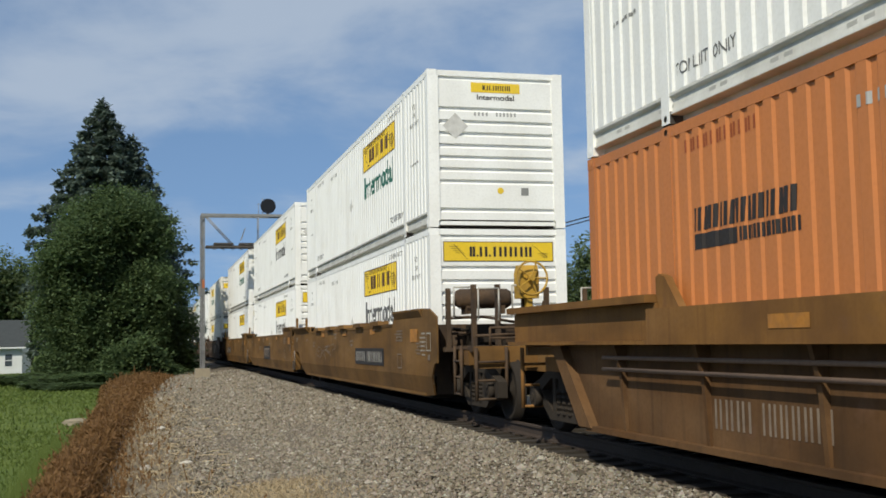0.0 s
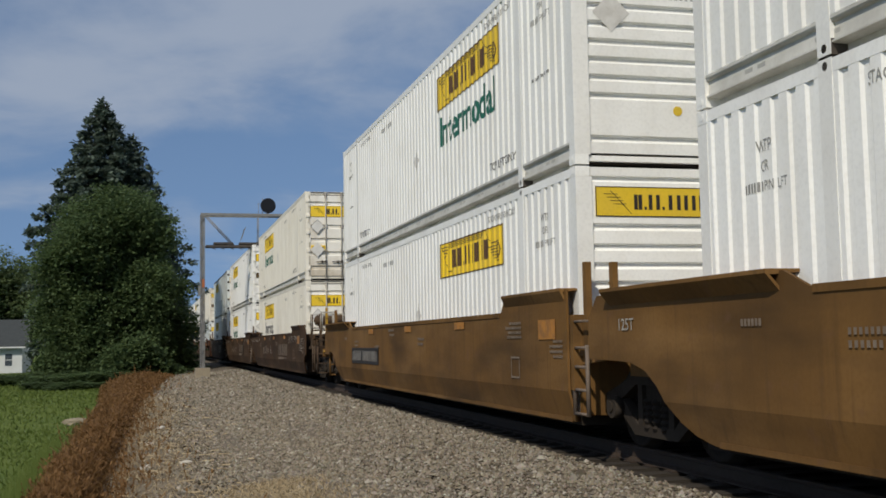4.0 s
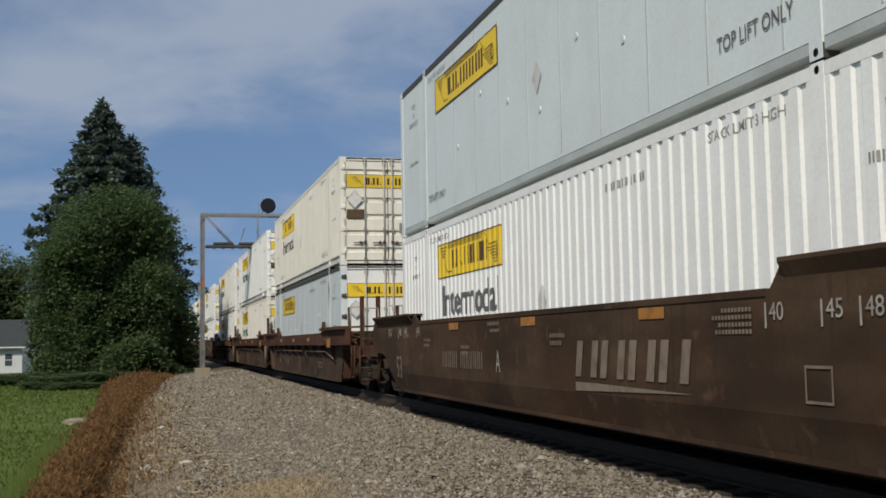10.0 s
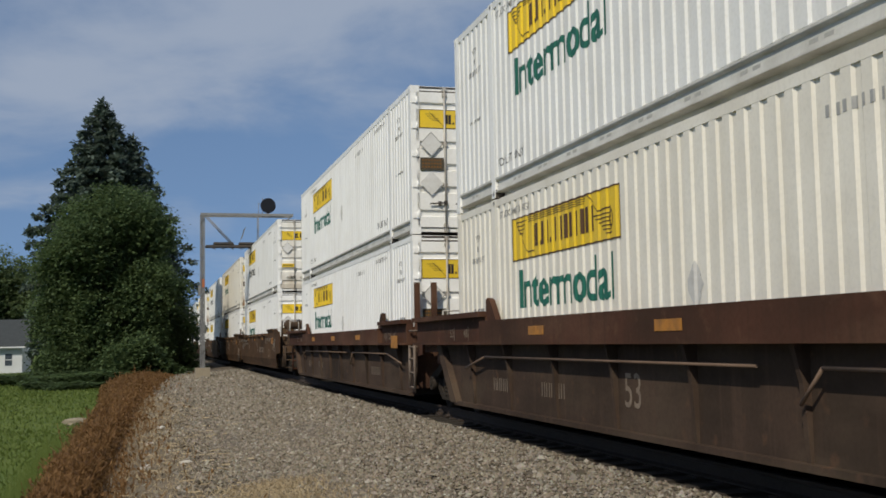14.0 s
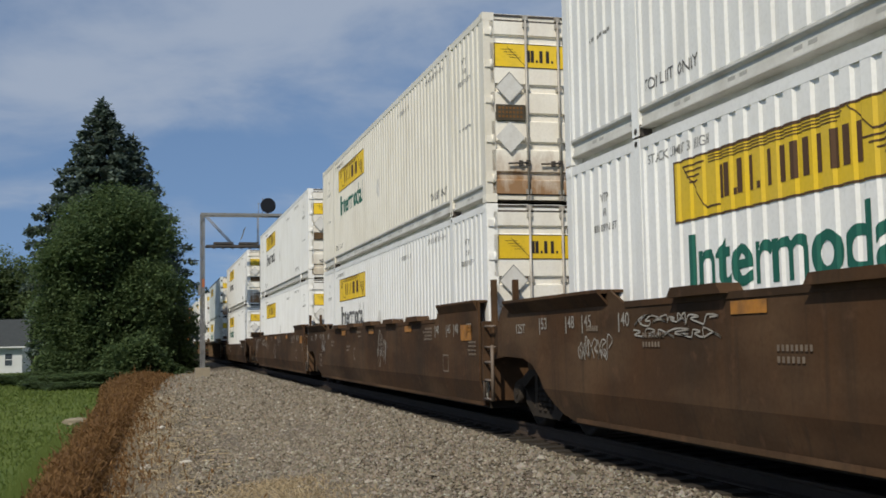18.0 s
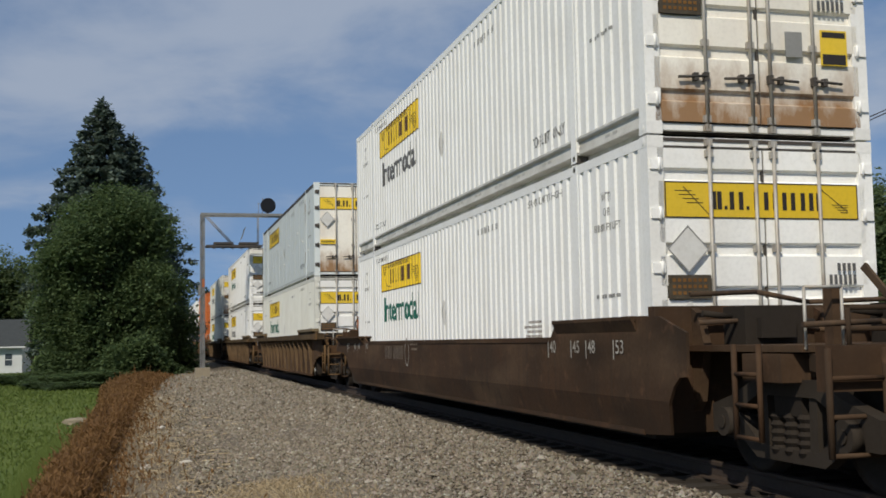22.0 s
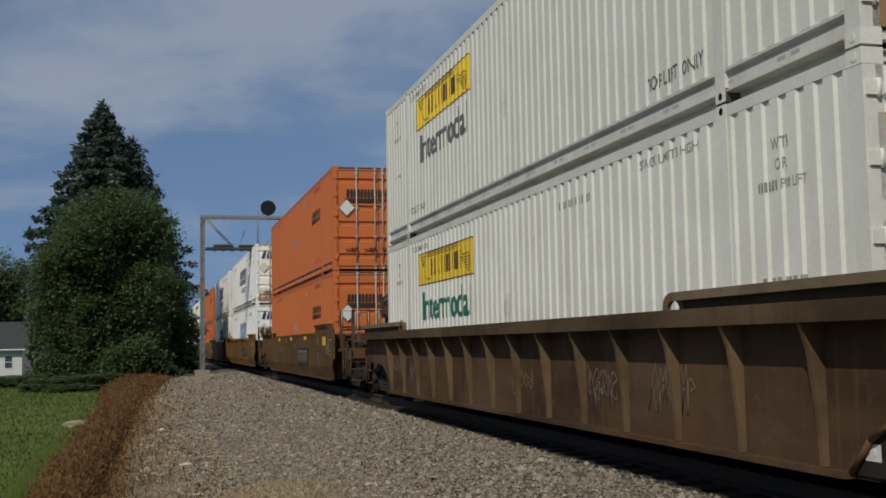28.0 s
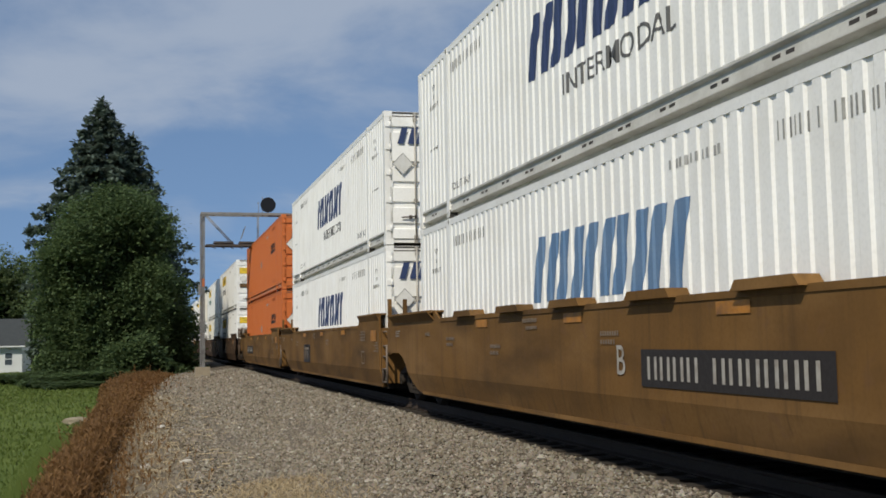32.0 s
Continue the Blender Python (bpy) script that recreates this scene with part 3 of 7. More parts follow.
def scrolls(bm, at_all):
    """The banner drawn on the yellow sign: a rolled end, trailing lines and a fluttering tail."""
    for i in range(4):
        thin_line(bm, at_all, (0.05 + 0.012 * i, 0.86 - i * 0.09), (0.16 - 0.01 * i, 0.86 - i * 0.09), 0.028, True)
        thin_line(bm, at_all, (0.18, 0.82 + i * 0.045), (0.715 + 0.012 * i, 0.82 + i * 0.045), 0.016, True)
    thin_line(bm, at_all, (0.05, 0.88), (0.165, 0.14))
    thin_line(bm, at_all, (0.165, 0.14), (0.235, 0.14), 0.03, True)
    thin_line(bm, at_all, (0.755, 0.96), (0.835, 0.58))
    thin_line(bm, at_all, (0.835, 0.58), (0.94, 0.60), 0.03, True)
    for i in range(6):
        thin_line(bm, at_all, (0.80 + 0.02 * i, 0.50 - i * 0.075), (0.935 + 0.002 * i, 0.50 - i * 0.075), 0.024, True)
    for i in range(8):
        a0, a1 = i * math.pi / 4, (i + 1) * math.pi / 4
        patch(bm, [at_all(0.935 + k * 0.02 * math.cos(a), 0.40 + k * 0.2 * math.sin(a)) for k, a in ((1, a0), (1, a1), (0.75, a1), (0.75, a0))])


def end_scrolls(bm, at_all):
    """The plainer banner on a door's sign."""
    thin_line(bm, at_all, (0.09, 0.86), (0.215, 0.10))
    thin_line(bm, at_all, (0.80, 0.86), (0.94, 0.22))
    for i in range(4):
        thin_line(bm, at_all, (0.05 + 0.02 * i, 0.74 - i * 0.11), (0.135 + 0.018 * i, 0.74 - i * 0.11), 0.018, True)
        thin_line(bm, at_all, (0.86 + 0.014 * i, 0.40 - i * 0.07), (0.945, 0.40 - i * 0.07), 0.018, True)


def sign_words(bm, at_all):
    """Plain dark bars, in pairs, where the sign carries the carrier's name."""
    for a, b in ((0.235, 0.285), (0.325, 0.395), (0.450, 0.525), (0.548, 0.620), (0.642, 0.717), (0.738, 0.80)):
        for c in (a, b - 0.023):
            patch(bm, [at_all(c, 0.24), at_all(c + 0.023, 0.24), at_all(c + 0.023, 0.74), at_all(c, 0.74)])
    for a in (0.298, 0.410):
        patch(bm, [at_all(a, 0.24), at_all(a + 0.015, 0.24), at_all(a + 0.015, 0.34), at_all(a, 0.34)])


def frame_line(bm, at_all, w=0.012, h=0.05):
    for s0, s1, t0, t1 in ((0, 1, 0, h), (0, 1, 1 - h, 1), (0, w, h, 1 - h), (1 - w, 1, h, 1 - h)):
        patch(bm, [at_all(s0, t0), at_all(s1, t0), at_all(s1, t1), at_all(s0, t1)])


def sheet_sign(bm, at_all):
    rows = [(bm.verts.new(at_all(0, i / 5)), bm.verts.new(at_all(1, i / 5))) for i in range(6)]
    for (a, b), (d, c) in zip(rows, rows[1:]):
        bm.faces.new((a, b, c, d))


def end_at(x0, x1, y, z0, z1, flip=1):
    """Places on an end wall, read left to right from outside."""
    return lambda s, t: (flip * (x0 + (x1 - x0) * s), y, z0 + (z1 - z0) * t)


def container(k, level, kind, colour, nose_first, opts=()):
    """A 53-foot box: doors at local y = 0, closed nose at the other end."""
    group = "containers of the train"
    tint = {"white": WHITE, "cream": CREAM, "pale": PALE, "orange": ORANGE, "faded orange": OLDORANGE, "stained": WHITE, "dingy": DINGY}[colour]
    rail = ORANGERAIL if "orange" in colour else RAILGREY
    word = {"white": "white", "cream": "cream-white", "pale": "pale blue-grey", "orange": "orange", "faded orange": "faded orange", "stained": "rust-stained white", "dingy": "dingy grey-white"}[colour]
    face = "closed nose" if nose_first else "double doors"
    wall = "smooth-sided" if kind == "smooth" else "corrugated"
    where = "atop another container" if level else "down in a well car"
    box = empty("container", f"{word} {wall} container, {face} first, {where}", "container", group)
    c = colour
    for side, tag in ((-1, "l"), (1, "r")):
        if kind == "smooth":
            part("side_wall", shared(f"smooth_{c}_{tag}", lambda bm: smooth_wall(bm, side), tint), box)
            for i in range(12):
                part("panel_seam", shared(f"seam_{tag}", lambda bm: panel_seam(bm, side), SEAM), box, m=pose(0, 1.2 + i * 1.22, 0))
            for i in range(9):
                part("patch_disc", shared(f"boss_{tag}", lambda bm: rivet_boss(bm, side), PLACARD), box, m=pose(0, 1.5 + i * 1.31, 0.9 + 0.8 * ((i * 7) % 5) / 4))
        else:
            part("side_wall", shared(f"wall_{c}_{tag}", lambda bm: corrugated_wall(bm, side), tint), box)
        if kind == "smooth":
            part("base_rail", shared(f"plain_base_{tag}", lambda bm: plain_rail(bm, side), SEAM), box)
        else:
            part("base_rail", shared(f"base_{rail.name}_{tag}", lambda bm: base_rail(bm, side), rail), box)
            row = part("slot_strip", shared(f"slots_{tag}_{int('blue_marks' in opts)}", lambda bm: fork_slots(bm, side), DARKSTEEL if "blue_marks" in opts else SLOT), box)
            row["kind"] = "stuff"
        part("top_rail", shared(f"top_{c}_{tag}", lambda bm: top_rail(bm, side), DARKSTEEL if kind == "smooth" else tint), box)
        for y in POSTS:
            part("post", shared(f"mid_{c}_{tag}", mid_post, tint), box, m=pose(side * (HALF - 0.04), y, 0, 0, 0, 0 if side > 0 else 180))
            part("corner_casting", shared("casting", casting, DARKSTEEL), box, m=pose(side * (HALF - 0.09), y, TALL - 0.115))
            part("corner_casting", shared("casting", casting, DARKSTEEL), box, m=pose(side * (HALF - 0.09), y, -0.004))
        for y, shape, word_ in ((0.085, corner_post, "door_post"), (LONG - 0.085, nose_post, "nose_post")):
            part("corner_post", shared(f"{word_}_{c}", shape, tint), box, m=pose(side * (HALF - 0.081), y, 0, 0, 0, 0 if side > 0 else 180))
            for z in (0.0, TALL - 0.12):
                part("corner_casting", shared(f"end_casting_{c}", casting, tint), box, m=pose(side * (HALF - 0.083), y + (0.003 if y < 1 else -0.003), z))
    part("roof", shared(f"roof_{c}", roof_sheet, tint), box)
    part("floor", shared("box_floor", lambda bm: block(bm, -HALF + 0.17, HALF - 0.17, 0.1, LONG - 0.1, 0.02, 0.15), UNDER), box)
    part("nose_wall", shared(f"nose_{c}", nose_sheet, tint), box)
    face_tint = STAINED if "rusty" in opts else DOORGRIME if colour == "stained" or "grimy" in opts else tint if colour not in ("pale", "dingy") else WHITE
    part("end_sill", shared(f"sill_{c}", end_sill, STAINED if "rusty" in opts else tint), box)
    part("end_header", shared(f"header_{c}", end_header, tint), box)
    part("end_sill", shared(f"sill_{c}", end_sill, tint), box, m=pose(0, LONG, 0, 0, 0, 180))
    part("end_header", shared(f"header_{c}", end_header, tint), box, m=pose(0, LONG, 0, 0, 0, 180))
    part("header_strip", shared("header_strip", lambda bm: block(bm, -1.14, 1.14, 0.010, 0.03, 2.845, 2.88), DARKSTEEL), box)
    part("door_seal", shared("door_seal", door_seal, DARKSTEEL), box)
    flat_door = kind == "smooth"
    for side in (-1, 1):
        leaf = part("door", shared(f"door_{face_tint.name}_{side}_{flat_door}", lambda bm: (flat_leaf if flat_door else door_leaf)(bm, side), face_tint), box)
        for x in (0.11, 0.63):
            part("lock_rod", shared("lock_rod", lock_rod, ROD), leaf, m=pose(side * x, 0, 0))
            part("lock_handle", shared(f"lock_handle_{side}", lambda bm: lock_handle(bm, side), DARKSTEEL), leaf, m=pose(side * x, 0, 0))
        for z in (0.35, 0.95, 1.55, 2.1, 2.6):
            part("hinge", shared(f"hinge_{flat_door}_{c}", hinge, DARKSTEEL if flat_door else tint), leaf,
                 m=pose(side * 1.21, 0, z, 0, 0, 0) if side > 0 else pose(side * 1.21, 0, z, 0, 180, 0))
    dress(box, kind, colour, opts, nose_first)
    return box


def diamond_edge(bm, z):
    at = end_at(-1.14, -0.68, -0.054, z, z + 0.48)
    for j in range(4):
        quad = [(1, j), (1, j + 1), (0.93, j + 1), (0.93, j)]
        patch(bm, [at(0.5 + r * 0.5 * math.cos(q * math.pi / 2), 0.5 + r * 0.5 * math.sin(q * math.pi / 2)) for r, q in quad])


def dress(box, kind, colour, opts, nose_first):
    """Signs, stencils and placards of a container."""
    smooth = kind == "smooth"
    if "carrier" in opts:
        # the yellow signs with dark bars, on both long walls and both ends
        for side in (-1, 1):
            sign = part("side_sign", paint("side_sign", lambda bm, at: sheet_sign(bm, at(9.75, 13.35, 1.93, 2.52)), YELLOW, side, smooth), box, "yellow sign panel")
            part("inscription", paint("side_bars", lambda bm, at: (sign_words(bm, at(9.75, 13.35, 1.93, 2.52)), scrolls(bm, at(9.75, 13.35, 1.93, 2.52)), frame_line(bm, at(9.75, 13.35, 1.93, 2.52), 0.006, 0.03)), BROWNINK, side, smooth, 0.008), sign)
            part("placard", paint("wall_diamond", lambda bm, at: patch(bm, [at(7.95, 8.3, 1.12, 1.56)(*p) for p in ((0.5, 0), (1, 0.5), (0.5, 1), (0, 0.5))]), FADEDPLACARD, side, smooth), box, "faded grey diamond placard")
            if smooth:
                for i, (y, z0, z1, w) in enumerate(((1.96, 1.75, 2.45, 0.05), (2.02, 2.05, 2.6, 0.03), (1.99, 0.5, 0.9, 0.03))):
                    part("rust_streak", paint(f"rust_streak_{i}", lambda bm, at: patch(bm, [(0.016, y - w, z1), (0.016, y - w * 0.25, z0), (0.016, y + w * 0.3, z0 + 0.1), (0.016, y + w, z1 - 0.05)]), RUSTMARK, side, True), box, "rust stain below a lifting point")
            if "green" in opts or "dark" in opts:
                mat = GREEN if "green" in opts else INK
                part("side_word", paint("word_" + mat.name, lambda bm, at: write(bm, "Intermodal", at(9.95, 13.10, 1.28, 1.80)), mat, side, smooth, 0.004), box, "painted word Intermodal")
        door_sign = part("end_sign", shared("door_sign", lambda bm: block(bm, -1.13, 1.10, -0.006, 0.008, 2.06, 2.43), YELLOW), box, "yellow sign panel")
        part("inscription", shared("door_sign_bars", lambda bm: [f(bm, end_at(-1.13, 1.10, -0.010, 2.06, 2.43)) for f in (sign_words, end_scrolls, lambda b, a: frame_line(b, a, 0.006, 0.03))], BLACK), door_sign)
        if "small_nose" in opts:
            nose_sign = part("nose_sign", shared("nose_sign_small", lambda bm: block(bm, -0.47, 0.47, LONG - 0.02, LONG - 0.012, 2.50, 2.68), YELLOW), box, "yellow sign panel")
            at = end_at(-0.47, 0.47, LONG - 0.008, 2.50, 2.68, -1)
            part("inscription", shared("nose_bars_small", lambda bm: sign_words(bm, at), BLACK), nose_sign)
            part("inscription", shared("nose_number", lambda bm: (marks(bm, 4, end_at(-0.42, -0.12, LONG - 0.014, 2.06, 2.13, -1), 0, 0.5), marks(bm, 6, end_at(0.0, 0.42, LONG - 0.014, 2.06, 2.13, -1), 0, 0.5)), FAINT), box)
            part("placard", shared("nose_diamond", lambda bm: patch(bm, [end_at(-1.02, -0.54, LONG - 0.012, 1.62, 2.10, -1)(*p) for p in ((0.5, 0), (1, 0.5), (0.5, 1), (0, 0.5))]), FADEDPLACARD), box, "faded grey diamond placard")
            part("sticker", shared("nose_dot", lambda bm: rod(bm, (-0.06, LONG - 0.02, 0.68), (-0.06, LONG - 0.012, 0.68), 0.06, 12), YELLOW), box, "round yellow sticker")
            part("plate", shared("nose_plate", lambda bm: block(bm, -0.60, -0.46, LONG - 0.02, LONG - 0.012, 0.60, 0.74), GREYPLATE), box, "grey data plate")
            part("nose_word", shared("nose_word", lambda bm: write(bm, "Intermodal", end_at(-0.36, 0.36, LONG - 0.014, 2.36, 2.46, -1)), BLACK), box, "painted word Intermodal")
        else:
            nose_sign = part("nose_sign", shared("nose_sign_big", lambda bm: block(bm, -1.05, 1.05, LONG - 0.02, LONG - 0.012, 2.30, 2.66), YELLOW), box, "yellow sign panel")
            at = end_at(-1.05, 1.05, LONG - 0.008, 2.30, 2.66, -1)
            part("inscription", shared("nose_bars_big", lambda bm: [f(bm, at) for f in (sign_words, end_scrolls, lambda b, a: frame_line(b, a, 0.006, 0.03))], BLACK), nose_sign)
    if "orange_marks" in opts:
        for side in (-1, 1):
            part("side_inscription", paint("orange_bars", lambda bm, at: strokes(bm, 9, at(2.45, 4.15, 1.83, 2.04), 0.012, 0.33, 0.16), BLACK, side), box, "dark painted bars")
            part("side_stripe", paint("orange_stripe", lambda bm, at: (sheet_sign(bm, stretch(at(2.45, 4.18, 1.66, 1.80), 0, 0.46)), strokes(bm, 8, stretch(at(2.45, 4.18, 1.66, 1.80), 0.48, 1, 0.1, 0.95), 0, 0.38, 0.1)), BLACK, side), box, "slanted dark stripe")
            part("placard", paint("side_diamond", lambda bm, at: patch(bm, [at(8.0, 8.5, 1.25, 1.75)(*p) for p in ((0.5, 0), (1, 0.5), (0.5, 1), (0, 0.5))]), GREYPLATE, side), box, "grey hazard placard")
        at = end_at(-0.92, 0.85, -0.035, 2.04, 2.26)
        part("door_inscription", shared("orange_door_bars", lambda bm: (strokes(bm, 9, at, 0.012, 0.33, 0.16), sheet_sign(bm, end_at(-0.95, -0.05, -0.035, 1.90, 2.00)), strokes(bm, 8, end_at(0.0, 0.82, -0.035, 1.91, 2.0), 0, 0.36, 0.1)), BLACK), box, "dark painted bars")
        part("nose_inscription", shared("orange_nose_bars", lambda bm: marks(bm, 9, end_at(-0.9, 0.9, LONG - 0.01, 2.32, 2.6, -1), 0.01), BLACK), box, "dark painted bars")
    if "blue_marks" in opts:
        ink = FADEDBLUE if "faded" in opts else NAVY
        for side in (-1, 1):
            part("side_inscription", paint("blue_" + ink.name, lambda bm, at: strokes(bm, 5, at(5.75, 10.0, 1.32, 2.16), 0.05, 0.34, 0.10), ink, side), box, "slanted blue painted bars")
            if "faded" not in opts:
                part("side_word", paint("caps_word", lambda bm, at: write(bm, "INTERMODAL", at(5.75, 8.75, 0.88, 1.14)), INK, side), box, "painted word in capitals")
        part("door_inscription", shared("blue_door_bars", lambda bm: strokes(bm, 5, end_at(-1.02, 0.98, -0.036, 2.18, 2.54), 0.05, 0.34, 0.10), NAVY), box, "slanted blue painted bars")
        part("door_word", shared("blue_door_word", lambda bm: write(bm, "INTERMODAL", end_at(-0.36, 1.05, -0.036, 1.95, 2.10)), INK), box, "painted word in capitals")
        part("inscription", shared("blue_number", lambda bm: marks(bm, 4, end_at(-0.50, 0.02, -0.036, 1.66, 1.76), 0, 0.6) or marks(bm, 6, end_at(0.30, 0.95, -0.036, 1.66, 1.76), 0, 0.6), INK), box)
    # stencils along the walls, one set at each lifting post
    for side in (-1, 1):
        if "blue_marks" in opts:
            part("stencil", paint("top_lift", lambda bm, at: write(bm, "TOP LIFT ONLY", at(2.25, 3.45, 0.42, 0.56)), INK, side, smooth), box, "lifting stencil")
            for y in (2.35, 12.1):
                part("inscription", paint(f"owner_number_{y}", lambda bm, at: (strokes(bm, 4, stretch(at(y, y + 1.75, 2.40, 2.56), 0, 0.36), 0, 0.16, 0.3), strokes(bm, 6, stretch(at(y, y + 1.75, 2.40, 2.56), 0.44, 1), 0, 0.16, 0.3)), DIMINK, side), box)
        elif "orange" not in colour:
            part("stencil", paint("top_lift", lambda bm, at: write(bm, "TOP LIFT ONLY", at(2.25, 3.45, 0.42, 0.56)), INK, side, smooth), box, "lifting stencil")
            note = "STACK TWO HIGH ONLY" if smooth else "STACK THREE HIGH ONLY" if nose_first else "STACK LIMIT 3 HIGH"
            for y in (2.35, 12.55):
                part("stencil", paint(f"note_{note}_{y}", lambda bm, at: write(bm, note, at(y + 0.1, y + 1.35, 2.59, 2.685)), DIMINK, side, smooth), box, "stacking stencil")
        else:
            part("stencil", paint("top_lift_o", lambda bm, at: write(bm, "TOP LIFT ONLY", at(2.25, 3.45, 0.42, 0.54)), RUST_INK, side), box, "lifting stencil")
            for y in (2.35, 12.5):
                part("inscription", paint(f"roof_note_{y}", lambda bm, at: strokes(bm, 8, at(y, y + 1.3, 2.58, 2.70), 0, 0.2, 0.3), RUST_INK, side), box)
        for y in () if "orange" in colour else (0.66, 14.62):
            ink = DIMINK
            part("stencil", paint(f"wtp_{y}_{ink.name}", lambda bm, at: (write(bm, "WTP", at(y + 0.31, y + 0.55, 2.36, 2.46)), write(bm, "OR", at(y + 0.36, y + 0.50, 2.20, 2.29)), marks(bm, 7, stretch(at(y + 0.10, y + 0.76, 2.04, 2.12), 0, 0.45), 0, 0.45), write(bm, "PIN LIFT", stretch(at(y + 0.10, y + 0.76, 2.04, 2.12), 0.5, 1))), ink, side, smooth), box, "lifting-point stencil")
            part("inscription", paint(f"fine_note_{y}_{ink.name}", lambda bm, at: marks(bm, 6, at(y + 0.1, y + 0.75, 1.30, 1.34), 0, 0.4), ink, side, smooth), box)
        part("inscription", paint("side_number", lambda bm, at: marks(bm, 10, at(4.95, 6.0, 2.46, 2.55), 0, 0.55), FAINT if "orange" not in colour else RUST_INK, side, smooth), box)
        part("stencil", paint("end_lift", lambda bm, at: write(bm, "TOP LIFT ONLY", at(12.8, 13.95, 0.42, 0.54)), INK if "orange" not in colour else RUST_INK, side, smooth), box, "lifting stencil")
    # data plates on the doors
    part("placard", shared("door_diamond", lambda bm: patch(bm, [end_at(-1.14, -0.68, -0.05, 1.50, 1.98)(*p) for p in ((0.5, 0), (1, 0.5), (0.5, 1), (0, 0.5))]), PLACARD), box, "diamond hazard placard")
    part("placard_edge", shared("diamond_edge", lambda bm: diamond_edge(bm, 1.50), GREYPLATE), box)
    if "carrier" in opts:
        if "green" in opts:
            part("placard", shared("door_diamond_low", lambda bm: patch(bm, [end_at(-1.14, -0.68, -0.05, 0.74, 1.22)(*p) for p in ((0.5, 0), (1, 0.5), (0.5, 1), (0, 0.5))]), PLACARD), box, "diamond hazard placard")
        if smooth or "grimy" in opts:
            part("notice", shared("yellow_label", lambda bm: block(bm, -1.12, -0.64, -0.036, 0.0, 0.98, 1.12), YELLOW), box, "yellow label strip")
            part("inscription", shared("yellow_label_bars", lambda bm: marks(bm, 9, end_at(-1.09, -0.67, -0.039, 1.02, 1.08)), BLACK), box)
        else:
            part("notice", shared("brown_notice", lambda bm: block(bm, -1.12, -0.66, -0.036, 0.0, 1.24, 1.48), NOTICE), box, "brown notice plate")
            part("inscription", shared("brown_notice_bars", lambda bm: [marks(bm, 7, end_at(-1.09, -0.69, -0.039, z, z + 0.035)) for z in (1.28, 1.345, 1.41)], GOLD), box)
        part("notice", shared("yellow_notice", lambda bm: block(bm, 0.72, 1.04, -0.036, -0.03, 0.78, 1.16), YELLOW), box, "yellow caution plate")
        part("inscription", shared("yellow_notice_bars", lambda bm: (sheet_sign(bm, end_at(0.74, 1.02, -0.039, 0.79, 0.90)), sheet_sign(bm, end_at(0.74, 1.02, -0.039, 1.08, 1.14))), BLACK), box)
        part("inscription", shared("door_number", lambda bm: (marks(bm, 4, end_at(0.80, 1.04, -0.036, 1.52, 1.60)), marks(bm, 6, end_at(0.70, 1.04, -0.036, 1.38, 1.48))), INK), box)
    part("plate", shared("grey_plate", lambda bm: block(bm, 0.30, 0.50, -0.036, -0.03, 0.85, 1.12), GREYPLATE), box, "grey data plate")


RUSTMARK = material("rust_stain", (0.17, 0.085, 0.045), 0.85, dirt=(0.4, 0.34, 0.28), amount=0.6, scale=9)
NOTICE = material("brown_notice_plate", (0.055, 0.042, 0.026), 0.6, dirt=(0.12, 0.1, 0.07), amount=0.4, scale=8)
RUST_INK = material("rust_ink", (0.30, 0.07, 0.02), 0.6, amount=0.2)

PIPE = material("grimy_pipe", (0.17, 0.11, 0.075), 0.7, dirt=(0.08, 0.05, 0.035), amount=0.5, scale=3)

# ---- well cars ----
OUT = 1.46


FOLD = 0.62


def tuck(z):
    """How far the folded lower wall lies inside the upper one."""
    return 0.25 * max(0.0, FOLD - z)


def side_outline(uf, ur, low, style):
    sill, top = {"smooth": (1.58, 1.80), "low": (1.23, 1.42)}[style]
    pts = [(0.0, 0.27), (15.9, 0.27), (16.2, 0.33), (16.45, 0.44), (16.65, 0.58), (16.85, 0.76), (17.1, 0.90), (17.45, 0.98), (ur, 1.0), (ur, top - 0.35), (ur - 0.25, top - 0.12), (14.6, top - 0.08), (14.25, sill), (2.5, sill), (2.3, top), (0.0, top)]
    if uf < -0.9:
        pts += [(-0.45, top), (uf, top - 0.16), (uf, 0.86), (min(uf * 0.55, -0.85), 0.85), (-0.72, 0.76), (-0.6, 0.58), (-0.48, 0.30)]
    elif uf < -0.1:
        pts += [(uf, top - 0.28), (uf, 0.80), (-0.28, 0.62), (-0.16, 0.42)]
    else:
        pts += [(0.0, 1.0)]
    return pts


def side_plate(bm, side, uf, ur, style):
    slab(bm, side_outline(uf, ur, 0.27, style), side * (OUT - 0.03), side * OUT)
    # the lower half folds inwards
    for z in (FOLD,):
        bmesh.ops.bisect_plane(bm, geom=bm.verts[:] + bm.edges[:] + bm.faces[:], plane_co=(0, 0, z), plane_no=(0, 0, 1))
    for v in bm.verts:
        if v.co.z < FOLD:
            v.co.x -= side * tuck(v.co.z)


def edge_strip(bm, side, sill):
    block(bm, side * (OUT - 0.13), side * (OUT + 0.012), 2.55, 14.2, sill - 0.05, sill + 0.012)


def foot_strip(bm, side):
    block(bm, side * (OUT - 0.24), side * (OUT - 0.070), 0.1, 15.8, 0.262, 0.315)


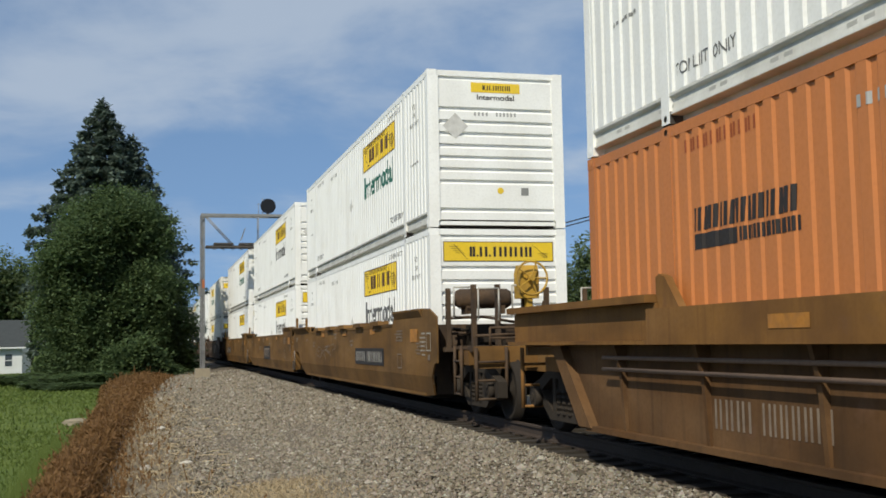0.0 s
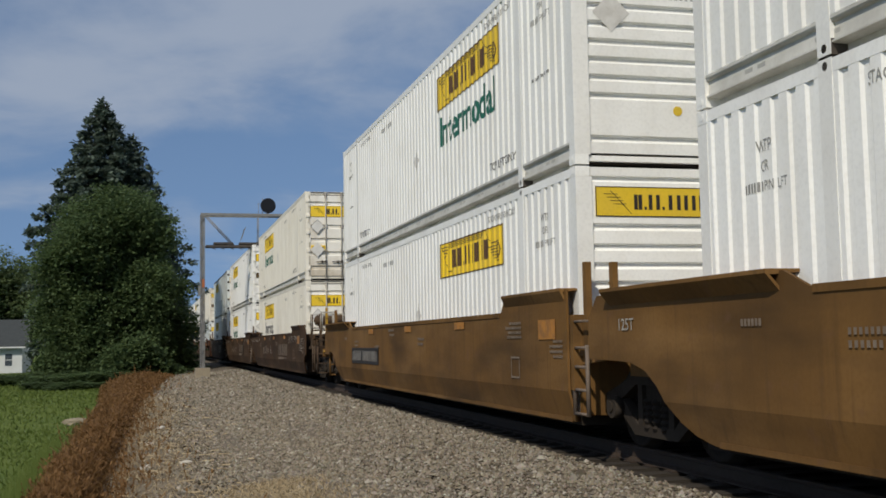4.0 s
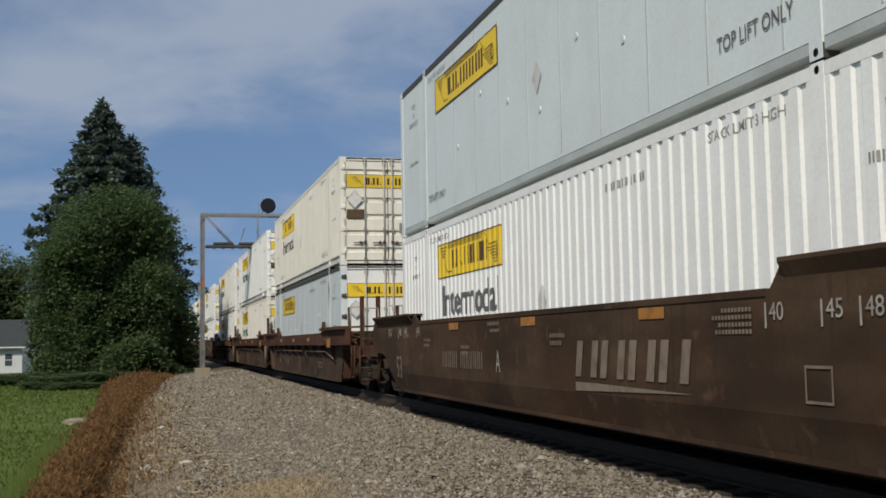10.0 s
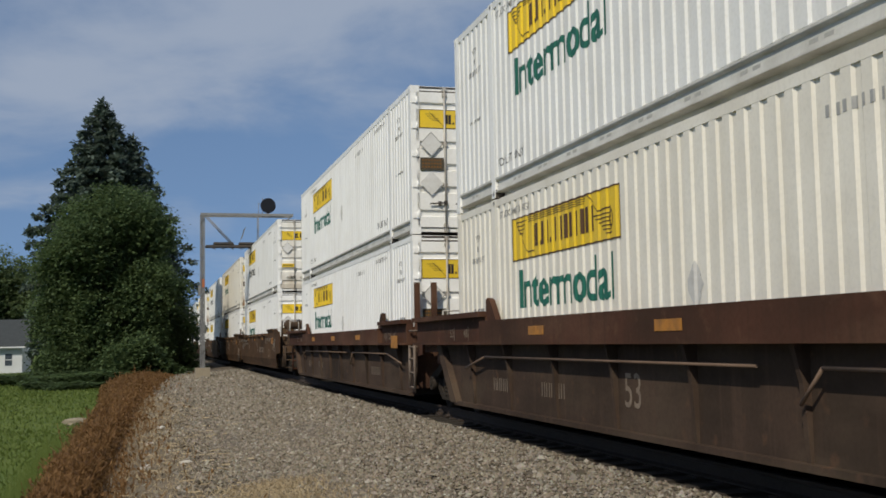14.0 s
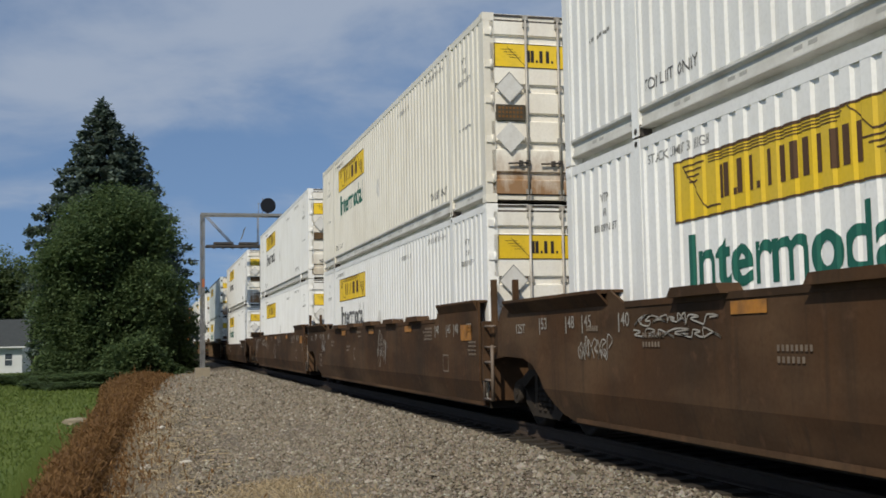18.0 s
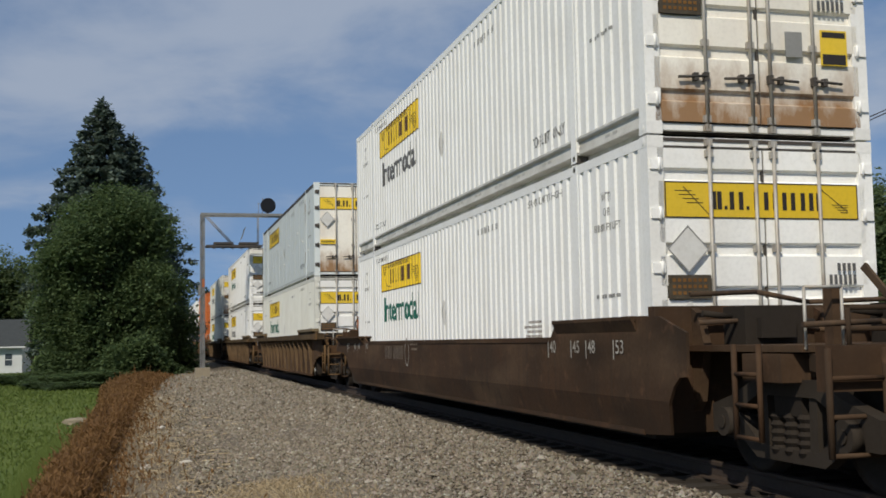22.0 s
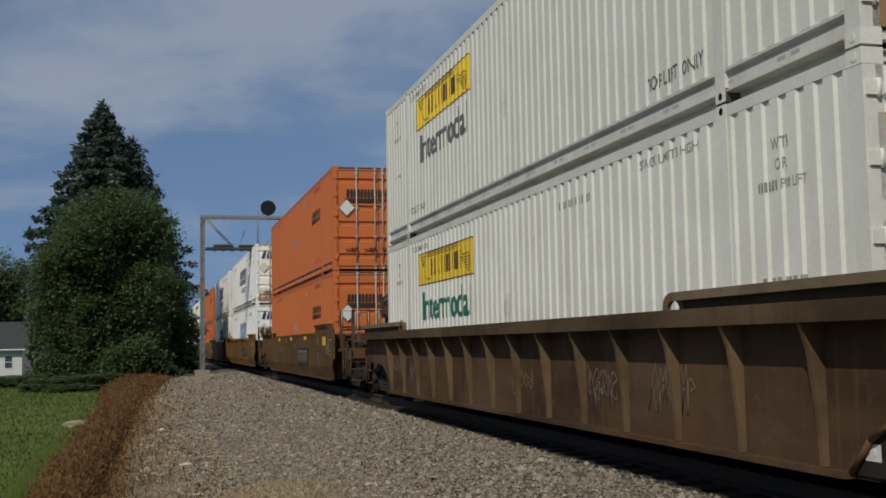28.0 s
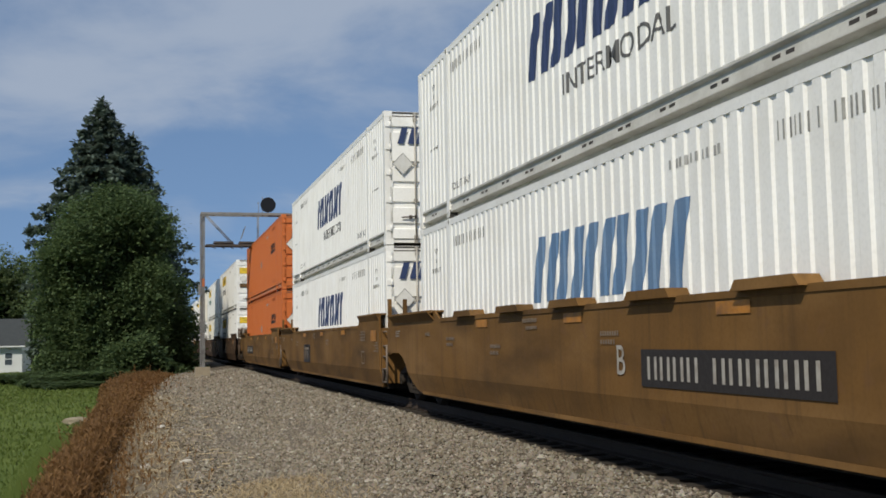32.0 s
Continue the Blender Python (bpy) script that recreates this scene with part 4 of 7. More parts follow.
def end_guard(bm, side, a, b, top, out):
    """A flared lip that guides a box into the well."""
    prof = [(OUT - 0.02, top - 0.18), (OUT + out, top - 0.02), (OUT + out, top + 0.015), (OUT - 0.2, top + 0.015), (OUT - 0.2, top - 0.01), (OUT + out - 0.04, top - 0.03), (OUT - 0.02, top - 0.14)]
    ends = [[bm.verts.new((side * x, y, z)) for x, z in prof] for y in (a, b)]
    n = len(prof)
    made = [bm.faces.new(ends[0]), bm.faces.new(ends[1][::-1])]
    made += [bm.faces.new((ends[0][i], ends[0][(i + 1) % n], ends[1][(i + 1) % n], ends[1][i])) for i in range(n)]
    bmesh.ops.recalc_face_normals(bm, faces=made)


def well_floor(bm, ur):
    block(bm, -1.285, 1.285, 0.05, 16.2, 0.22, 0.34)
    for y in (0.1, 16.1):
        block(bm, -1.285, 1.285, y - 0.06, y + 0.06, 0.3, 1.1)


def rear_deck(bm, ur):
    block(bm, -1.285, 1.285, 16.25, ur - 0.05, 1.03, 1.12)
    block(bm, -0.4, 0.4, 16.15, ur + 0.25, 0.72, 1.03)
    block(bm, -1.3, 1.3, ur - 0.12, ur - 0.02, 1.02, 1.5)
    block(bm, -1.2, 1.2, 17.4, 18.0, 0.82, 1.0)


def centre_sill(bm, reach):
    block(bm, -0.36, 0.36, -reach, -0.3, 0.74, 1.08)


def deck_plate(bm):
    block(bm, -1.15, 1.15, -2.35, -0.32, 1.084, 1.14)


def body_bolster(bm):
    block(bm, -1.25, 1.25, -2.2, -1.6, 0.84, 1.07)


def end_beam(bm, reach):
    block(bm, -1.35, 1.35, -reach + 0.5, -reach + 0.62, 0.80, 1.14)


def deck_strut(bm, reach):
    slab(bm, [(-reach + 0.6, 0.98), (-2.3, 1.08), (-2.3, 0.94), (-reach + 0.6, 0.84)], -0.03, 0.03)


def bulkhead(bm, wide):
    """The closed end of the well, with two stiffeners."""
    block(bm, -wide, wide, -0.30, -0.16, 0.63, 1.52)
    block(bm, -1.285, 1.285, -0.30, -0.16, 0.30, 0.63)


def bulkhead_rib(bm):
    slab(bm, [(-0.31, 0.5), (-0.31, 1.5), (-0.42, 1.45), (-0.55, 1.14), (-0.42, 0.6)], -0.04, 0.04)


def cross_pipe(bm):
    bar(bm, [(-1.2, 0, 0), (-0.5, 0, 0.02), (0.1, 0.05, -0.08), (1.2, 0.02, -0.05)], 0.025)


def brake_lever(bm):
    slab(bm, [(-0.5, 1.2), (-0.42, 1.2), (0.35, 1.85), (0.28, 1.9)], -0.015, 0.015)


def short_front(bm, wide):
    block(bm, -wide, wide, -0.10, -0.008, 0.63, 1.50)
    block(bm, -1.32, 1.32, -0.10, -0.008, 0.34, 0.63)


def coupler(bm):
    rod(bm, (0, 0, 0.86), (0, -0.55, 0.86), 0.09, 8)
    block(bm, -0.16, 0.14, -0.85, -0.5, 0.72, 1.0)
    block(bm, 0.02, 0.2, -0.98, -0.8, 0.74, 0.98)


def hose(bm):
    bar(bm, [(0.35, 0, 0.8), (0.38, -0.25, 0.55), (0.34, -0.5, 0.38), (0.25, -0.75, 0.36), (0.2, -0.95, 0.42)], 0.025)


def ladder(bm):
    for x in (-0.24, 0.24):
        rod(bm, (x, 0, 0.32), (x, 0, 1.12), 0.028, 6)
    for z in (0.34, 0.62, 0.90):
        rod(bm, (-0.24, 0, z), (0.24, 0, z), 0.02, 6)


def side_ladder(bm):
    for y in (-0.2, 0.2):
        rod(bm, (0, y, 0.35), (0, y, 1.15), 0.026, 6)
    for z in (0.37, 0.64, 0.9):
        rod(bm, (0, -0.2, z), (0, 0.2, z), 0.02, 6)


def side_grab(bm):
    bar(bm, [(0.06, -0.2, 0), (0, -0.2, 0), (0, 0.2, 0), (0.06, 0.2, 0)], 0.016)


def stanchion(bm):
    block(bm, -0.035, 0.035, -0.05, 0.05, 1.05, 2.12)
    block(bm, -0.08, 0.08, -0.08, 0.08, 1.05, 1.12)


def short_post(bm):
    block(bm, -0.05, 0.05, -0.06, 0.06, 1.1, 1.62)


def tall_stanchion(bm):
    block(bm, -0.05, 0.05, -0.04, 0.04, 0.9, 2.35)


def grab_iron(bm):
    bar(bm, [(-0.17, 0, 1.5), (-0.17, -0.06, 1.52), (-0.17, -0.06, 2.0), (0.17, -0.06, 2.0), (0.17, -0.06, 1.52), (0.17, 0, 1.5)], 0.014)


def reservoir(bm):
    n = 14
    prof = [(-0.50, 0.05), (-0.47, 0.13), (-0.40, 0.17), (0.40, 0.17), (0.47, 0.13), (0.50, 0.05)]
    rings = [[bm.verts.new((x, r * math.cos(2 * math.pi * i / n), r * math.sin(2 * math.pi * i / n))) for i in range(n)] for x, r in prof]
    for a, b in zip(rings, rings[1:]):
        for i in range(n):
            bm.faces.new((a[i], b[i], b[(i + 1) % n], a[(i + 1) % n])).smooth = True
    bm.faces.new(rings[0][::-1])
    bm.faces.new(rings[-1])
    for x in (-0.3, 0.3):
        block(bm, x - 0.03, x + 0.03, -0.19, 0.19, -0.26, -0.12)


def brake_wheel(bm):
    ring(bm, (0, 0, 0), 0.27, 0.018, 20)
    for i in range(5):
        a = 2 * math.pi * i / 5
        rod(bm, (0, 0, 0), (0.27 * math.cos(a), 0, 0.27 * math.sin(a)), 0.014, 5)
    rod(bm, (0, -0.06, 0), (0, 0.2, 0), 0.05, 8)


def brake_housing(bm):
    slab(bm, [(0.1, -0.32), (0.42, -0.32), (0.42, 0.1), (0.32, 0.22), (0.16, 0.22), (0.1, 0.1)], -0.16, 0.16)
    block(bm, -0.05, 0.05, 0.12, 0.24, -1.1, -0.3)


def valve_box(bm):
    block(bm, -0.3, 0.3, -0.2, 0.2, 0, 0.36)
    block(bm, -0.18, 0.18, -0.28, -0.2, 0.06, 0.24)
    rod(bm, (0.3, 0, 0.2), (0.55, 0, 0.2), 0.035)
    rod(bm, (-0.3, 0.05, 0.26), (-0.6, 0.05, 0.3), 0.03)


def end_platform(bm):
    block(bm, -1.30, 1.30, 18.5, 19.72, 0.90, 1.0)
    block(bm, -1.34, 1.34, 19.72, 19.80, 0.84, 1.06)


def end_box(bm):
    """A low box at the end of the wall, over the platform."""
    block(bm, -1.40, -1.34, 18.5, 18.66, 1.0, 1.56)
    block(bm, -1.36, -0.9, 18.5, 18.66, 1.56, 1.60)


def hand_post(bm):
    block(bm, -0.032, 0.032, -0.032, 0.032, 0.98, 2.24)
    block(bm, -0.09, 0.09, -0.08, 0.08, 0.96, 1.02)


def hand_rail(bm):
    for x in (-1.1, -0.4, 0.4, 1.1):
        rod(bm, (x, 0, 1.1), (x, 0, 1.42), 0.02, 6)
    for z in (1.26, 1.42):
        rod(bm, (-1.1, 0, z), (1.1, 0, z), 0.02, 6)


def side_frame(bm, s):
    top = [(-1.22, 0.60), (-0.85, 0.70), (-0.45, 0.86), (0.45, 0.86), (0.85, 0.70), (1.22, 0.60), (1.22, 0.36), (1.04, 0.36), (1.0, 0.52), (0.78, 0.56), (0.42, 0.72), (-0.42, 0.72), (-0.78, 0.56), (-1.0, 0.52), (-1.04, 0.36), (-1.22, 0.36)]
    slab(bm, top, s * 0.93, s * 1.07)
    slab(bm, [(-0.98, 0.53), (-0.76, 0.34), (-0.5, 0.18), (0.5, 0.18), (0.76, 0.34), (0.98, 0.53), (0.80, 0.555), (0.42, 0.29), (-0.42, 0.29), (-0.80, 0.555)], s * 0.945, s * 1.055)
    for y in (-0.36, 0.36):
        slab(bm, [(y - 0.06, 0.28), (y + 0.06, 0.28), (y + 0.05, 0.73), (y - 0.05, 0.73)], s * 0.95, s * 1.05)
    for y in (-0.89, 0.89):
        rod(bm, (s * 1.05, y, 0.46), (s * 1.16, y, 0.46), 0.13, 12)
        rod(bm, (s * 1.16, y, 0.46), (s * 1.175, y, 0.46), 0.06, 8)


def spring(bm):
    n = 10
    rings = []
    for i in range(11):
        r = 0.085 if i % 2 else 0.062
        rings.append([bm.verts.new((r * math.cos(2 * math.pi * j / n), r * math.sin(2 * math.pi * j / n), 0.24 + i * 0.034)) for j in range(n)])
    for a, b in zip(rings, rings[1:]):
        for j in range(n):
            bm.faces.new((a[j], a[(j + 1) % n], b[(j + 1) % n], b[j]))


def bolster(bm):
    block(bm, -1.05, 1.05, -0.2, 0.2, 0.56, 0.80)


def wheelset(bm):
    rod(bm, (-0.9, 0, 0), (0.9, 0, 0), 0.085, 10)
    n = 28
    for s in (-1, 1):
        prof = [(0.68, 0.10), (0.70, 0.42), (0.675, 0.485), (0.70, 0.485), (0.71, 0.46), (0.815, 0.45), (0.815, 0.385), (0.77, 0.36), (0.76, 0.16), (0.83, 0.14), (0.83, 0.10)]
        rings = [[bm.verts.new((s * x, r * math.cos(2 * math.pi * i / n), r * math.sin(2 * math.pi * i / n))) for i in range(n)] for x, r in prof]
        for a, b in zip(rings, rings[1:]):
            for i in range(n):
                f = (a[i], b[i], b[(i + 1) % n], a[(i + 1) % n])
                bm.faces.new(f if s < 0 else f[::-1]).smooth = True


def bogie(car, y):
    """A two-axle truck under the car's end."""
    b = part("bogie", shared("bolster", bolster, UNDER), car, "sooty cast-steel bogie", pose(0, y, 0))
    for s in (-1, 1):
        part("side_frame", shared(f"side_frame_{s}", lambda bm: side_frame(bm, s), DUSTFRAME), b)
        for y_ in (-0.2, 0, 0.2):
            part("spring", shared("spring", spring, UNDER), b, m=pose(s * 1.0, y_, 0))
    for a in (-0.89, 0.89):
        w = part("wheelset", shared("wheelset", wheelset, WHEEL), b, "", pose(0, a, 0.455))
        WHEELS.append((w, a))
    return b


WHEELS = []


def ribbed_side(bm, side, uf, ur):
    """A top sill over a set-back web, with a round arch over each bogie."""
    web = side * 1.318
    arch = [(uf, 0.84), (-0.85, 0.80), (-0.55, 0.77), (-0.33, 0.71), (-0.12, 0.62), (0.07, 0.50), (0.2, 0.36), (0.3, 0.25)]
    back = [(15.95, 0.25), (16.05, 0.36), (16.18, 0.50), (16.37, 0.62), (16.58, 0.71), (16.8, 0.77), (17.1, 0.80), (ur, 0.84)]
    slab(bm, arch[::-1] + [(uf, 1.36), (ur, 1.36)] + back[::-1], web - side * 0.016, web)
    block(bm, web - side * 0.02, side * 1.40, 0.3, 15.95, 0.22, 0.27)


def arch_flange(bm, side):
    """The rolled edge round the front arch."""
    bar(bm, [(side * 1.33, u, z) for u, z in ((-1.4, 0.85), (-0.85, 0.81), (-0.33, 0.72), (0.07, 0.51), (0.3, 0.26))], 0.025, 6)


def ribbed_sill(bm, side, uf, ur):
    slab(bm, [(uf - 0.45, 1.33), (ur, 1.33), (ur, 1.48), (2.9, 1.49), (uf - 0.45, 1.48)], side * 1.31, side * (OUT + 0.08))


def sill_nose(bm, side, a, b):
    block(bm, side * (OUT + 0.06), side * (OUT + 0.10), a, b, 1.32, 1.495)


def sill_riser(bm, side, a, b):
    block(bm, side * 1.32, side * (OUT - 0.03), a, b, 1.492, 1.57)


def sill_cap(bm, side, a, b):
    block(bm, side * 1.31, side * (OUT + 0.06), a, b, 1.572, 1.65)


def ribbed_rib(bm, side):
    a, b = -0.025, 0.025
    pts = [(1.312, 1.33), (OUT + 0.06, 1.33), (OUT - 0.01, 1.14), (1.415, 0.85), (1.375, 0.50), (1.368, 0.275), (1.312, 0.275)]
    rows = [[bm.verts.new((side * x, y, z)) for x, z in pts] for y in (a, b)]
    made = [bm.faces.new(rows[0]), bm.faces.new(rows[1][::-1])]
    made += [bm.faces.new((rows[0][i], rows[0][(i + 1) % len(pts)], rows[1][(i + 1) % len(pts)], rows[1][i])) for i in range(len(pts))]
    bmesh.ops.recalc_face_normals(bm, faces=made)


def lifting_lug(bm, side):
    """A small arched bracket on the sill."""
    arch = [(0.22 * math.cos(math.pi * i / 8), 0.17 * math.sin(math.pi * i / 8) ** 0.7) for i in range(9)]
    hole = [(0.13 * math.cos(math.pi * i / 8), 0.09 * math.sin(math.pi * i / 8)) for i in range(9)]
    slab(bm, arch + hole[::-1], side * (OUT - 0.06), side * (OUT - 0.02))


def ledge_side(bm, side, uf, ur):
    web = side * 1.318
    slab(bm, [(0.0, 0.22), (16.2, 0.22), (16.6, 0.6), (17.0, 1.0), (17.0, 1.2), (-0.3, 1.2), (-0.3, 0.7)], web - side * 0.016, web)
    block(bm, web - side * 0.02, side * 1.40, 0.0, 16.2, 0.20, 0.26)


def ledge_sill(bm, side, uf, ur):
    """The box sill: full depth along the well, set back under a top plate towards both ends."""
    block(bm, side * 1.31, side * (OUT + 0.08), 2.3, 14.25, 1.16, 1.50)


def sill_end(bm, side, a, b):
    slab(bm, [(a, 1.20), (b, 1.20), (b, 1.56), (a, 1.56)], side * 1.31, side * (OUT - 0.02))


def sill_lip(bm, side, a, b):
    block(bm, side * 1.31, side * (OUT + 0.08), a, b, 1.16, 1.198)


def sill_plate(bm, side, a, b):
    block(bm, side * 1.31, side * (OUT + 0.09), a, b, 1.562, 1.64)


def guide_hook(bm, side, way):
    """A fin that guides a box into the well."""
    slab(bm, [(0.30 * way, 1.50), (0.02 * way, 1.80), (-0.10 * way, 1.83), (-0.17 * way, 1.80), (-0.17 * way, 1.64), (-0.10 * way, 1.50)], side * (OUT - 0.10), side * (OUT - 0.02))
    slab(bm, [(0.22 * way, 1.50), (0.0, 1.72), (-0.1 * way, 1.72), (-0.12 * way, 1.50)], side * 1.34, side * (OUT - 0.10))


def ledge_rib(bm, side):
    pts = [(1.312, 1.16), (OUT, 1.16), (1.385, 0.86), (1.345, 0.24), (1.312, 0.24)]
    rows = [[bm.verts.new((side * x, y, z)) for x, z in pts] for y in (-0.03, 0.03)]
    made = [bm.faces.new(rows[0]), bm.faces.new(rows[1][::-1])]
    made += [bm.faces.new((rows[0][i], rows[0][(i + 1) % len(pts)], rows[1][(i + 1) % len(pts)], rows[1][i])) for i in range(len(pts))]
    bmesh.ops.recalc_face_normals(bm, faces=made)


def long_pipe(bm, side):
    bar(bm, [(side * 1.42, 0.6, 0.80), (side * 1.42, 2.0, 0.98), (side * 1.42, 6.0, 0.98), (side * 1.42, 6.3, 0.7)], 0.017)
    bar(bm, [(side * 1.42, 6.9, 0.98), (side * 1.42, 14.4, 0.98), (side * 1.42, 15.4, 0.8)], 0.017)


def end_brace(bm, side):
    slab(bm, [(16.0, 0.24), (16.35, 0.24), (17.2, 1.15), (16.9, 1.15)], side * 1.312, side * 1.42)


def sill_bump(bm, side):
    slab(bm, [(-0.5, 0), (0.5, 0), (0.42, 0.09), (-0.42, 0.09)], side * (OUT - 0.14), side * (OUT + 0.09))


def on_side(u0, u1, z0, z1, out=OUT + 0.005):
    """Places on the car's left wall, read towards the front."""
    def place(s, t):
        return (-out, u1 + (u0 - u1) * s, z0 + (z1 - z0) * t)
    return place


def scribble(bm, u0, u1, z0, z1, seed, out=OUT + 0.006, loose=1.0, w=0.015):
    """A looping sprayed line that says nothing."""
    rnd = random.Random(seed)
    knots, u = [], 0.02
    while u < 0.98:
        # each stroke group: up, over, back down, with a flick
        wide = rnd.uniform(0.08, 0.2) * loose
        tall, drop = rnd.uniform(0.65, 1.0), rnd.uniform(0.0, 0.35)
        kind = rnd.random()
        if kind < 0.4:
            knots += [(u, drop), (u + wide * 0.2, tall), (u + wide * 0.8, tall * 0.8), (u + wide * 0.3, 0.45), (u + wide, drop)]
        elif kind < 0.7:
            knots += [(u + wide, tall), (u + wide * 0.1, tall * 0.8), (u, drop + 0.15), (u + wide * 0.7, drop), (u + wide * 0.9, 0.4), (u + wide * 0.4, 0.45)]
        else:
            knots += [(u, tall), (u + wide, drop), (u + wide * 0.55, 0.5), (u, drop), (u + wide, tall)]
        u += wide * 1.1
    last = None
    for i in range(1, len(knots) - 2):
        p0, p1, p2, p3 = knots[i - 1:i + 3]
        for j in range(7):
            f = j / 7
            su, st = (0.5 * (2 * b + (c - a) * f + (2 * a - 5 * b + 4 * c - d) * f * f + (3 * b - a - 3 * c + d) * f ** 3) for a, b, c, d in zip(p0, p1, p2, p3))
            p = Vector((-out, u1 + (u0 - u1) * su, z0 + (z1 - z0) * st))
            if last is not None and (p - last).length > 1e-4:
                d = (p - last).normalized()
                nrm = Vector((0, -d.z, d.y)) * w * 0.5
                patch(bm, [last - nrm, p - nrm, p + nrm, last + nrm])
            last = p


def well_car(k, style, mat, front, rear, label, gear="", group=""):
    """One well of a car: u = 0 at its container's front end, origin on the rail top."""
    car = empty("well_car", label, "well car", "well cars of the train")
    tag = f"{style}_{mat.name}_{front}_{rear}_{k in (1, 4, 10, 13, 17, 18, 21)}_{k == 10}"
    ur = 18.5
    gearmat = mat if k in (7, 13) else RIBGOLD if style == "ribbed" else GEAR
    uf = -1.95 if k == 10 else -1.0 if k in (1, 4, 13, 17, 18, 21) else -0.35 if front == "coupled" else 0.0
    if style in ("ribbed", "ledge") and front == "coupled":
        uf = -1.45
    for side in (-1, 1):
        if style in ("smooth", "low"):
            part("side_wall", shared(f"{tag}_side{side}", lambda bm: side_plate(bm, side, uf, ur, style), mat), car)
            sill, top = (1.58, 1.80) if style == "smooth" else (1.23, 1.42)
            part("edge_strip", shared(f"edge_{style}_{mat.name}_{side}", lambda bm: edge_strip(bm, side, sill), mat), car)
            part("foot_strip", shared(f"foot_{mat.name}_{side}", lambda bm: foot_strip(bm, side), mat), car)
            for a, b, t, out in ((0.05, 2.28, top, 0.06), (14.65, 17.9, top - 0.08, 0.12)):
                part("end_guard", shared(f"guard_{style}_{mat.name}_{side}_{a}", lambda bm: end_guard(bm, side, a, b, t, out), mat), car)
        elif style == "ribbed":
            top, mat = RUSTSILL, RUSTWEB
            part("side_wall", shared(f"{tag}_side{side}", lambda bm: ribbed_side(bm, side, uf, ur), mat), car)
            part("top_sill", shared(f"{tag}_sill{side}_{top.name}", lambda bm: ribbed_sill(bm, side, uf, ur), top), car)
            for a, b in ((uf - 0.47, uf + 0.35), (ur - 0.4, ur + 0.02)):
                part("sill_nose", shared(f"snose_{side}_{a}", lambda bm: sill_nose(bm, side, a, b), RIBGOLD), car, "golden-brown painted sill end")
            part("arch_flange", shared(f"arch_{side}", lambda bm: arch_flange(bm, side), RIBGOLD), car)
            for a, b in ((uf + 0.6, 2.6), (14.5, ur - 0.35)):
                part("sill_riser", shared(f"riser_{side}_{a}", lambda bm: sill_riser(bm, side, a, b), top), car)
                part("sill_cap", shared(f"cap_{top.name}_{side}_{a}", lambda bm: sill_cap(bm, side, a, b), OLIVE), car)
            for y in (2.75, 14.35):
                part("lifting_lug", shared(f"lug_{side}", lambda bm: lifting_lug(bm, side), RIBRUST), car, m=pose(0, y, 1.49))
            for i in range(14):
                part("rib", shared(f"rib_{mat.name}_{side}", lambda bm: ribbed_rib(bm, side), RIBRUST), car, m=pose(0, 0.6 + i * 1.16, 0))
        else:
            web = GOLDWEB if k == 0 else GRIMWEB
            part("side_wall", shared(f"{tag}_side{side}", lambda bm: ledge_side(bm, side, uf, ur), web), car)
            part("top_sill", shared(f"{tag}_sill{side}", lambda bm: ledge_sill(bm, side, uf, ur), mat), car)
            for i in range(9):
                part("rib", shared(f"lrib_{web.name}_{side}", lambda bm: ledge_rib(bm, side), web), car, m=pose(0, 1.0 + i * 1.78, 0))
            if k == 0:
                for z in (1.02, 0.90):
                    part("pipe", shared(f"straight_pipe_{side}", lambda bm: bar(bm, [(side * 1.40, -0.2, -0.02), (side * 1.42, 0.3, 0), (side * 1.42, 15.6, 0)], 0.022), PIPE), car, m=pose(0, 0, z))
            else:
                part("pipe", shared(f"long_pipe_{side}", lambda bm: long_pipe(bm, side), PIPE), car)
            for a, b in ((uf, 2.3), (14.25, ur)):
                part("sill_end", shared(f"send_{mat.name}_{side}_{a}", lambda bm: sill_end(bm, side, a, b), mat), car)
                part("sill_lip", shared(f"slip_{mat.name}_{side}_{a}", lambda bm: sill_lip(bm, side, a, b), mat), car)
                part("sill_plate", shared(f"plate_{mat.name}_{side}_{a}", lambda bm: sill_plate(bm, side, a, b), mat), car)
            for y, way in ((2.45, 1), (14.05, -1)):
                part("guide_hook", shared(f"hook_{mat.name}_{side}_{way}", lambda bm: guide_hook(bm, side, way), mat), car, m=pose(0, y, 0))
            part("brace", shared(f"brace_{web.name}_{side}", lambda bm: end_brace(bm, side), web), car)
        if gear and "bumps" in gear:
            for y in (4.0, 6.1, 8.3, 10.4, 12.6):
                part("sill_cap", shared(f"bump_{mat.name}_{side}", lambda bm: sill_bump(bm, side), mat), car, m=pose(0, y, 1.58))
    if style in ("ribbed", "ledge"):
        for side in (-1, 1):
            part("well_lining", shared(f"lining_{side}", lambda bm: slab(bm, [(-0.1, 0.25), (16.3, 0.25), (16.3, 0.95), (-0.1, 0.95)], side * 1.2965, side * 1.3012), UNDER), car)
    part("well_floor", shared("well_floor", lambda bm: well_floor(bm, ur), UNDER), car)
    part("rear_deck", shared(f"rear_deck_{mat.name}", lambda bm: rear_deck(bm, ur), mat), car)
    bogie(car, 17.75)
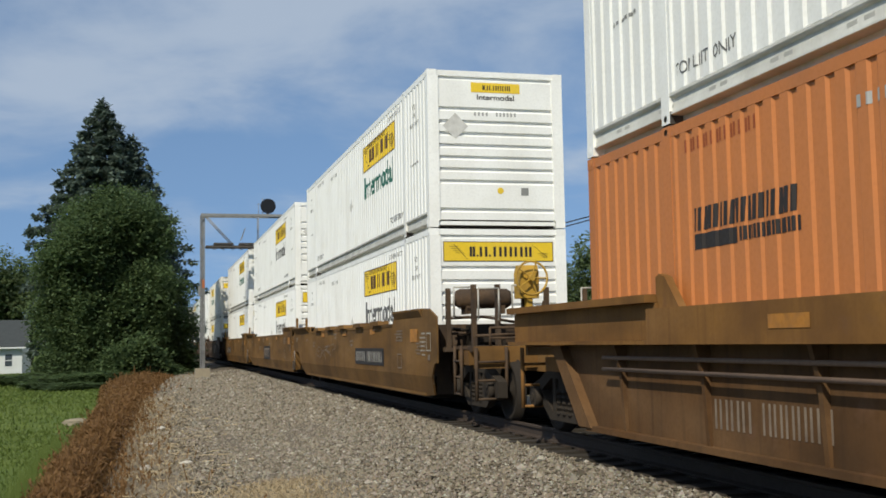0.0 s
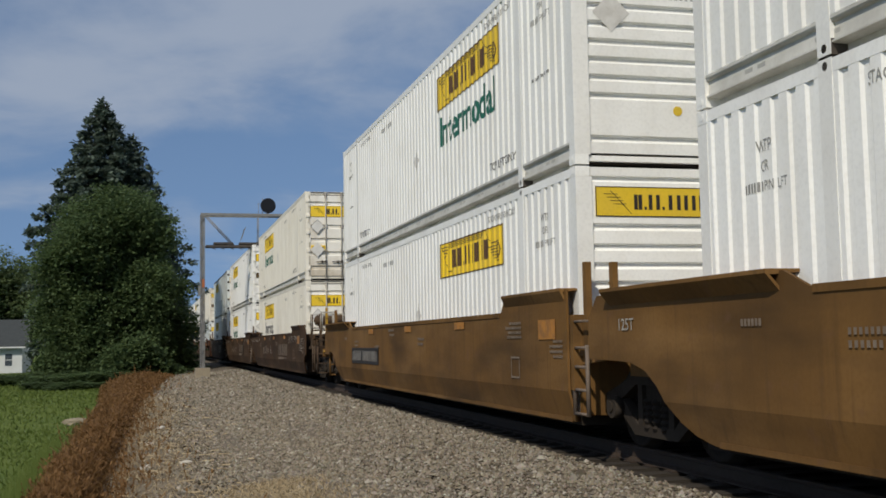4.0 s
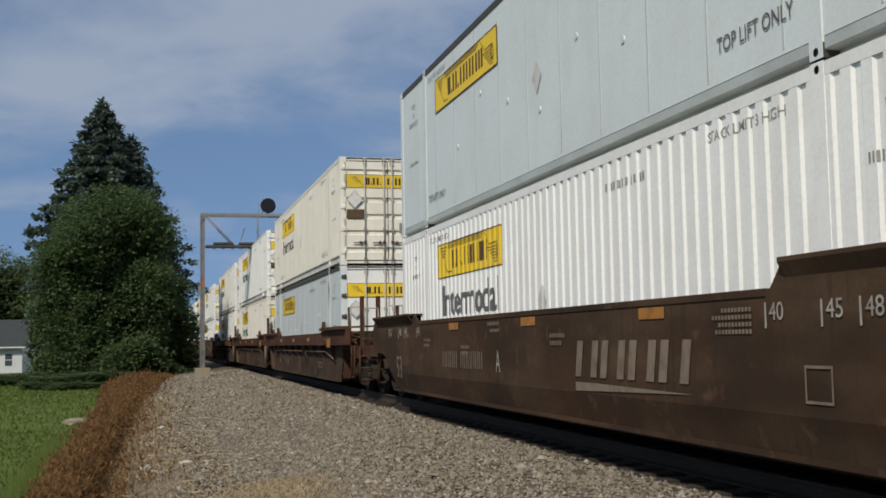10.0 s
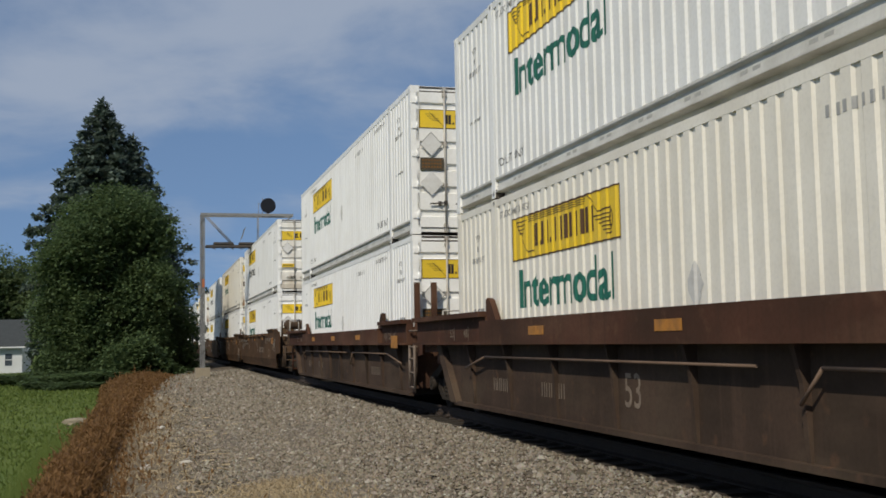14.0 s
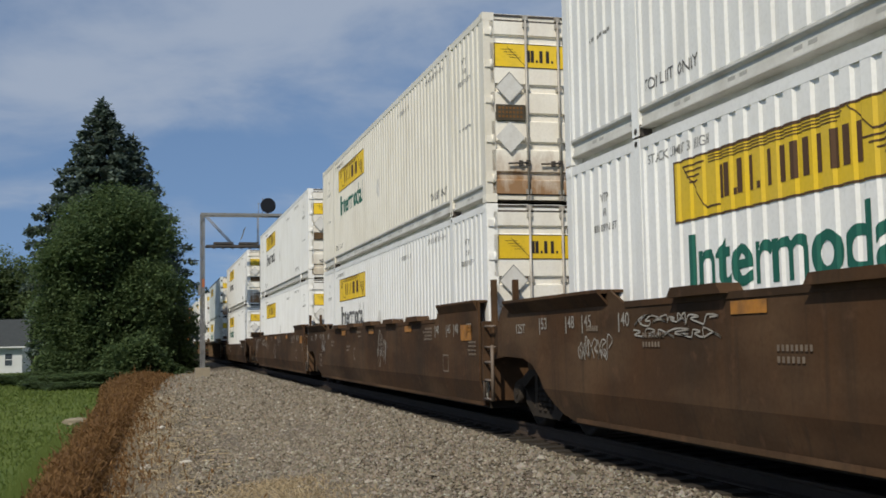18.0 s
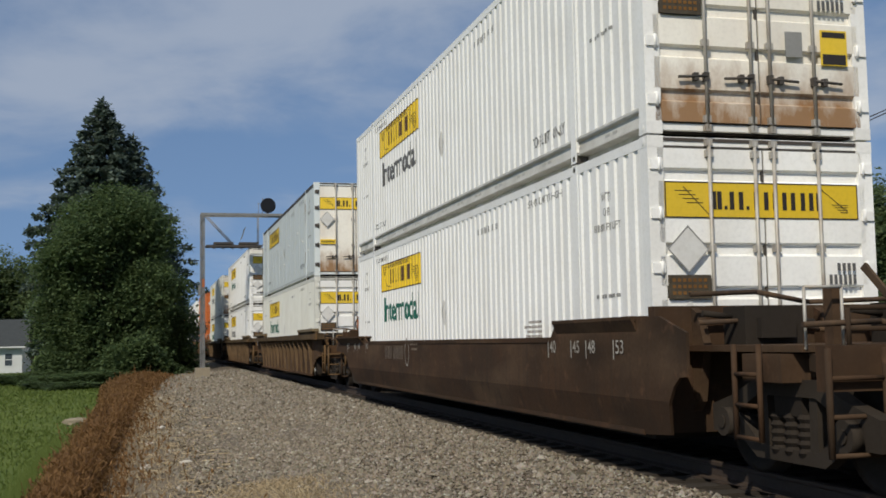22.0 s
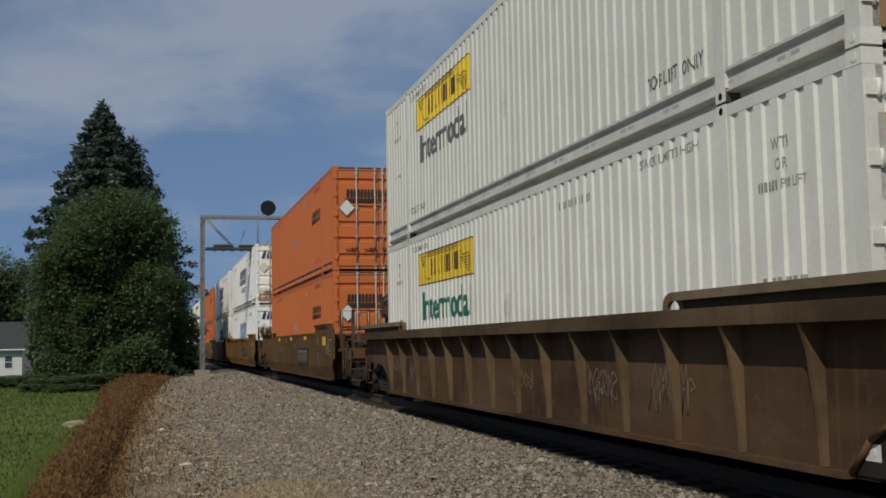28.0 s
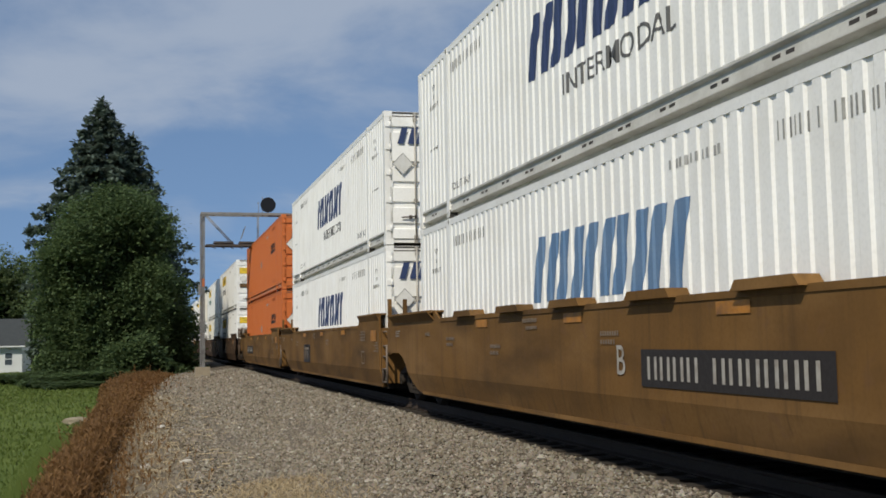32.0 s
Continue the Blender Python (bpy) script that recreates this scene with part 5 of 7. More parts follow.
    if rear == "coupled":
        part("coupler", shared("coupler", coupler, UNDER), car, m=pose(0, 18.75, 0, 0, 0, 180))
        part("air_hose", shared("hose", hose, UNDER), car, m=pose(0, 18.75, 0, 0, 0, 180))
        for x in (-1.25, 1.25):
            part("ladder", shared(f"ladder_{mat.name}", ladder, mat), car, m=pose(x * 0.85, 18.62, 0))
        if style == "smooth":
            part("end_platform", shared(f"end_platform_{mat.name}", end_platform, mat), car)
            part("end_box", shared(f"end_box_{mat.name}", end_box, mat), car)
        if "posts_rear" in gear:
            part("hand_post", shared("hand_post", hand_post, POSTYELLOW), car, "yellow painted hand post", pose(-1.24, 19.62, 0))
            for x, y in ((-1.27, 19.50), (-1.27, 19.2), (-0.6, 19.62)):
                part("grab_iron", shared("grab_iron", grab_iron, ROD), car, m=pose(x, y, 0.1))
            for x in (-1.2, -0.7, 0.5, 1.2):
                part("stanchion", shared(f"stanchion_{mat.name}", stanchion, mat), car, m=pose(x, 18.2, 0))
        part("hand_rail", shared(f"hand_rail_{mat.name}", hand_rail, mat), car, m=pose(0, 18.55, 0.1))
    if front == "coupled":
        reach = 3.45
        part("centre_sill", shared(f"centre_sill_{mat.name}", lambda bm: centre_sill(bm, reach), mat), car)
        part("deck_plate", shared(f"deck_plate_{gearmat.name}", deck_plate, gearmat), car)
        part("bolster", shared(f"body_bolster_{mat.name}", body_bolster, mat), car)
        part("end_beam", shared(f"end_beam_{mat.name}", lambda bm: end_beam(bm, reach), mat), car)
        part("bulkhead", shared(f"bulkhead_{gearmat.name}_{style in ('smooth', 'low')}", lambda bm: bulkhead(bm, 1.425 if style in ("smooth", "low") else 1.285), UNDER if style == "ribbed" else gearmat), car)
        for x in (-1.0, -0.35, 0.35, 1.0):
            part("bulkhead_rib", shared(f"bulkhead_rib_{gearmat.name}", bulkhead_rib, gearmat), car, m=pose(x, 0, 0))
        for s in (-1, 1):
            part("strut", shared(f"deck_strut_{mat.name}", lambda bm: deck_strut(bm, reach), mat), car, m=pose(s * 1.03, 0, 0))
        for y, z in ((-0.6, 1.62), (-0.75, 1.35), (-2.45, 1.3)):
            part("pipe", shared("cross_pipe", cross_pipe, GEAR), car, m=pose(0, y, z))
        part("brake_lever", shared("brake_lever", brake_lever, GEAR), car, m=pose(0.5, -1.2, 0))
        part("coupler", shared("coupler", coupler, UNDER), car, m=pose(0, -reach, 0))
        part("air_hose", shared("hose", hose, UNDER), car, m=pose(0, -reach, 0))
        bogie(car, -1.95)
        for x in (-1.12, 1.12):
            part("ladder", shared(f"ladder_{gearmat.name}", ladder, gearmat), car, m=pose(x, -reach + 0.45, 0))
            part("step_ladder", shared(f"side_ladder_{gearmat.name}", side_ladder, gearmat), car, m=pose(x * 1.16, -0.9 if uf > -1 else -1.75, 0))
        part("hand_rail", shared(f"hand_rail_{gearmat.name}", hand_rail, gearmat), car, m=pose(0, -reach + 0.56, 0))
        part("valve_box", shared("valve_box", valve_box, UNDER), car, m=pose(0.55, -1.5, 1.14))
        part("valve_box", shared("valve_box", valve_box, UNDER), car, m=pose(-0.5, -0.7, 1.14))
        bare = style in ("ribbed", "low")
        for x in (-0.75,) if bare else (-1.15, -0.75, 0.45, 1.15):
            tall = short_post if bare else tall_stanchion if "tall" in gear else stanchion
            part("stanchion", shared(f"front_post_{int('tall' in gear)}{int(bare)}_{gearmat.name}", tall, gearmat), car, m=pose(x, -2.2 if x < 0 else -1.2, 0))
        for x, y, z in ((-0.95, -2.3, -0.4), (0.8, -2.3, -0.4)) if bare else ((-0.95, -2.3, 0.05), (0.8, -2.3, 0.05), (-1.2, -1.75, 0.1), (-0.25, -1.9, 0.12)):
            part("grab_iron", shared("grab_iron", grab_iron, ROD), car, m=pose(x, y, z))
        for x, y in () if bare else ((-1.25, -1.0), (-0.2, -1.9)):
            part("stanchion", shared(f"stanchion_{gearmat.name}", stanchion, gearmat), car, m=pose(x, y, 0))
        if "tank" in gear:
            part("air_reservoir", shared("reservoir", reservoir, GEAR), car, "rusty air reservoir", pose(-0.72, -1.3, 1.93))
        if "wheel" in gear:
            wheel_mat = ORANGEWHEEL if "orange" in gear else POSTYELLOW if "gold" in gear else GEAR
            z = 1.75 if "lowwheel" in gear else 2.22
            part("brake_housing", shared(f"brake_housing_{wheel_mat.name}", brake_housing, wheel_mat), car, m=pose(-0.18, -2.25, z))
            rim_mat = DARKSTEEL if "orange" in gear else wheel_mat
            part("brake_wheel", shared(f"brake_wheel_{rim_mat.name}", brake_wheel, rim_mat), car, "round hand-brake wheel", pose(-0.18, -2.25, z))
    else:
        part("front_plate", shared(f"short_front_{mat.name}_{style}", lambda bm: short_front(bm, 1.425 if style in ("smooth", "low") else 1.33), mat), car)
        for x in (-1.28, -0.95):
            up = tall_stanchion if style == "ledge" else stanchion
            part("stanchion", shared(f"stanchion_{style}_{mat.name}", up, mat), car, m=pose(x, -0.22, -0.02))
        part("step_ladder", shared("side_ladder_worn", side_ladder, RUNG), car, "worn steel step ladder paled as if sunlit", pose(-1.40, -0.26, 0.0))
        for z in (1.12, 1.42):
            part("grab_iron", shared("side_grab", side_grab, RUNG), car, m=pose(-1.40, -0.26, z))
        for side in (-1, 1):
            part("platform_plate", shared(f"platform_plate_{mat.name}_{side}", lambda bm: slab(bm, [(-0.72, 0.98), (-0.02, 0.92), (-0.02, 1.44), (-0.72, 1.40)], side * 1.27, side * 1.31), mat), car)
        for x, y in ((-0.7, -0.5), (-0.2, -0.5), (0.4, -0.5), (1.0, -0.5)):
            part("grab_iron", shared("grab_iron", grab_iron, GEAR), car, m=pose(x, y, -0.22))
    return car


def dress_car(car, k, style, spec):
    """Reflectors, stencils, number bars and scrawls on the wall that faces the lane."""
    out = OUT + 0.011 if style in ("smooth", "low") else OUT + 0.086
    zr = {"smooth": 1.40, "low": 1.12, "ribbed": 1.40, "ledge": 1.28}[style]
    refl = YELLOW if "bright" in spec else AMBER

    def flat(name, mat, draw, label=""):
        def folded(bm):
            draw(bm)
            if style in ("smooth", "low"):
                if min(v.co.z for v in bm.verts) < FOLD < max(v.co.z for v in bm.verts):
                    bmesh.ops.bisect_plane(bm, geom=bm.verts[:] + bm.edges[:] + bm.faces[:], plane_co=(0, 0, FOLD), plane_no=(0, 0, 1))
                for v in bm.verts:
                    v.co.x += tuck(v.co.z)
        part(name, shared(f"{name}_{k}_{len(car.children)}", folded, mat), car, label)

    for u in (4.6, 8.2, 11.8) if style not in ("ribbed", "low") else ():
        flat("reflector", refl, lambda bm: sheet_sign(bm, on_side(u - 0.28, u + 0.28, zr, zr + 0.11, out)), "amber reflector strip")
    if style in ("smooth", "ledge"):
        flat("reflector", refl, lambda bm: sheet_sign(bm, on_side(0.35, 0.95, zr - 0.18, zr + 0.06, out)), "amber reflector square")
    rnd = random.Random(k)
    if style in ("smooth", "low"):
        a = 2.75 if "sizes" in spec else 1.6
        for u, z, n, h in ((a, 1.42, 9, 0.035), (a, 1.36, 12, 0.035), (a, 1.30, 10, 0.035), (a, 1.24, 11, 0.035), (9.4, zr + 0.03, 10, 0.05), (9.4, zr - 0.06, 8, 0.04), (14.9, 1.3, 6, 0.06)):
            flat("stencil", CHALK, lambda bm: marks(bm, n, on_side(u, u + 0.055 * n, z, z + h, out), 0, 0.3))
        if style == "smooth":
            for i in range(4):
                n = rnd.randint(7, 12)
                flat("stencil", CHALK, lambda bm: marks(bm, n, on_side(0.12, 0.12 + 0.04 * n, 1.0 + i * 0.06, 1.03 + i * 0.06, out), 0, 0.25))
            flat("data_frame", CHALK, lambda bm: frame_line(bm, on_side(1.7, 2.05, 0.72, 1.0, out), 0.06, 0.08), "painted outline of a data panel")
            for u, z in ((6.9, 1.24), (10.9, 1.1), (13.3, 1.22)):
                flat("stencil", CHALK, lambda bm: marks(bm, 8, on_side(u, u + 0.5, z, z + 0.05, out), 0, 0.4))
                flat("stencil", CHALK, lambda bm: marks(bm, 6, on_side(u + 0.1, u + 0.5, z - 0.09, z - 0.04, out), 0, 0.4))
        if CARS[k][3] == "shared":
            flat("stencil", STENCIL, lambda bm: write(bm, "125T", on_side(17.3, 17.66, 1.30, 1.42, out)), "weight stencil")
    if "black_panel" in spec:
        flat("number_panel", BLACK, lambda bm: sheet_sign(bm, on_side(*spec["black_panel"], 0.74, 1.10, out)), "black panel behind the number bars")
        u0, u1 = spec["black_panel"]
        flat("inscription", STENCIL, lambda bm: (strokes(bm, 4, stretch(on_side(u0 + 0.12, u1 - 0.15, 0.81, 1.03, out + 0.004), 0, 0.37), 0.0, 0.2, 0.25), strokes(bm, 6, stretch(on_side(u0 + 0.12, u1 - 0.15, 0.81, 1.03, out + 0.004), 0.44, 1), 0.0, 0.2, 0.25)))
    if "numbers" in spec:
        u0, u1, z = spec["numbers"]
        low_out = {"ledge": 1.324, "ribbed": 1.324}.get(style, out)
        flat("inscription", CHALK, lambda bm: strokes(bm, 4, on_side(u0 + (u1 - u0) * 0.6, u1, z, z + 0.26, low_out), 0, 0.2, 0.25))
        flat("inscription", CHALK, lambda bm: strokes(bm, 6, on_side(u0, u0 + (u1 - u0) * 0.53, z, z + 0.26, low_out), 0, 0.2, 0.25))
    if "letter" in spec:
        ch, u, z = spec["letter"]
        flat("unit_letter", CHALK if CARS[k][1] is BROWN else STENCIL, lambda bm: write(bm, ch, on_side(u, u + 0.2, z, z + 0.3, out)), "stencilled unit letter")
    if "logo" in spec:
        u0, u1, z = spec["logo"]
        flat("emblem", CHALK, lambda bm: (strokes(bm, 4, on_side(u0, u1, z, z + 0.40, out), 0.03, 0.24, 0.14), patch(bm, [on_side(u0, u1, z - 0.16, z - 0.06, out)(*p) for p in ((0, 0), (1, 0.7), (0.2, 1), (0, 1))])), "faded emblem of plain bars")
    if "panel_logo" in spec:
        u0, u1 = spec["panel_logo"]
        flat("emblem_panel", BLACK, lambda bm: sheet_sign(bm, on_side(u0, u1, 0.62, 1.16, out)), "black panel")
        flat("emblem", CHALK, lambda bm: (strokes(bm, 3, on_side(u0 + 0.25, u1 - 0.15, 0.72, 0.97, out + 0.004), 0.0, 0.25, 0.15), sheet_sign(bm, on_side(u0 + 0.2, u1 - 0.2, 1.0, 1.07, out + 0.004))), "plain white bars")
    if "fifty" in spec:
        for u, z, h in spec["fifty"]:
            flat("length_figure", CHALK, lambda bm: write(bm, "53", on_side(u, u + h * 1.1, z, z + h, 1.324 if style == "ledge" else out)), "stencilled 53")
    if "sizes" in spec:
        for word, u in (("40", 2.3), ("45", 1.55), ("48", 1.1), ("53", 0.35), ("40", 14.1), ("45", 15.1), ("48", 15.6), ("53", 16.5)):
            flat("length_figure", STENCIL, lambda bm: (write(bm, word, on_side(u, u + 0.2, zr - 0.06, zr + 0.08, out)), sheet_sign(bm, on_side(u + 0.24, u + 0.265, zr - 0.12, zr + 0.08, out))), "length figure")
    if style == "ledge" and k:
        for word, u in (("40", 1.85), ("20", 1.45), ("45", 1.0), ("48", 15.2), ("53", 16.0)):
            flat("length_figure", CHALK, lambda bm: (write(bm, word, on_side(u, u + 0.2, 1.27, 1.40, OUT + 0.085 if 2.3 < u < 14.2 else OUT - 0.015)), sheet_sign(bm, on_side(u - 0.06, u - 0.035, 1.22, 1.44, OUT - 0.015))), "length figure")
        for u, n in ((13.6, 4), (11.4, 5), (3.1, 6)):
            flat("inscription", CHALK, lambda bm: strokes(bm, n, on_side(u, u + 0.17 * n, 0.50, 0.68, 1.324), 0, 0.2, 0.25))
    if k in (1, 4, 10, 17, 18, 21):
        flat("data_frame", STENCIL, lambda bm: frame_line(bm, on_side(-0.62, -0.30, 1.06, 1.38, out), 0.07, 0.07), "painted frame of a data panel")
        flat("data_frame", CHALK, lambda bm: sheet_sign(bm, on_side(-0.56, -0.40, 0.90, 1.00, out)), "pale data plate")
        for i in range(6):
            n = rnd.randint(6, 10)
            flat("stencil", STENCIL, lambda bm: marks(bm, n, on_side(-0.22, -0.22 + 0.042 * n, 0.98 + i * 0.075, 1.01 + i * 0.075, out), 0, 0.25))
    for u0, u1, z0, z1, seed, *loose in spec.get("scrawl", ()):
        o = out if style != "ribbed" else 1.324
        flat("scrawl", CHALK if style == "ribbed" or k == 1 else STENCIL, lambda bm: scribble(bm, u0, u1, z0, z1, seed, o, *loose), "white sprayed scrawl")
    if "seal" in spec:
        u, z = spec["seal"]
        flat("round_stencil", STENCIL, lambda bm: [patch(bm, [(-out, u + r * 0.17 * math.cos(a), z + r * 0.27 * math.sin(a)) for r, a in ((1, i * 0.3927), (1, (i + 1) * 0.3927), (0.88, (i + 1) * 0.3927), (0.88, i * 0.3927))]) for i in range(16)], "oval stencil outline")


# ---- the train ----
FRONTS = [-4.58, 19.02, 38.21, 57.37, 80.98, 100.57, 119.87, 143.47, 162.83, 182.21, 205.65, 225.08, 244.44, 267.9, 291.39,
          314.72, 338.1, 361.52, 384.99, 404.3, 423.75, 447.25, 466.6, 485.95, 509.5]
FLOOR = 0.36
TRAIN = []


def gone(t):
    """How far the train has come since the start."""
    return -0.034 + 11.2664 * t + 0.021344 * t * t - 2.8895e-5 * t ** 3


J, D, S_ = "carrier", "dark", "small_nose"
# upper and lower box of each stack: wall, colour, nose first, dress
STACKS = [
    (("corr", "white", False, (J, "green")), ("corr", "faded orange", True, ("orange_marks",))),
    (("corr", "white", True, (J, "green", S_)), ("corr", "white", True, (J, D))),
    (("corr", "white", True, (J, D, S_)), ("corr", "white", True, (J, D))),
    (("corr", "white", True, (J, "green", S_)), ("corr", "white", True, (J,))),
    (("corr", "cream", False, (J, "green", "grimy")), ("corr", "cream", False, (J, D, "grimy"))),
    (("corr", "white", False, (J, "green")), ("corr", "white", False, (J, "green"))),
    (("smooth", "pale", False, (J,)), ("corr", "white", False, (J, D))),
    (("corr", "cream", False, (J, D)), ("smooth", "pale", False, (J,))),
    (("corr", "white", False, (J, "green")), ("corr", "cream", False, (J, "green"))),
    (("corr", "white", False, (J, "green")), ("corr", "white", False, (J, "green"))),
    (("corr", "white", False, (J, D, "grimy")), ("corr", "white", False, (J, "green"))),
    (("corr", "cream", False, (J, "green", "rusty")), ("corr", "white", False, (J, D, "grimy"))),
    (("corr", "stained", False, (J, D)), ("corr", "white", False, (J,))),
    (("corr", "stained", False, (J, D, "rusty")), ("corr", "white", False, (J, "green"))),
    (("smooth", "pale", False, (J, "rusty")), ("corr", "dingy", False, (J, "green"))),
    (("corr", "white", False, (J, "green")), ("corr", "white", False, (J, D))),
    (("corr", "dingy", False, (J, D, "rusty")), ("corr", "dingy", False, (J, "green"))),
    (("corr", "orange", False, ("orange_marks",)), ("corr", "orange", False, ("orange_marks",))),
    (("corr", "white", False, ("blue_marks", "rusty")), ("corr", "white", False, ("blue_marks", "faded"))),
    (("corr", "white", False, ("blue_marks",)), ("corr", "white", False, ("blue_marks",))),
    (("corr", "orange", False, ("orange_marks",)), ("corr", "orange", False, ("orange_marks",))),
    (("corr", "white", False, (J, D)), ("corr", "white", False, (J, D))),
    (("corr", "white", False, (J, "green")), ("corr", "cream", False, (J, D))),
    (("corr", "cream", False, (J, D)), ("corr", "white", False, (J,))),
    (("corr", "white", False, (J, D)), ("corr", "white", False, (J, "green"))),
]
TANCAR = "mustard-brown painted steel well car with a smooth side wall"
DARKCAR = "dark maroon steel well car with a smooth side wall"
LEDGECAR = "red-oxide steel well car with a projecting top sill"
BROWNCAR = "scrawled rail-brown steel well car with a smooth side wall"
RIBCAR = "rusty brown ribbed steel well car with a tan top sill"
# style, paint, front end, rear end, label, gear, markings
CARS = [
    ("ledge", GOLD, "coupled", "coupled", "golden-brown steel well car with long pipes under its sill", "", dict(numbers=(11.58, 13.47, 0.42))),
    ("smooth", TAN, "coupled", "shared", TANCAR, ("tank", "wheel", "gold", "bumps"), dict(black_panel=(3.4, 6.7), scrawl=[(9.2, 13.2, 0.80, 1.28, 3, 1.6)])),
    ("smooth", TAN, "shared", "shared", TANCAR, "", dict(panel_logo=(7.0, 9.5))),
    ("smooth", TAN, "shared", "coupled", TANCAR, ("posts_rear",), dict(black_panel=(11.0, 14.2))),
    ("smooth", MAROON, "coupled", "shared", DARKCAR, ("tank", "wheel"), dict(logo=(3.75, 6.5, 0.8), letter=("B", 9.22, 0.82), numbers=(10.1, 12.5, 0.82), sizes=1)),
    ("smooth", MAROON, "shared", "shared", DARKCAR, "", dict(logo=(3.72, 6.53, 0.8), letter=("C", 9.05, 0.8), numbers=(10.0, 12.3, 0.8), fifty=[(15.6, 0.53, 0.36)], sizes=1)),
    ("smooth", MAROON, "shared", "coupled", DARKCAR, "", dict(logo=(3.78, 6.6, 0.8), letter=("A", 9.4, 0.78), numbers=(10.2, 12.5, 0.8), fifty=[(15.6, 0.53, 0.42)], sizes=1)),
    ("ledge", OXIDE, "coupled", "shared", LEDGECAR, ("tall",), dict()),
    ("ledge", OXIDE, "shared", "shared", LEDGECAR, "", dict(fifty=[(9.3, 0.5, 0.36)])),
    ("ledge", OXIDE, "shared", "coupled", LEDGECAR, "", dict()),
    ("smooth", BROWN, "coupled", "shared", BROWNCAR, ("tank", "wheel", "bumps"), dict(numbers=(3.9, 6.2, 0.85), letter=("B", 6.9, 0.85), sizes=1, scrawl=[(14.5, 15.5, 0.96, 1.27, 31), (12.4, 14.0, 1.33, 1.45, 32), (12.2, 14.1, 1.20, 1.31, 33)])),
    ("smooth", BROWN, "shared", "shared", BROWNCAR, ("bumps",), dict(scrawl=[(6.5, 7.55, 0.7, 1.47, 5), (14.85, 15.55, 0.95, 1.32, 8)], fifty=[(15.5, 0.55, 0.38)], letter=("C", 10.2, 0.8), sizes=1)),
    ("smooth", BROWN, "shared", "coupled", BROWNCAR, "", dict(scrawl=[(15.5, 16.5, 0.86, 1.32, 11), (11.7, 13.6, 1.1, 1.43, 12)], letter=("A", 8.8, 0.8), numbers=(6.6, 7.6, 1.28), seal=(8.33, 0.93), fifty=[(16.2, 0.45, 0.4)], sizes=1)),
    ("low", MAROON, "coupled", "coupled", "dark brown steel well car with a low smooth wall", "", dict(numbers=(10.55, 12.25, 0.88), seal=(10.24, 1.02), sizes=1)),
    ("ribbed", BROWN, "coupled", "coupled", RIBCAR, ("wheel", "orange", "lowwheel"), dict()),
    ("ribbed", BROWN, "coupled", "coupled", RIBCAR, ("wheel", "orange", "lowwheel"), dict()),
    ("ribbed", BROWN, "coupled", "coupled", RIBCAR, "", dict(scrawl=[(13.5, 14.1, 0.55, 0.95, 21), (14.6, 16.0, 0.6, 0.95, 22), (2.6, 3.6, 0.5, 1.0, 24), (4.4, 5.2, 0.5, 0.95, 25), (7.0, 7.9, 0.5, 0.9, 26)])),
    ("smooth", TANDIRTY, "coupled", "coupled", TANCAR, ("wheel",), dict(panel_logo=(3.87, 6.4), bright=1)),
    ("smooth", TAN, "coupled", "shared", TANCAR, ("tank", "wheel", "bumps"), dict(black_panel=(3.2, 6.4), letter=("B", 6.78, 0.84))),
    ("smooth", TAN, "shared", "shared", TANCAR, "", dict(panel_logo=(10.6, 12.0))),
    ("smooth", TAN, "shared", "coupled", TANCAR, "", dict(black_panel=(10.8, 13.9))),
    ("smooth", MAROON, "coupled", "shared", DARKCAR, ("tank", "wheel"), dict(logo=(6.3, 8.6, 0.8))),
    ("smooth", MAROON, "shared", "shared", DARKCAR, "", dict(logo=(6.2, 8.6, 0.8))),
    ("smooth", MAROON, "shared", "coupled", DARKCAR, "", dict(logo=(5.5, 7.8, 0.8))),
    ("smooth", TAN, "coupled", "coupled", TANCAR, ("tank", "wheel"), dict()),
]


def build_train():
    for k, front in enumerate(FRONTS):
        style, paint_, ahead, behind, label, gear, spec = CARS[k]
        car = well_car(k, style, paint_, ahead, behind, label, gear)
        dress_car(car, k, style, spec)
        TRAIN.append((car, pose(0, front, 0)))
        for level, (wall, colour, nose_first, opts) in ((1, STACKS[k][0]), (0, STACKS[k][1])):
            box = container(k, level, wall, colour, nose_first, opts)
            z = FLOOR + level * (TALL + 0.022)
            TRAIN.append((box, pose(0, front + LONG, z, 0, 0, 180) if nose_first else pose(0, front, z)))
    for ob, m in TRAIN:
        ob.matrix_basis = m


build_train()

# ---- ground and track ----
PROFILE_X = [-1500, -300, -60, -20, -9, -7.6, -6.4, -5.4, -4.2, -2.6, -1.9, -1.35, 0, 1.35, 1.9, 2.6, 4.2, 5.4, 7, 12, 40, 200, 1500]
PROFILE_Z = [-0.9, -0.9, -0.92, -0.92, -0.9, -0.84, -0.66, -0.52, -0.42, -0.30, -0.22, -0.20, -0.22, -0.20, -0.22, -0.30, -0.42, -0.55, -0.8, -0.9, -0.9, -0.9, -0.9]


def level_at(x):
    return float(np.interp(x, PROFILE_X, PROFILE_Z))


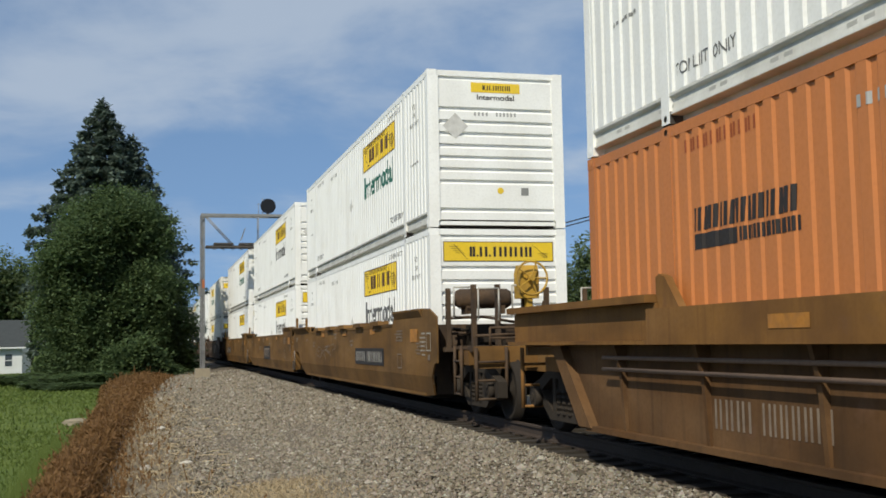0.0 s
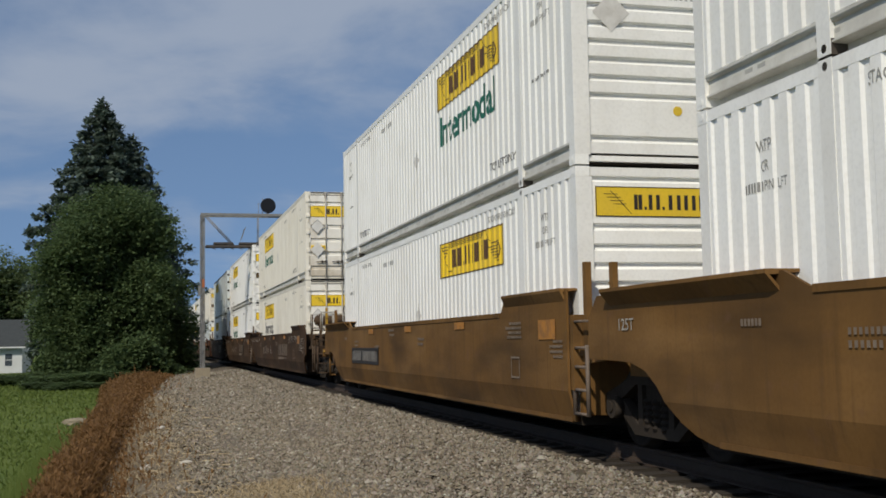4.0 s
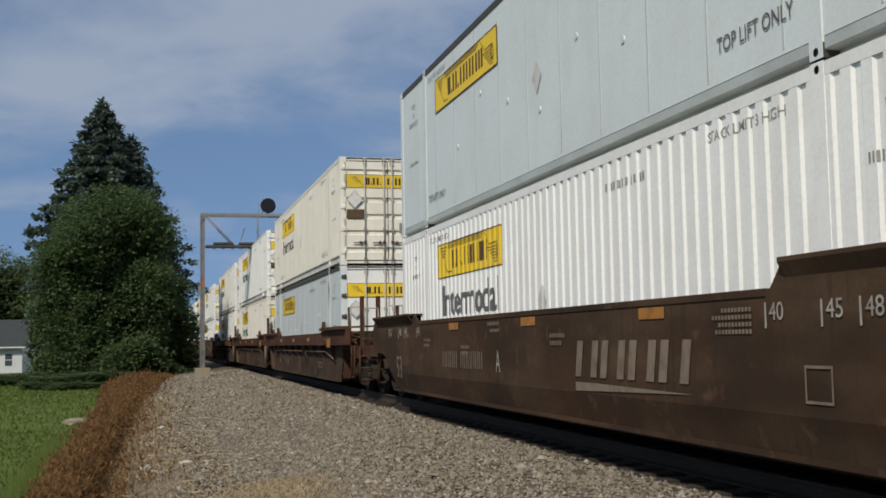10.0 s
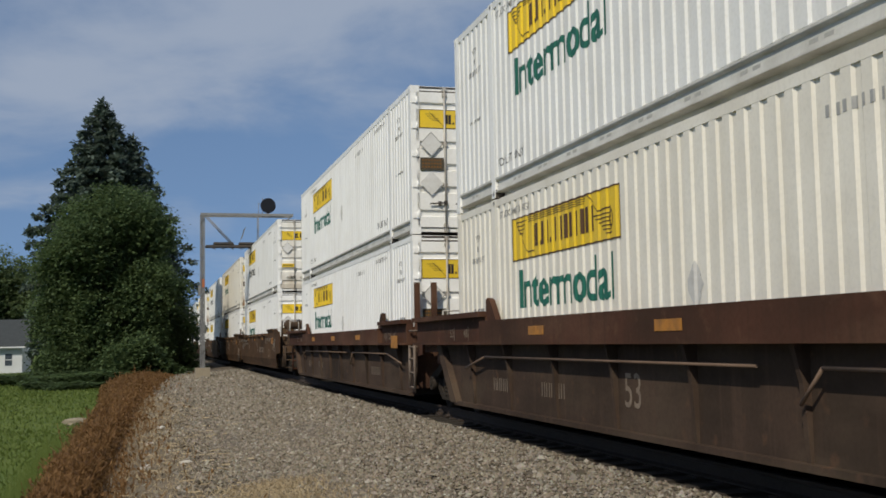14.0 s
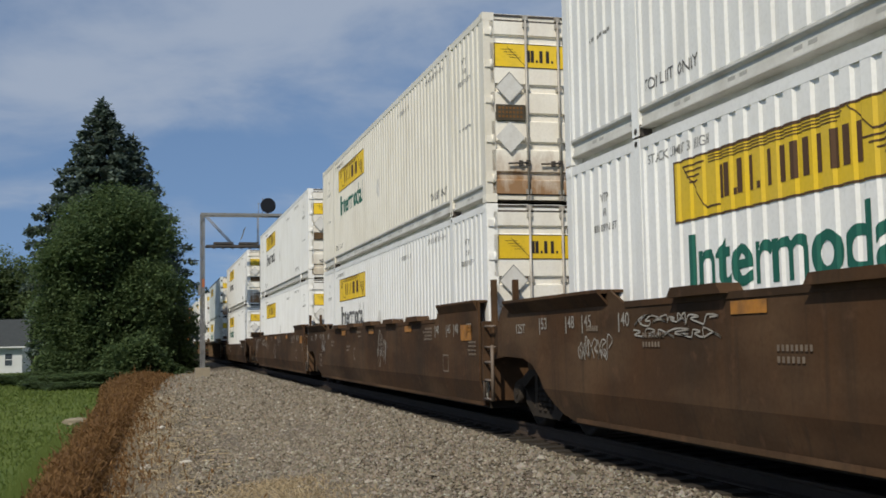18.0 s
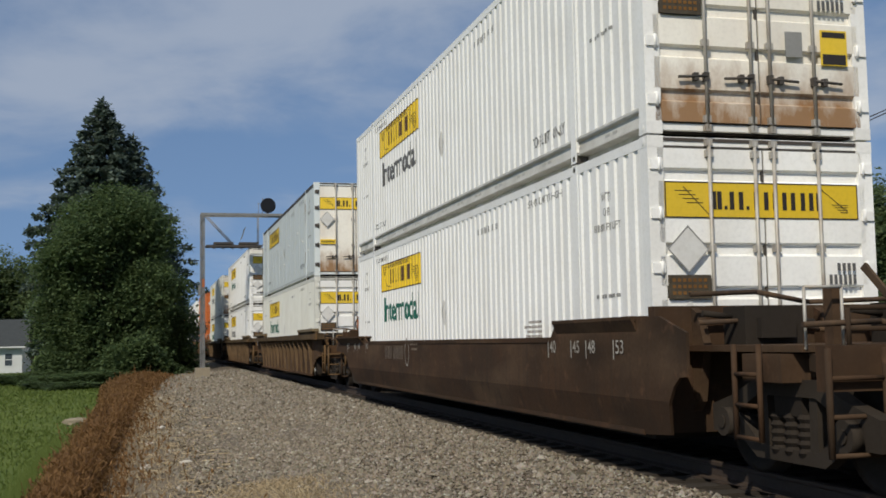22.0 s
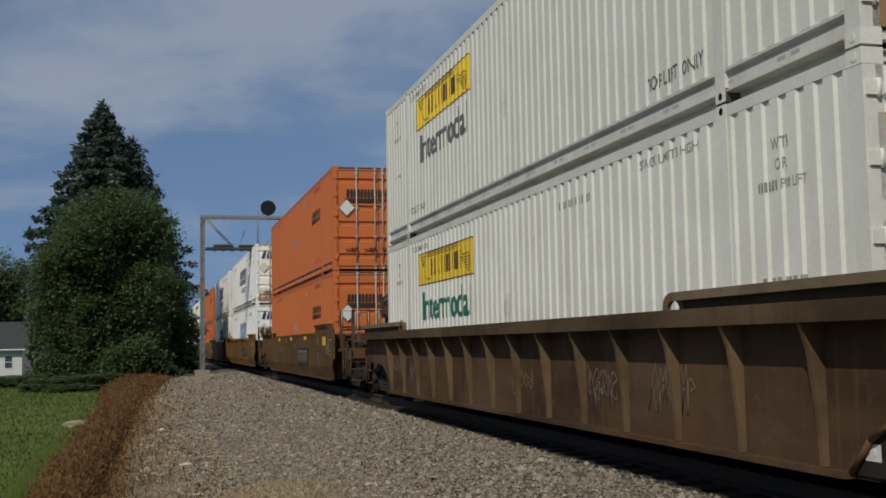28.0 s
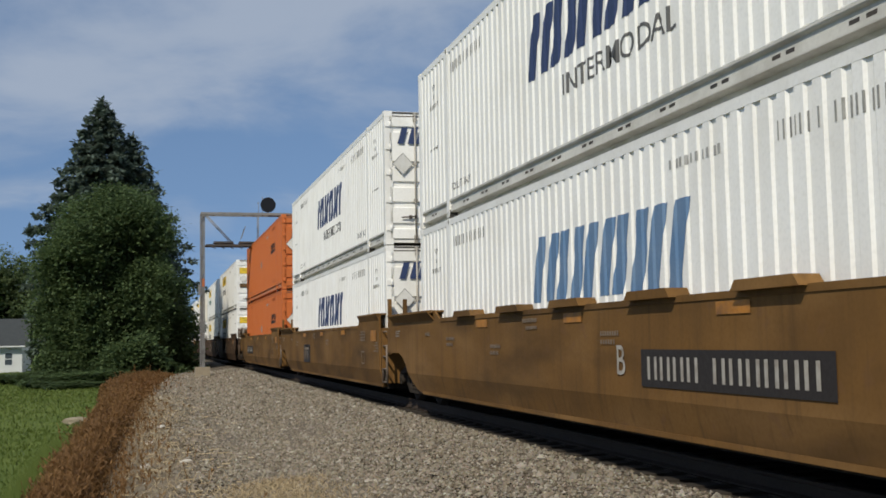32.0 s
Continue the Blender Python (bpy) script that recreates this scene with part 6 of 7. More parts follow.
def build_ground():
    bm = bmesh.new()
    ys = [-900, -300, -80, -20, 0, 5, 10, 15, 20, 26, 33, 42, 55, 70, 90, 120, 180, 300, 600, 1200, 2600]
    xs = sorted(set(PROFILE_X + [-12, -8.3, -7.0, -5.9, -4.8, -3.7, -3.1, 3.1, 3.7]))
    rnd = random.Random(4)
    grid = [[bm.verts.new((x, y, level_at(x) + (rnd.uniform(-0.03, 0.03) if -9 < x < -2.8 and 0 < y < 90 else 0))) for x in xs] for y in ys]
    for a, b in zip(grid, grid[1:]):
        for i in range(len(xs) - 1):
            bm.faces.new((a[i], a[i + 1], b[i + 1], b[i])).smooth = True
    data = bpy.data.meshes.new("ground")
    bm.to_mesh(data)
    bm.free()
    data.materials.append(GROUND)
    tagged(new("ground", data), "grey ballast bank with bare dirt and a green lawn beside it", "ground", kind="structure")


build_ground()


def rail_shape(bm, x):
    prof = [(-0.075, -0.172), (0.075, -0.172), (0.075, -0.158), (0.012, -0.135), (0.010, -0.045), (0.036, -0.035), (0.036, -0.004), (0.028, 0.0), (-0.028, 0.0), (-0.036, -0.004), (-0.036, -0.035), (-0.010, -0.045), (-0.012, -0.135), (-0.075, -0.158)]
    ends = [[bm.verts.new((x + px, y, pz)) for px, pz in prof] for y in (-460, 420)]
    n = len(prof)
    for i in range(n):
        bm.faces.new((ends[0][i], ends[0][(i + 1) % n], ends[1][(i + 1) % n], ends[1][i]))


def tie_shape(bm):
    block(bm, -1.3, 1.3, -0.115, 0.115, -0.34, -0.178)


def plate_shape(bm, s):
    block(bm, s * 0.62, s * 0.90, -0.1, 0.1, -0.178, -0.166)


def build_track():
    track = empty("railway_track", "rusty steel rails on weathered timber ties in ballast", "railway track")
    for x in (-0.755, 0.755):
        part("rail", shared(f"rail_{x}", lambda bm: rail_shape(bm, x), RAILSTEEL), track, "rusty steel rail")
    rnd = random.Random(2)
    y = 3.0
    while y < 135:
        part("tie", shared("tie", tie_shape, TIEWOOD), track, m=pose(rnd.uniform(-0.05, 0.05), y, rnd.uniform(-0.012, 0.0), 0, 0, rnd.uniform(-1, 1)))
        if y < 60:
            for s in (-1, 1):
                part("tie_plate", shared(f"tie_plate_{s}", lambda bm: plate_shape(bm, s), RAILSTEEL), track, m=pose(0, y, 0))
        y += 0.51

    def rest(bm):
        yy = -60.0
        while yy < 300:
            if not 2.7 < yy < 135:
                block(bm, -1.3, 1.3, yy - 0.115, yy + 0.115, -0.34, -0.178)
            yy += 0.51
    far = part("far_tie_row", shared("far_ties", rest, TIEWOOD), track)
    far["kind"] = "stuff"


build_track()


def scatter_mesh(name, verts, faces, mat, label, category, parent=None):
    data = bpy.data.meshes.new(name)
    data.from_pydata(verts, [], faces)
    data.materials.append(mat)
    ob = new(name, data)
    if parent is None:
        tagged(ob, label, category, kind="stuff")
    else:
        ob.parent = parent
    return ob


def island_material(name, tones):
    """Stones of several tones, one to a stone."""
    mat = bpy.data.materials.new(name)
    mat.use_nodes = True
    tree = mat.node_tree
    add, link = tree.nodes.new, tree.links.new
    shader = tree.nodes["Principled BSDF"]
    shader.inputs["Roughness"].default_value = 0.9
    shader.inputs["Specular IOR Level"].default_value = 0.2
    geo = add("ShaderNodeNewGeometry")
    ramp = add("ShaderNodeValToRGB")
    link(geo.outputs["Random Per Island"], ramp.inputs[0])
    els = ramp.color_ramp.elements
    while len(els) < len(tones):
        els.new(0.5)
    for i, (e, c) in enumerate(zip(els, tones)):
        e.position, e.color = i / (len(tones) - 1), (*c, 1)
    coord = add("ShaderNodeTexCoord")
    tex = add("ShaderNodeTexNoise")
    tex.inputs["Scale"].default_value = 60
    link(coord.outputs["Object"], tex.inputs["Vector"])
    mix = add("ShaderNodeMix")
    mix.data_type, mix.blend_type = "RGBA", "MULTIPLY"
    mix.inputs["Factor"].default_value = 0.5
    link(ramp.outputs[0], mix.inputs["A"])
    link(tex.outputs["Color"], mix.inputs["B"])
    lift = add("ShaderNodeHueSaturation")
    lift.inputs["Value"].default_value = 1.2
    lift.inputs["Saturation"].default_value = 0.95
    link(mix.outputs["Result"], lift.inputs["Color"])
    link(lift.outputs[0], shader.inputs["Base Color"])
    return mat


STONES = island_material("ballast_stones", [(0.085, 0.07, 0.051), (0.13, 0.105, 0.074), (0.20, 0.168, 0.123), (0.26, 0.222, 0.166), (0.215, 0.18, 0.130), (0.15, 0.13, 0.107), (0.28, 0.255, 0.209), (0.22, 0.175, 0.130), (0.40, 0.37, 0.307)])


def build_ballast():
    rng = np.random.default_rng(11)
    verts, faces = [], []
    octa = np.array([(1, 0, 0), (-1, 0, 0), (0, 1, 0), (0, -1, 0), (0, 0, 1), (0, 0, -1)], float)
    tri = [(0, 2, 4), (2, 1, 4), (1, 3, 4), (3, 0, 4), (2, 0, 5), (1, 2, 5), (3, 1, 5), (0, 3, 5)]
    base = 0
    for y0, y1, per, size in ((8, 14, 620, 0.023), (14, 22, 560, 0.025), (22, 34, 330, 0.029), (34, 64, 150, 0.038)):
        n = int((y1 - y0) * 5.2 * per)
        x = -rng.uniform(1.24, 6.8, n)
        y = rng.uniform(y0, y1, n)
        keep = rng.random(n) < np.clip((6.4 + 0.35 * np.sin(y * 0.9) - np.abs(x)) / 1.8, 0.06, 1)
        for px, py in zip(x[keep], y[keep]):
            r = size * rng.lognormal(0, 0.3)
            shape = octa * rng.uniform(0.6, 1.15, 3) * r + rng.uniform(-0.3, 0.3, (6, 3)) * r
            a = rng.uniform(0, 6.28)
            c, s = math.cos(a), math.sin(a)
            z = level_at(px) + 0.3 * r
            verts += [(px + c * v[0] - s * v[1], py + s * v[0] + c * v[1], z + v[2] * 0.8) for v in shape]
            faces += [(base + i, base + j, base + k) for i, j, k in tri]
            base += 6
    scatter_mesh("ballast", verts, faces, STONES, "grey-brown crushed stone ballast beside the track", "ballast")


build_ballast()


# ---- plants ----
def leaf_cards(points, size, rng, droop=0.3, long=1.0):
    """Small folded diamonds, one at each point."""
    n = len(points)
    turn = rng.uniform(0, 2 * np.pi, n)
    tilt = rng.normal(-droop, 0.5, n)
    sizes = (size * rng.uniform(0.6, 1.35, n))[:, None]
    points = np.asarray(points, float)
    ways = np.stack((np.cos(turn) * np.cos(tilt), np.sin(turn) * np.cos(tilt), np.sin(tilt)), 1)
    wide = np.stack((-np.sin(turn), np.cos(turn), np.full(n, 0.25)), 1) * sizes * 0.42
    middle = points + ways * sizes * 0.5 * long
    verts = np.stack((points, middle + wide, points + ways * sizes * long, middle - wide), 1).reshape(-1, 3)
    first = np.arange(n)[:, None] * 4
    faces = np.concatenate((first + np.array((0, 1, 2)), first + np.array((0, 2, 3))), 0)
    return verts.tolist(), faces.tolist()


def limb(bm, p, q, r0, r1, rnd, bends=3):
    pts = [Vector(p).lerp(Vector(q), i / bends) + (Vector((rnd.uniform(-1, 1), rnd.uniform(-1, 1), 0)) * 0.05 * (Vector(q) - Vector(p)).length if 0 < i < bends else Vector()) for i in range(bends + 1)]
    for i in range(bends):
        rod(bm, pts[i], pts[i + 1], r0 + (r1 - r0) * i / bends, 7, r0 + (r1 - r0) * (i + 1) / bends)


def broad_tree(name, label, lobes, height, leaves, size, seed, leaf_mat):
    """A tapered trunk with limbs and a ragged crown of leaves, gathered in lobes (x, y, z, radius)."""
    tree = empty(name, label, "tree")
    rnd, rng = random.Random(seed), np.random.default_rng(seed)
    bm = bmesh.new()
    limb(bm, (0, 0, -0.1), (0.1, 0, height * 0.72), height * 0.028, height * 0.008, rnd, 6)
    for x, y, z, r in lobes:
        limb(bm, (0, 0, max(0.5, z * 0.45)), (x, y, z), height * 0.010, 0.015, rnd)
    data = bpy.data.meshes.new("trunk")
    bm.to_mesh(data)
    bm.free()
    data.materials.append(BARK)
    part("trunk", data, tree)
    weights = np.array([r ** 2 for *_, r in lobes])
    pick = rng.choice(len(lobes), leaves, p=weights / weights.sum())
    # twigs gather the leaves into clumps near each lobe's surface
    clumps = {}
    pts = np.empty((leaves, 3))
    for i, j in enumerate(pick):
        if j not in clumps:
            m = int(60 + 30 * lobes[j][3])
            d = rng.normal(size=(m, 3))
            d /= np.linalg.norm(d, axis=1)[:, None]
            d[:, 2] = np.where(d[:, 2] < -0.5, d[:, 2] * 0.5, d[:, 2])
            clumps[j] = d * rng.uniform(0.55, 1.12, (m, 1)) * lobes[j][3] + np.array(lobes[j][:3])
        c = clumps[j][rng.integers(len(clumps[j]))]
        pts[i] = c + rng.normal(0, 0.24 + 0.05 * lobes[j][3], 3)
    pts[:, 2] = np.maximum(pts[:, 2], 0.15)
    verts, faces = leaf_cards(pts, size, rng)
    crown = bpy.data.meshes.new("crown")
    crown.from_pydata(verts, [], faces)
    crown.materials.append(leaf_mat)
    part("crown", crown, tree)
    return tree


def spruce(name, label, height, spread, leaves, seed):
    """A spruce: a straight trunk and tiers of drooping branches with needle sprays."""
    tree = empty(name, label, "tree")
    rnd, rng = random.Random(seed), np.random.default_rng(seed)
    bm = bmesh.new()
    rod(bm, (0, 0, -0.1), (0, 0, height), height * 0.016, 9, 0.02)
    pts, ends = [], []
    z = 1.2
    while z < height - 0.15:
        f = 1 - z / height
        reach = min(spread * (f ** 0.82) + 0.12, 5.3 - 1.1 * f)
        count = max(4, int(7 + 5 * f))
        start = rnd.uniform(0, 6.28)
        for i in range(count):
            a = start + i * 2 * math.pi / count + rnd.uniform(-0.25, 0.25)
            r = reach * rnd.uniform(0.72, 1.12)
            tip = Vector((r * math.cos(a), r * math.sin(a), z - 0.18 * r + 0.10 * r * rnd.uniform(-1, 1.2)))
            rod(bm, (0, 0, z), tip, 0.012 + 0.03 * f, 5, 0.008)
            ends.append((Vector((0, 0, z)), tip))
        z += 0.30 + 0.32 * f
    data = bpy.data.meshes.new("trunk")
    bm.to_mesh(data)
    bm.free()
    data.materials.append(BARK)
    part("trunk", data, tree)
    lengths = np.array([(b - a).length for a, b in ends])
    pick = rng.choice(len(ends), leaves, p=lengths ** 1.3 / (lengths ** 1.3).sum())
    for j in pick:
        a, b = ends[j]
        s = 1 - rng.random() ** 1.4 * 0.85
        p = a.lerp(b, s)
        way = (b - a).normalized()
        across = Vector((-way.y, way.x, 0)) * rng.normal(0, 0.20) * (1.2 - s * 0.6) * lengths[j] * 0.5
        pts.append(tuple(p + across + Vector((0, 0, rng.normal(-0.06, 0.07)))))
    verts, faces = leaf_cards(np.array(pts), 0.27, rng, 0.25, 1.3)
    crown = bpy.data.meshes.new("crown")
    crown.from_pydata(verts, [], faces)
    crown.materials.append(NEEDLE)
    part("crown", crown, tree)
    return tree


def lobes_of(seed, count, half_width, low, high, r0, r1):
    rnd = random.Random(seed)
    out = []
    for i in range(count):
        f = (i + 0.5) / count
        z = low + (high - low) * f
        w = half_width * math.sin(math.pi * (0.18 + 0.72 * f)) ** 0.7
        a = i * 2.4 + rnd.uniform(-0.4, 0.4)
        d = w * rnd.uniform(0.35, 0.85)
        out.append((d * math.cos(a), d * math.sin(a), z, rnd.uniform(r0, r1)))
    return out


def build_trees():
    # the broad-leaved tree beside the lawn and the spruce behind it
    near = broad_tree("broadleaf_tree", "dense dark green broad-leaved tree beside the lawn", lobes_of(5, 56, 4.3, 1.2, 10.4, 0.6, 1.75) + [(-0.4, -0.3, 11.3, 0.75), (0.5, 0.2, 10.9, 0.9), (1.8, 0, 10.3, 0.7), (3.9, -0.5, 5.6, 0.7), (-4.0, -0.4, 4.4, 0.8), (4.2, 0, 3.4, 0.8)], 12.2, 170000, 0.19, 3, LEAF)
    near.matrix_basis = pose(-8.4, 71, -0.9)
    tall = spruce("spruce_tree", "tall dark blue-green spruce behind a broad-leaved tree", 18.95, 8.6, 64000, 7)
    tall.matrix_basis = pose(-9.4, 77, -0.9)
    side_tip = spruce("spruce_tree", "smaller dark blue-green spruce grown into a taller one", 16.9, 7.0, 30000, 19)
    side_tip.matrix_basis = pose(-7.4, 78, -0.9)
    shrub = broad_tree("shrub", "leafy green shrub at the foot of the trees", [(0, 0, 1.2, 1.0), (1.0, 0.3, 0.9, 0.8), (-1.0, 0, 1.0, 0.9), (0.3, -0.5, 1.9, 0.7)], 2.4, 5000, 0.22, 15, LEAF)
    shrub.matrix_basis = pose(-7.0, 66, -0.85)
    for i, (x, y, s) in enumerate(((-5.3, 72, 1.15), (-5.4, 80, 1.3), (-11.5, 69, 0.85), (-11.3, 74, 1.0))):
        c = copy_thing(shrub, pose(x, y, -0.88, 0, 0, 70 * i))
        c.scale = (s, s, s)
    # rough undergrowth where the lawn meets the trees
    for i, (x, y, s, h) in enumerate(((-8.8, 63, 0.9, 0.3), (-10.6, 65, 1.0, 0.26), (-12.6, 67, 1.1, 0.28), (-14.6, 69, 1.0, 0.22), (-9.4, 59, 0.7, 0.14), (-11.6, 61, 0.8, 0.14), (-5.6, 67, 0.6, 0.45), (-4.6, 76, 0.7, 0.6))):
        c = copy_thing(shrub, pose(x, y, -0.9, 0, 0, 55 * i))
        c.scale = (1.5 * s, s, h)
        c["label"] = "low dark green undergrowth along the lawn's edge"
    # woods beyond: behind the house and across the line
    kinds = [broad_tree("broadleaf_tree", "green broad-leaved tree in the wood across the line", lobes_of(20 + i, 16, 4.2 + i * 0.5, 3.0, 12.0, 2.0, 3.0), 14, 14000, 0.42, 20 + i, FARLEAF) for i in range(3)]
    spots = [(-25.5, 150, 1.04), (-31, 146, 1.15), (-21.5, 152, 0.98), (-38, 150, 1.2), (-17, 165, 0.9), (-12, 185, 0.9), (-6, 200, 0.85), (-2, 235, 0.9),
             (31.8, 97, 0.60), (35.6, 96, 0.88), (39.5, 95, 1.03), (44.2, 95, 1.12), (48.2, 95, 1.16), (55.2, 95, 1.20), (59.8, 95, 1.28), (65.6, 95, 1.27), (71, 95, 1.25),
             (51.5, 98, 0.88), (27, 102, 0.55), (22, 110, 0.55), (16, 125, 0.55), (10, 150, 0.6), (5, 190, 0.7),
             (41, 86, 0.5), (47, 84, 0.55), (53, 86, 0.5), (59, 84, 0.55), (65, 85, 0.5), (77, 94, 1.2)]
    rnd = random.Random(8)
    for i, (x, y, s) in enumerate(spots):
        src = kinds[i % 3]
        ob = src if i < 3 else copy_thing(src, pose(x, y, -0.95))
        ob.matrix_basis = pose(x, y, -0.95, 0, 0, rnd.uniform(0, 360))
        ob.scale = (s * rnd.uniform(0.95, 1.1), s * rnd.uniform(0.95, 1.1), s)
        ob["group"] = "trees of the far woods"


build_trees()


def build_weeds():
    rng = np.random.default_rng(5)
    verts, faces = [], []
    for y0, y1, n in ((9, 20, 11000), (20, 36, 12000), (36, 64, 11000)):
        for y in rng.uniform(y0, y1, n):
            left = np.interp(y, [9, 14, 24, 36, 50, 64], [-7.36, -7.37, -7.40, -7.50, -7.85, -8.0])
            right = np.interp(y, [9, 14, 24, 36, 50, 64], [-6.95, -6.92, -6.9, -6.8, -6.35, -5.8])
            f = rng.beta(2, 2) * 1.7 - 0.35
            x = left + (right - left) * f
            z = level_at(x)
            clump = 0.5 + 0.5 * math.sin(1.7 * y + 2.1 * x) * math.sin(0.63 * y + 1.0)
            side_drop = 1.0 - 1.2 * max(0.0, abs(f - 0.45) - 0.3)
            h = (rng.uniform(0.20, 0.46) + 0.26 * clump * rng.random()) * side_drop
            if rng.random() < 0.012:
                h *= 1.5
            if rng.random() < 0.05:
                x = right + rng.exponential(0.3)
                z, h = level_at(x), h * 0.4
            a = rng.uniform(0, 6.28)
            lean = rng.normal(0, 0.16, 2)
            w = 0.003 + 0.0004 * y
            c, s = math.cos(a) * w, math.sin(a) * w
            b = len(verts)
            top = (x + lean[0] * h, y + lean[1] * h, z + h)
            verts += [(x - c, y - s, z - 0.02), (x + c, y + s, z - 0.02), (top[0] + c * 0.5, top[1] + s * 0.5, top[2]), (top[0] - c * 0.5, top[1] - s * 0.5, top[2])]
            faces.append((b, b + 1, b + 2, b + 3))
            for j in range(3):
                f = rng.uniform(0.4, 1.0)
                p = np.array((x, y, z)) * (1 - f) + np.array(top) * f
                t = rng.uniform(0, 6.28)
                d = np.array((math.cos(t), math.sin(t), 0.7)) * rng.uniform(0.04, 0.10)
                e = np.array((-math.sin(t), math.cos(t), 0)) * (0.006 + 0.0006 * y)
                b = len(verts)
                verts += [tuple(p), tuple(p + d * 0.5 + e), tuple(p + d), tuple(p + d * 0.5 - e)]
                faces.append((b, b + 1, b + 2, b + 3))
    scatter_mesh("dry_weeds", verts, faces, DRYWEED, "rust-brown dry weeds along the foot of the bank", "weeds")
    verts, faces = [], []
    for _ in range(230):
        # twigs and stalks lying flat on the dirt
        x, y, long = -6.9 + 2.4 * rng.beta(1.5, 2.0), rng.uniform(10.5, 42), rng.uniform(0.05, 0.26)
        t, w, z = rng.normal(0, 1.1), rng.uniform(0.006, 0.016), level_at(x) + 0.03
        c, d = math.cos(t), math.sin(t)
        b = len(verts)
        verts += [(x, y, z), (x - d * w, y + c * w, z + 0.012), (x + c * long, y + d * long, z + 0.015), (x + c * long + d * w, y + d * long - c * w, z)]
        faces += [(b, b + 3, b + 2, b + 1)]
    for _ in range(6500):
        if rng.random() < 0.6:
            x, y, h = rng.normal(-4.75, 0.35), rng.uniform(10.0, 13.6), rng.uniform(0.02, 0.09)
        else:
            x, y, h = rng.normal(-6.1, 0.4), rng.uniform(10, 40), rng.uniform(0.03, 0.14)
        a = rng.uniform(0, 6.28)
        lean = rng.normal(0, 0.7, 2) * h
        z = level_at(x) + 0.01
        b = len(verts)
        verts += [(x - 0.006, y, z), (x + 0.006, y, z), (x + lean[0] * 1.8, y + lean[1] * 1.8, z + h)]
        faces.append((b, b + 1, b + 2))
    scatter_mesh("straw", verts, faces, STRAW, "pale dry straw tufts on the bare dirt", "dry grass")
    verts, faces = [], []
    for y0, y1, n, hh in ((13, 30, 14000, 0.07), (30, 62, 14000, 0.09), (62, 100, 9000, 0.12)):
        for x, y in zip(rng.uniform(-16, -7.5, n) if y0 < 20 else rng.uniform(-22, -7.6, n), rng.uniform(y0, y1, n)):
            h = hh * rng.uniform(0.5, 1.3)
            t = rng.uniform(0, 6.28)
            w = 0.008 + 0.0006 * y
            z = level_at(x)
            b = len(verts)
            verts += [(x - w * math.cos(t), y - w * math.sin(t), z), (x + w * math.cos(t), y + w * math.sin(t), z), (x + rng.normal(0, 0.03), y + rng.normal(0, 0.03), z + h)]
            faces.append((b, b + 1, b + 2))
    for _ in range(2600):
        # taller stalks at the near end of the weeds
        y = rng.uniform(11, 22)
        x = np.interp(y, [11, 22], [-7.62, -7.72]) + rng.normal(0, 0.13)
        h, w, z = rng.uniform(0.18, 0.58), 0.006, level_at(x)
        b = len(verts)
        verts += [(x - w, y, z), (x + w, y, z), (x + rng.normal(0, 0.07), y + rng.normal(0, 0.07), z + h)]
        faces.append((b, b + 1, b + 2))
    scatter_mesh("grass", verts, faces, BLADE, "short mown green grass blades on the lawn", "grass")


build_weeds()


